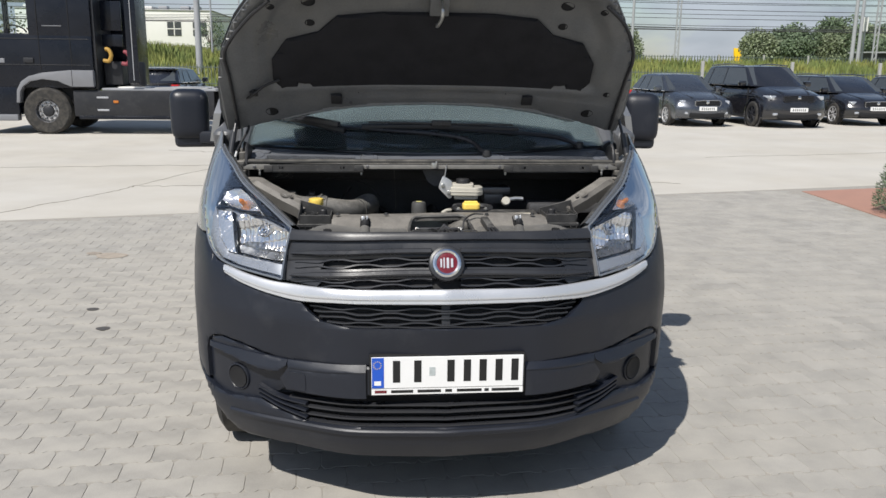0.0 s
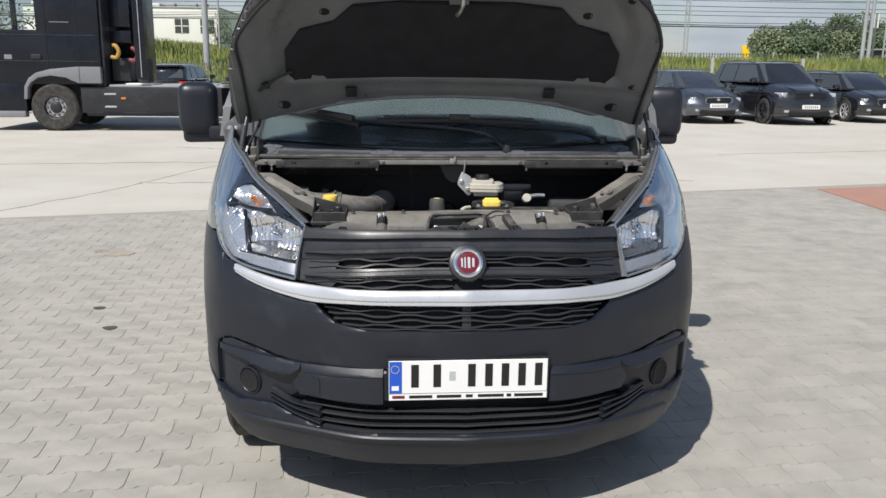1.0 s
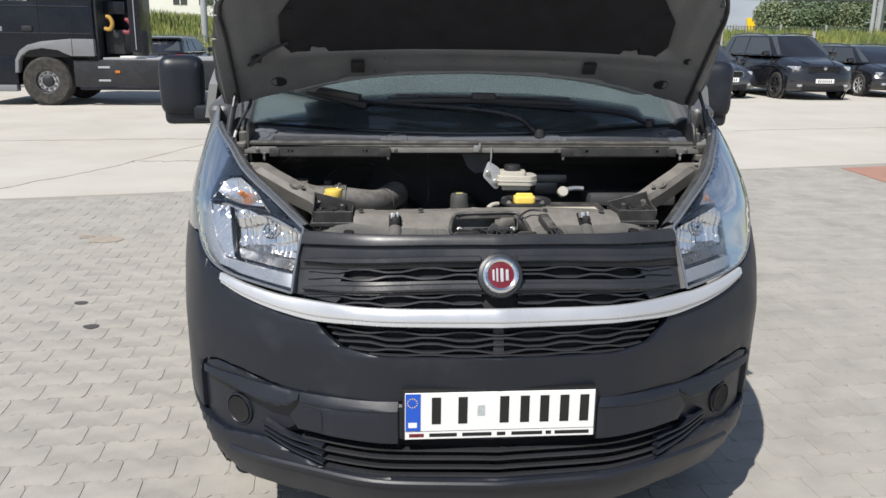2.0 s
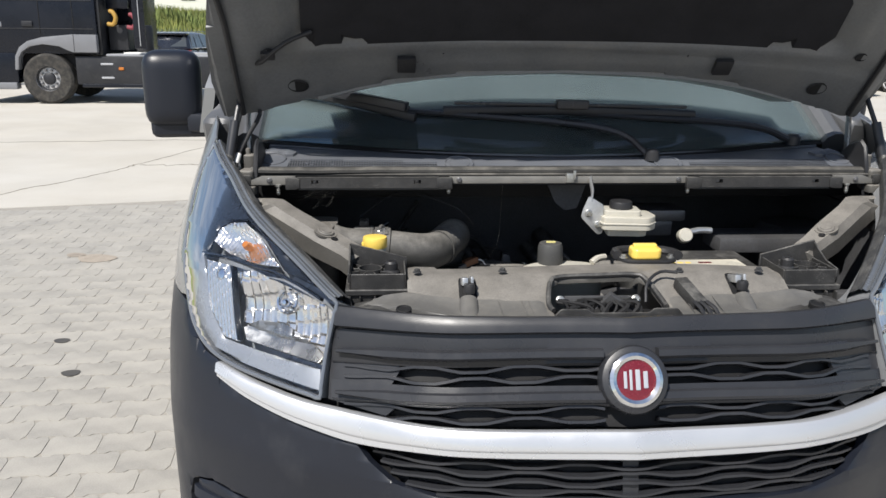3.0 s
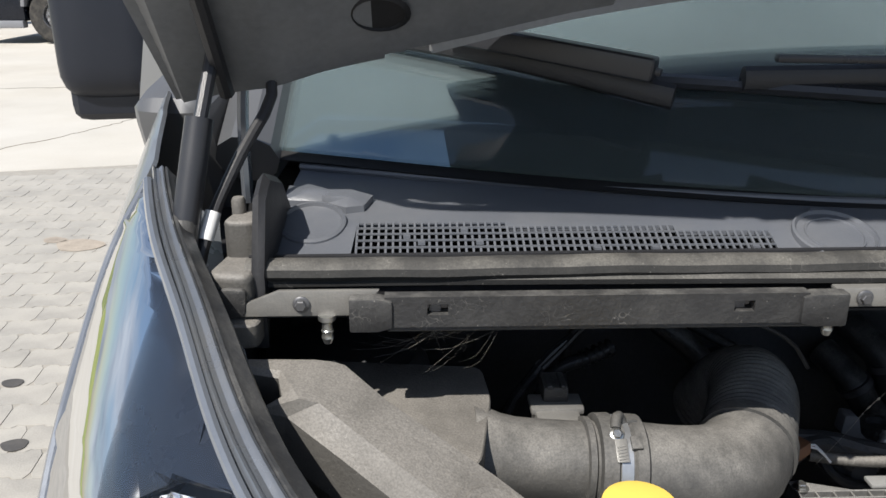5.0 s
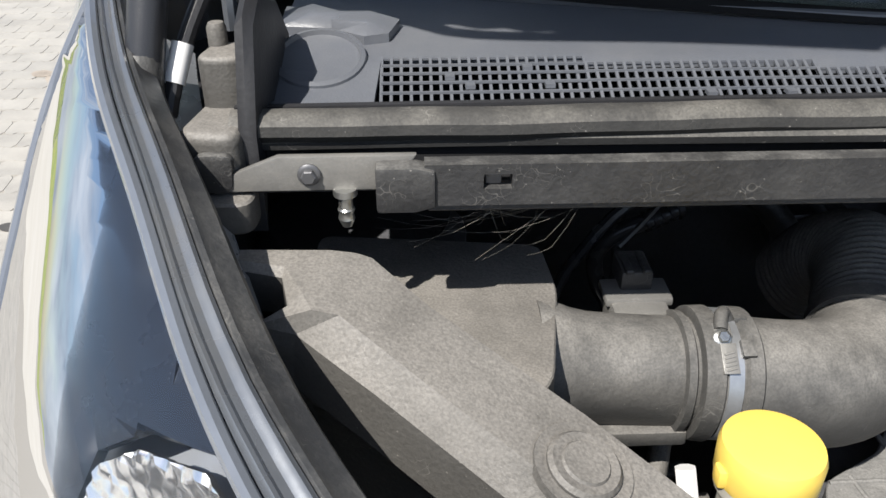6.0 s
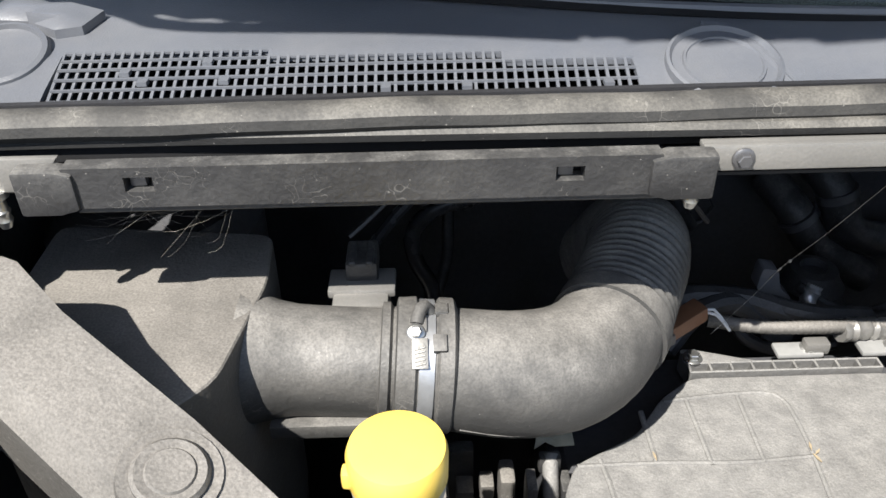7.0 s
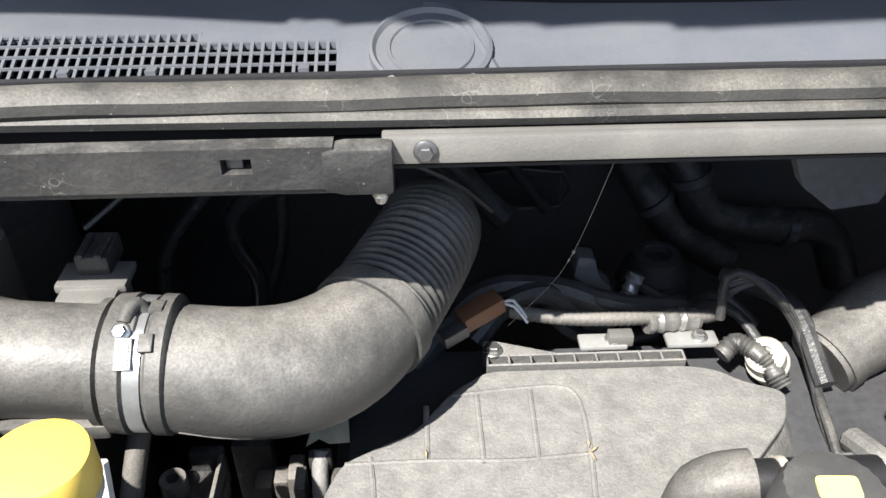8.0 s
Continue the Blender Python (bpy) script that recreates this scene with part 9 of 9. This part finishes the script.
ca, sa = math.cos(TURN_P), math.sin(TURN_P)
kinds = []
for q in range(4):
    v, f = bone_mesh(q)
    me = bpy.data.meshes.new("paver")
    me.from_pydata(v, [], f)
    me.materials.append(paver_stone)
    kinds.append(me)
all_v, all_f = [], []
picked = 0
rp = random.Random(17)
for row in range(-10, 74):
    for col in range(-44, 46):
        gx = (col + 0.5 * (row % 2)) * PX
        gy = row * PY
        x, y = gx * ca - gy * sa, 1.0 + gx * sa + gy * ca
        if not (-0.6 < y < 12.2 and -7.5 < x < 8.2) or not inside_paving(x, y):
            continue
        z = rp.uniform(-0.0006, 0.0006) + 0.0003 * math.sin(x * 1.3 + y)
        tip = (rp.uniform(-0.003, 0.003), rp.uniform(-0.003, 0.003))
        if -2.35 < x < -1.0 and 3.0 < y < 6.6 and picked < 298:
            o = new("paver", kinds[rp.randrange(4)])
            o.parent = pavement
            o.matrix_local = Matrix.Translation((x, y, z)) @ Euler((tip[0], tip[1], TURN_P + (math.pi if rp.random() < 0.5 else 0))).to_matrix().to_4x4()
            picked += 1
        else:
            k = len(all_v)
            v, f = bone_mesh(rp.randrange(4))
            all_v += [(x + a * ca - b * sa, y + a * sa + b * ca, z + c + a * tip[1] * -1 + b * tip[0]) for a, b, c in v]
            all_f += [tuple(k + i for i in face) for face in f]
me = bpy.data.meshes.new("far_pavers")
me.from_pydata(all_v, [], all_f)
me.materials.append(paver_stone)
rest = new("far_pavers", me)
rest.parent = pavement
tagged(rest, "the rest of the paving blocks", kind="stuff")


# oil drips and a rusty patch on the blocks
oil_stain = mat("oil_stain", (0.075, 0.07, 0.065), 0.6, var=0.3, scale=30, bump=0.1)
rust_stain = mat("rust_stain", (0.33, 0.285, 0.235), 0.9, var=0.3, scale=12, bump=0.2)
for x, y, r, mt, label in ((-2.098, 5.62, 0.037, oil_stain, "dark oil drip"), (-1.904, 5.20, 0.04, oil_stain, "dark oil drip"), (-2.45, 7.21, 0.12, rust_stain, "rusty brown patch"), (-2.62, 7.30, 0.06, rust_stain, "rusty brown patch")):
    ring = []
    for i in range(22):
        a = i * math.tau / 22
        q = r * (1 + 0.12 * math.sin(a * 2 + x) + 0.06 * math.sin(a * 3 + y) + rp.uniform(-0.03, 0.03))
        ring.append((x + q * math.cos(a) * 1.2, y + q * math.sin(a) * 0.8))
    tagged(part("stain", prism(ring, 0.0015, 0.0035), mt), label + " on the paving", "stain", kind="structure")
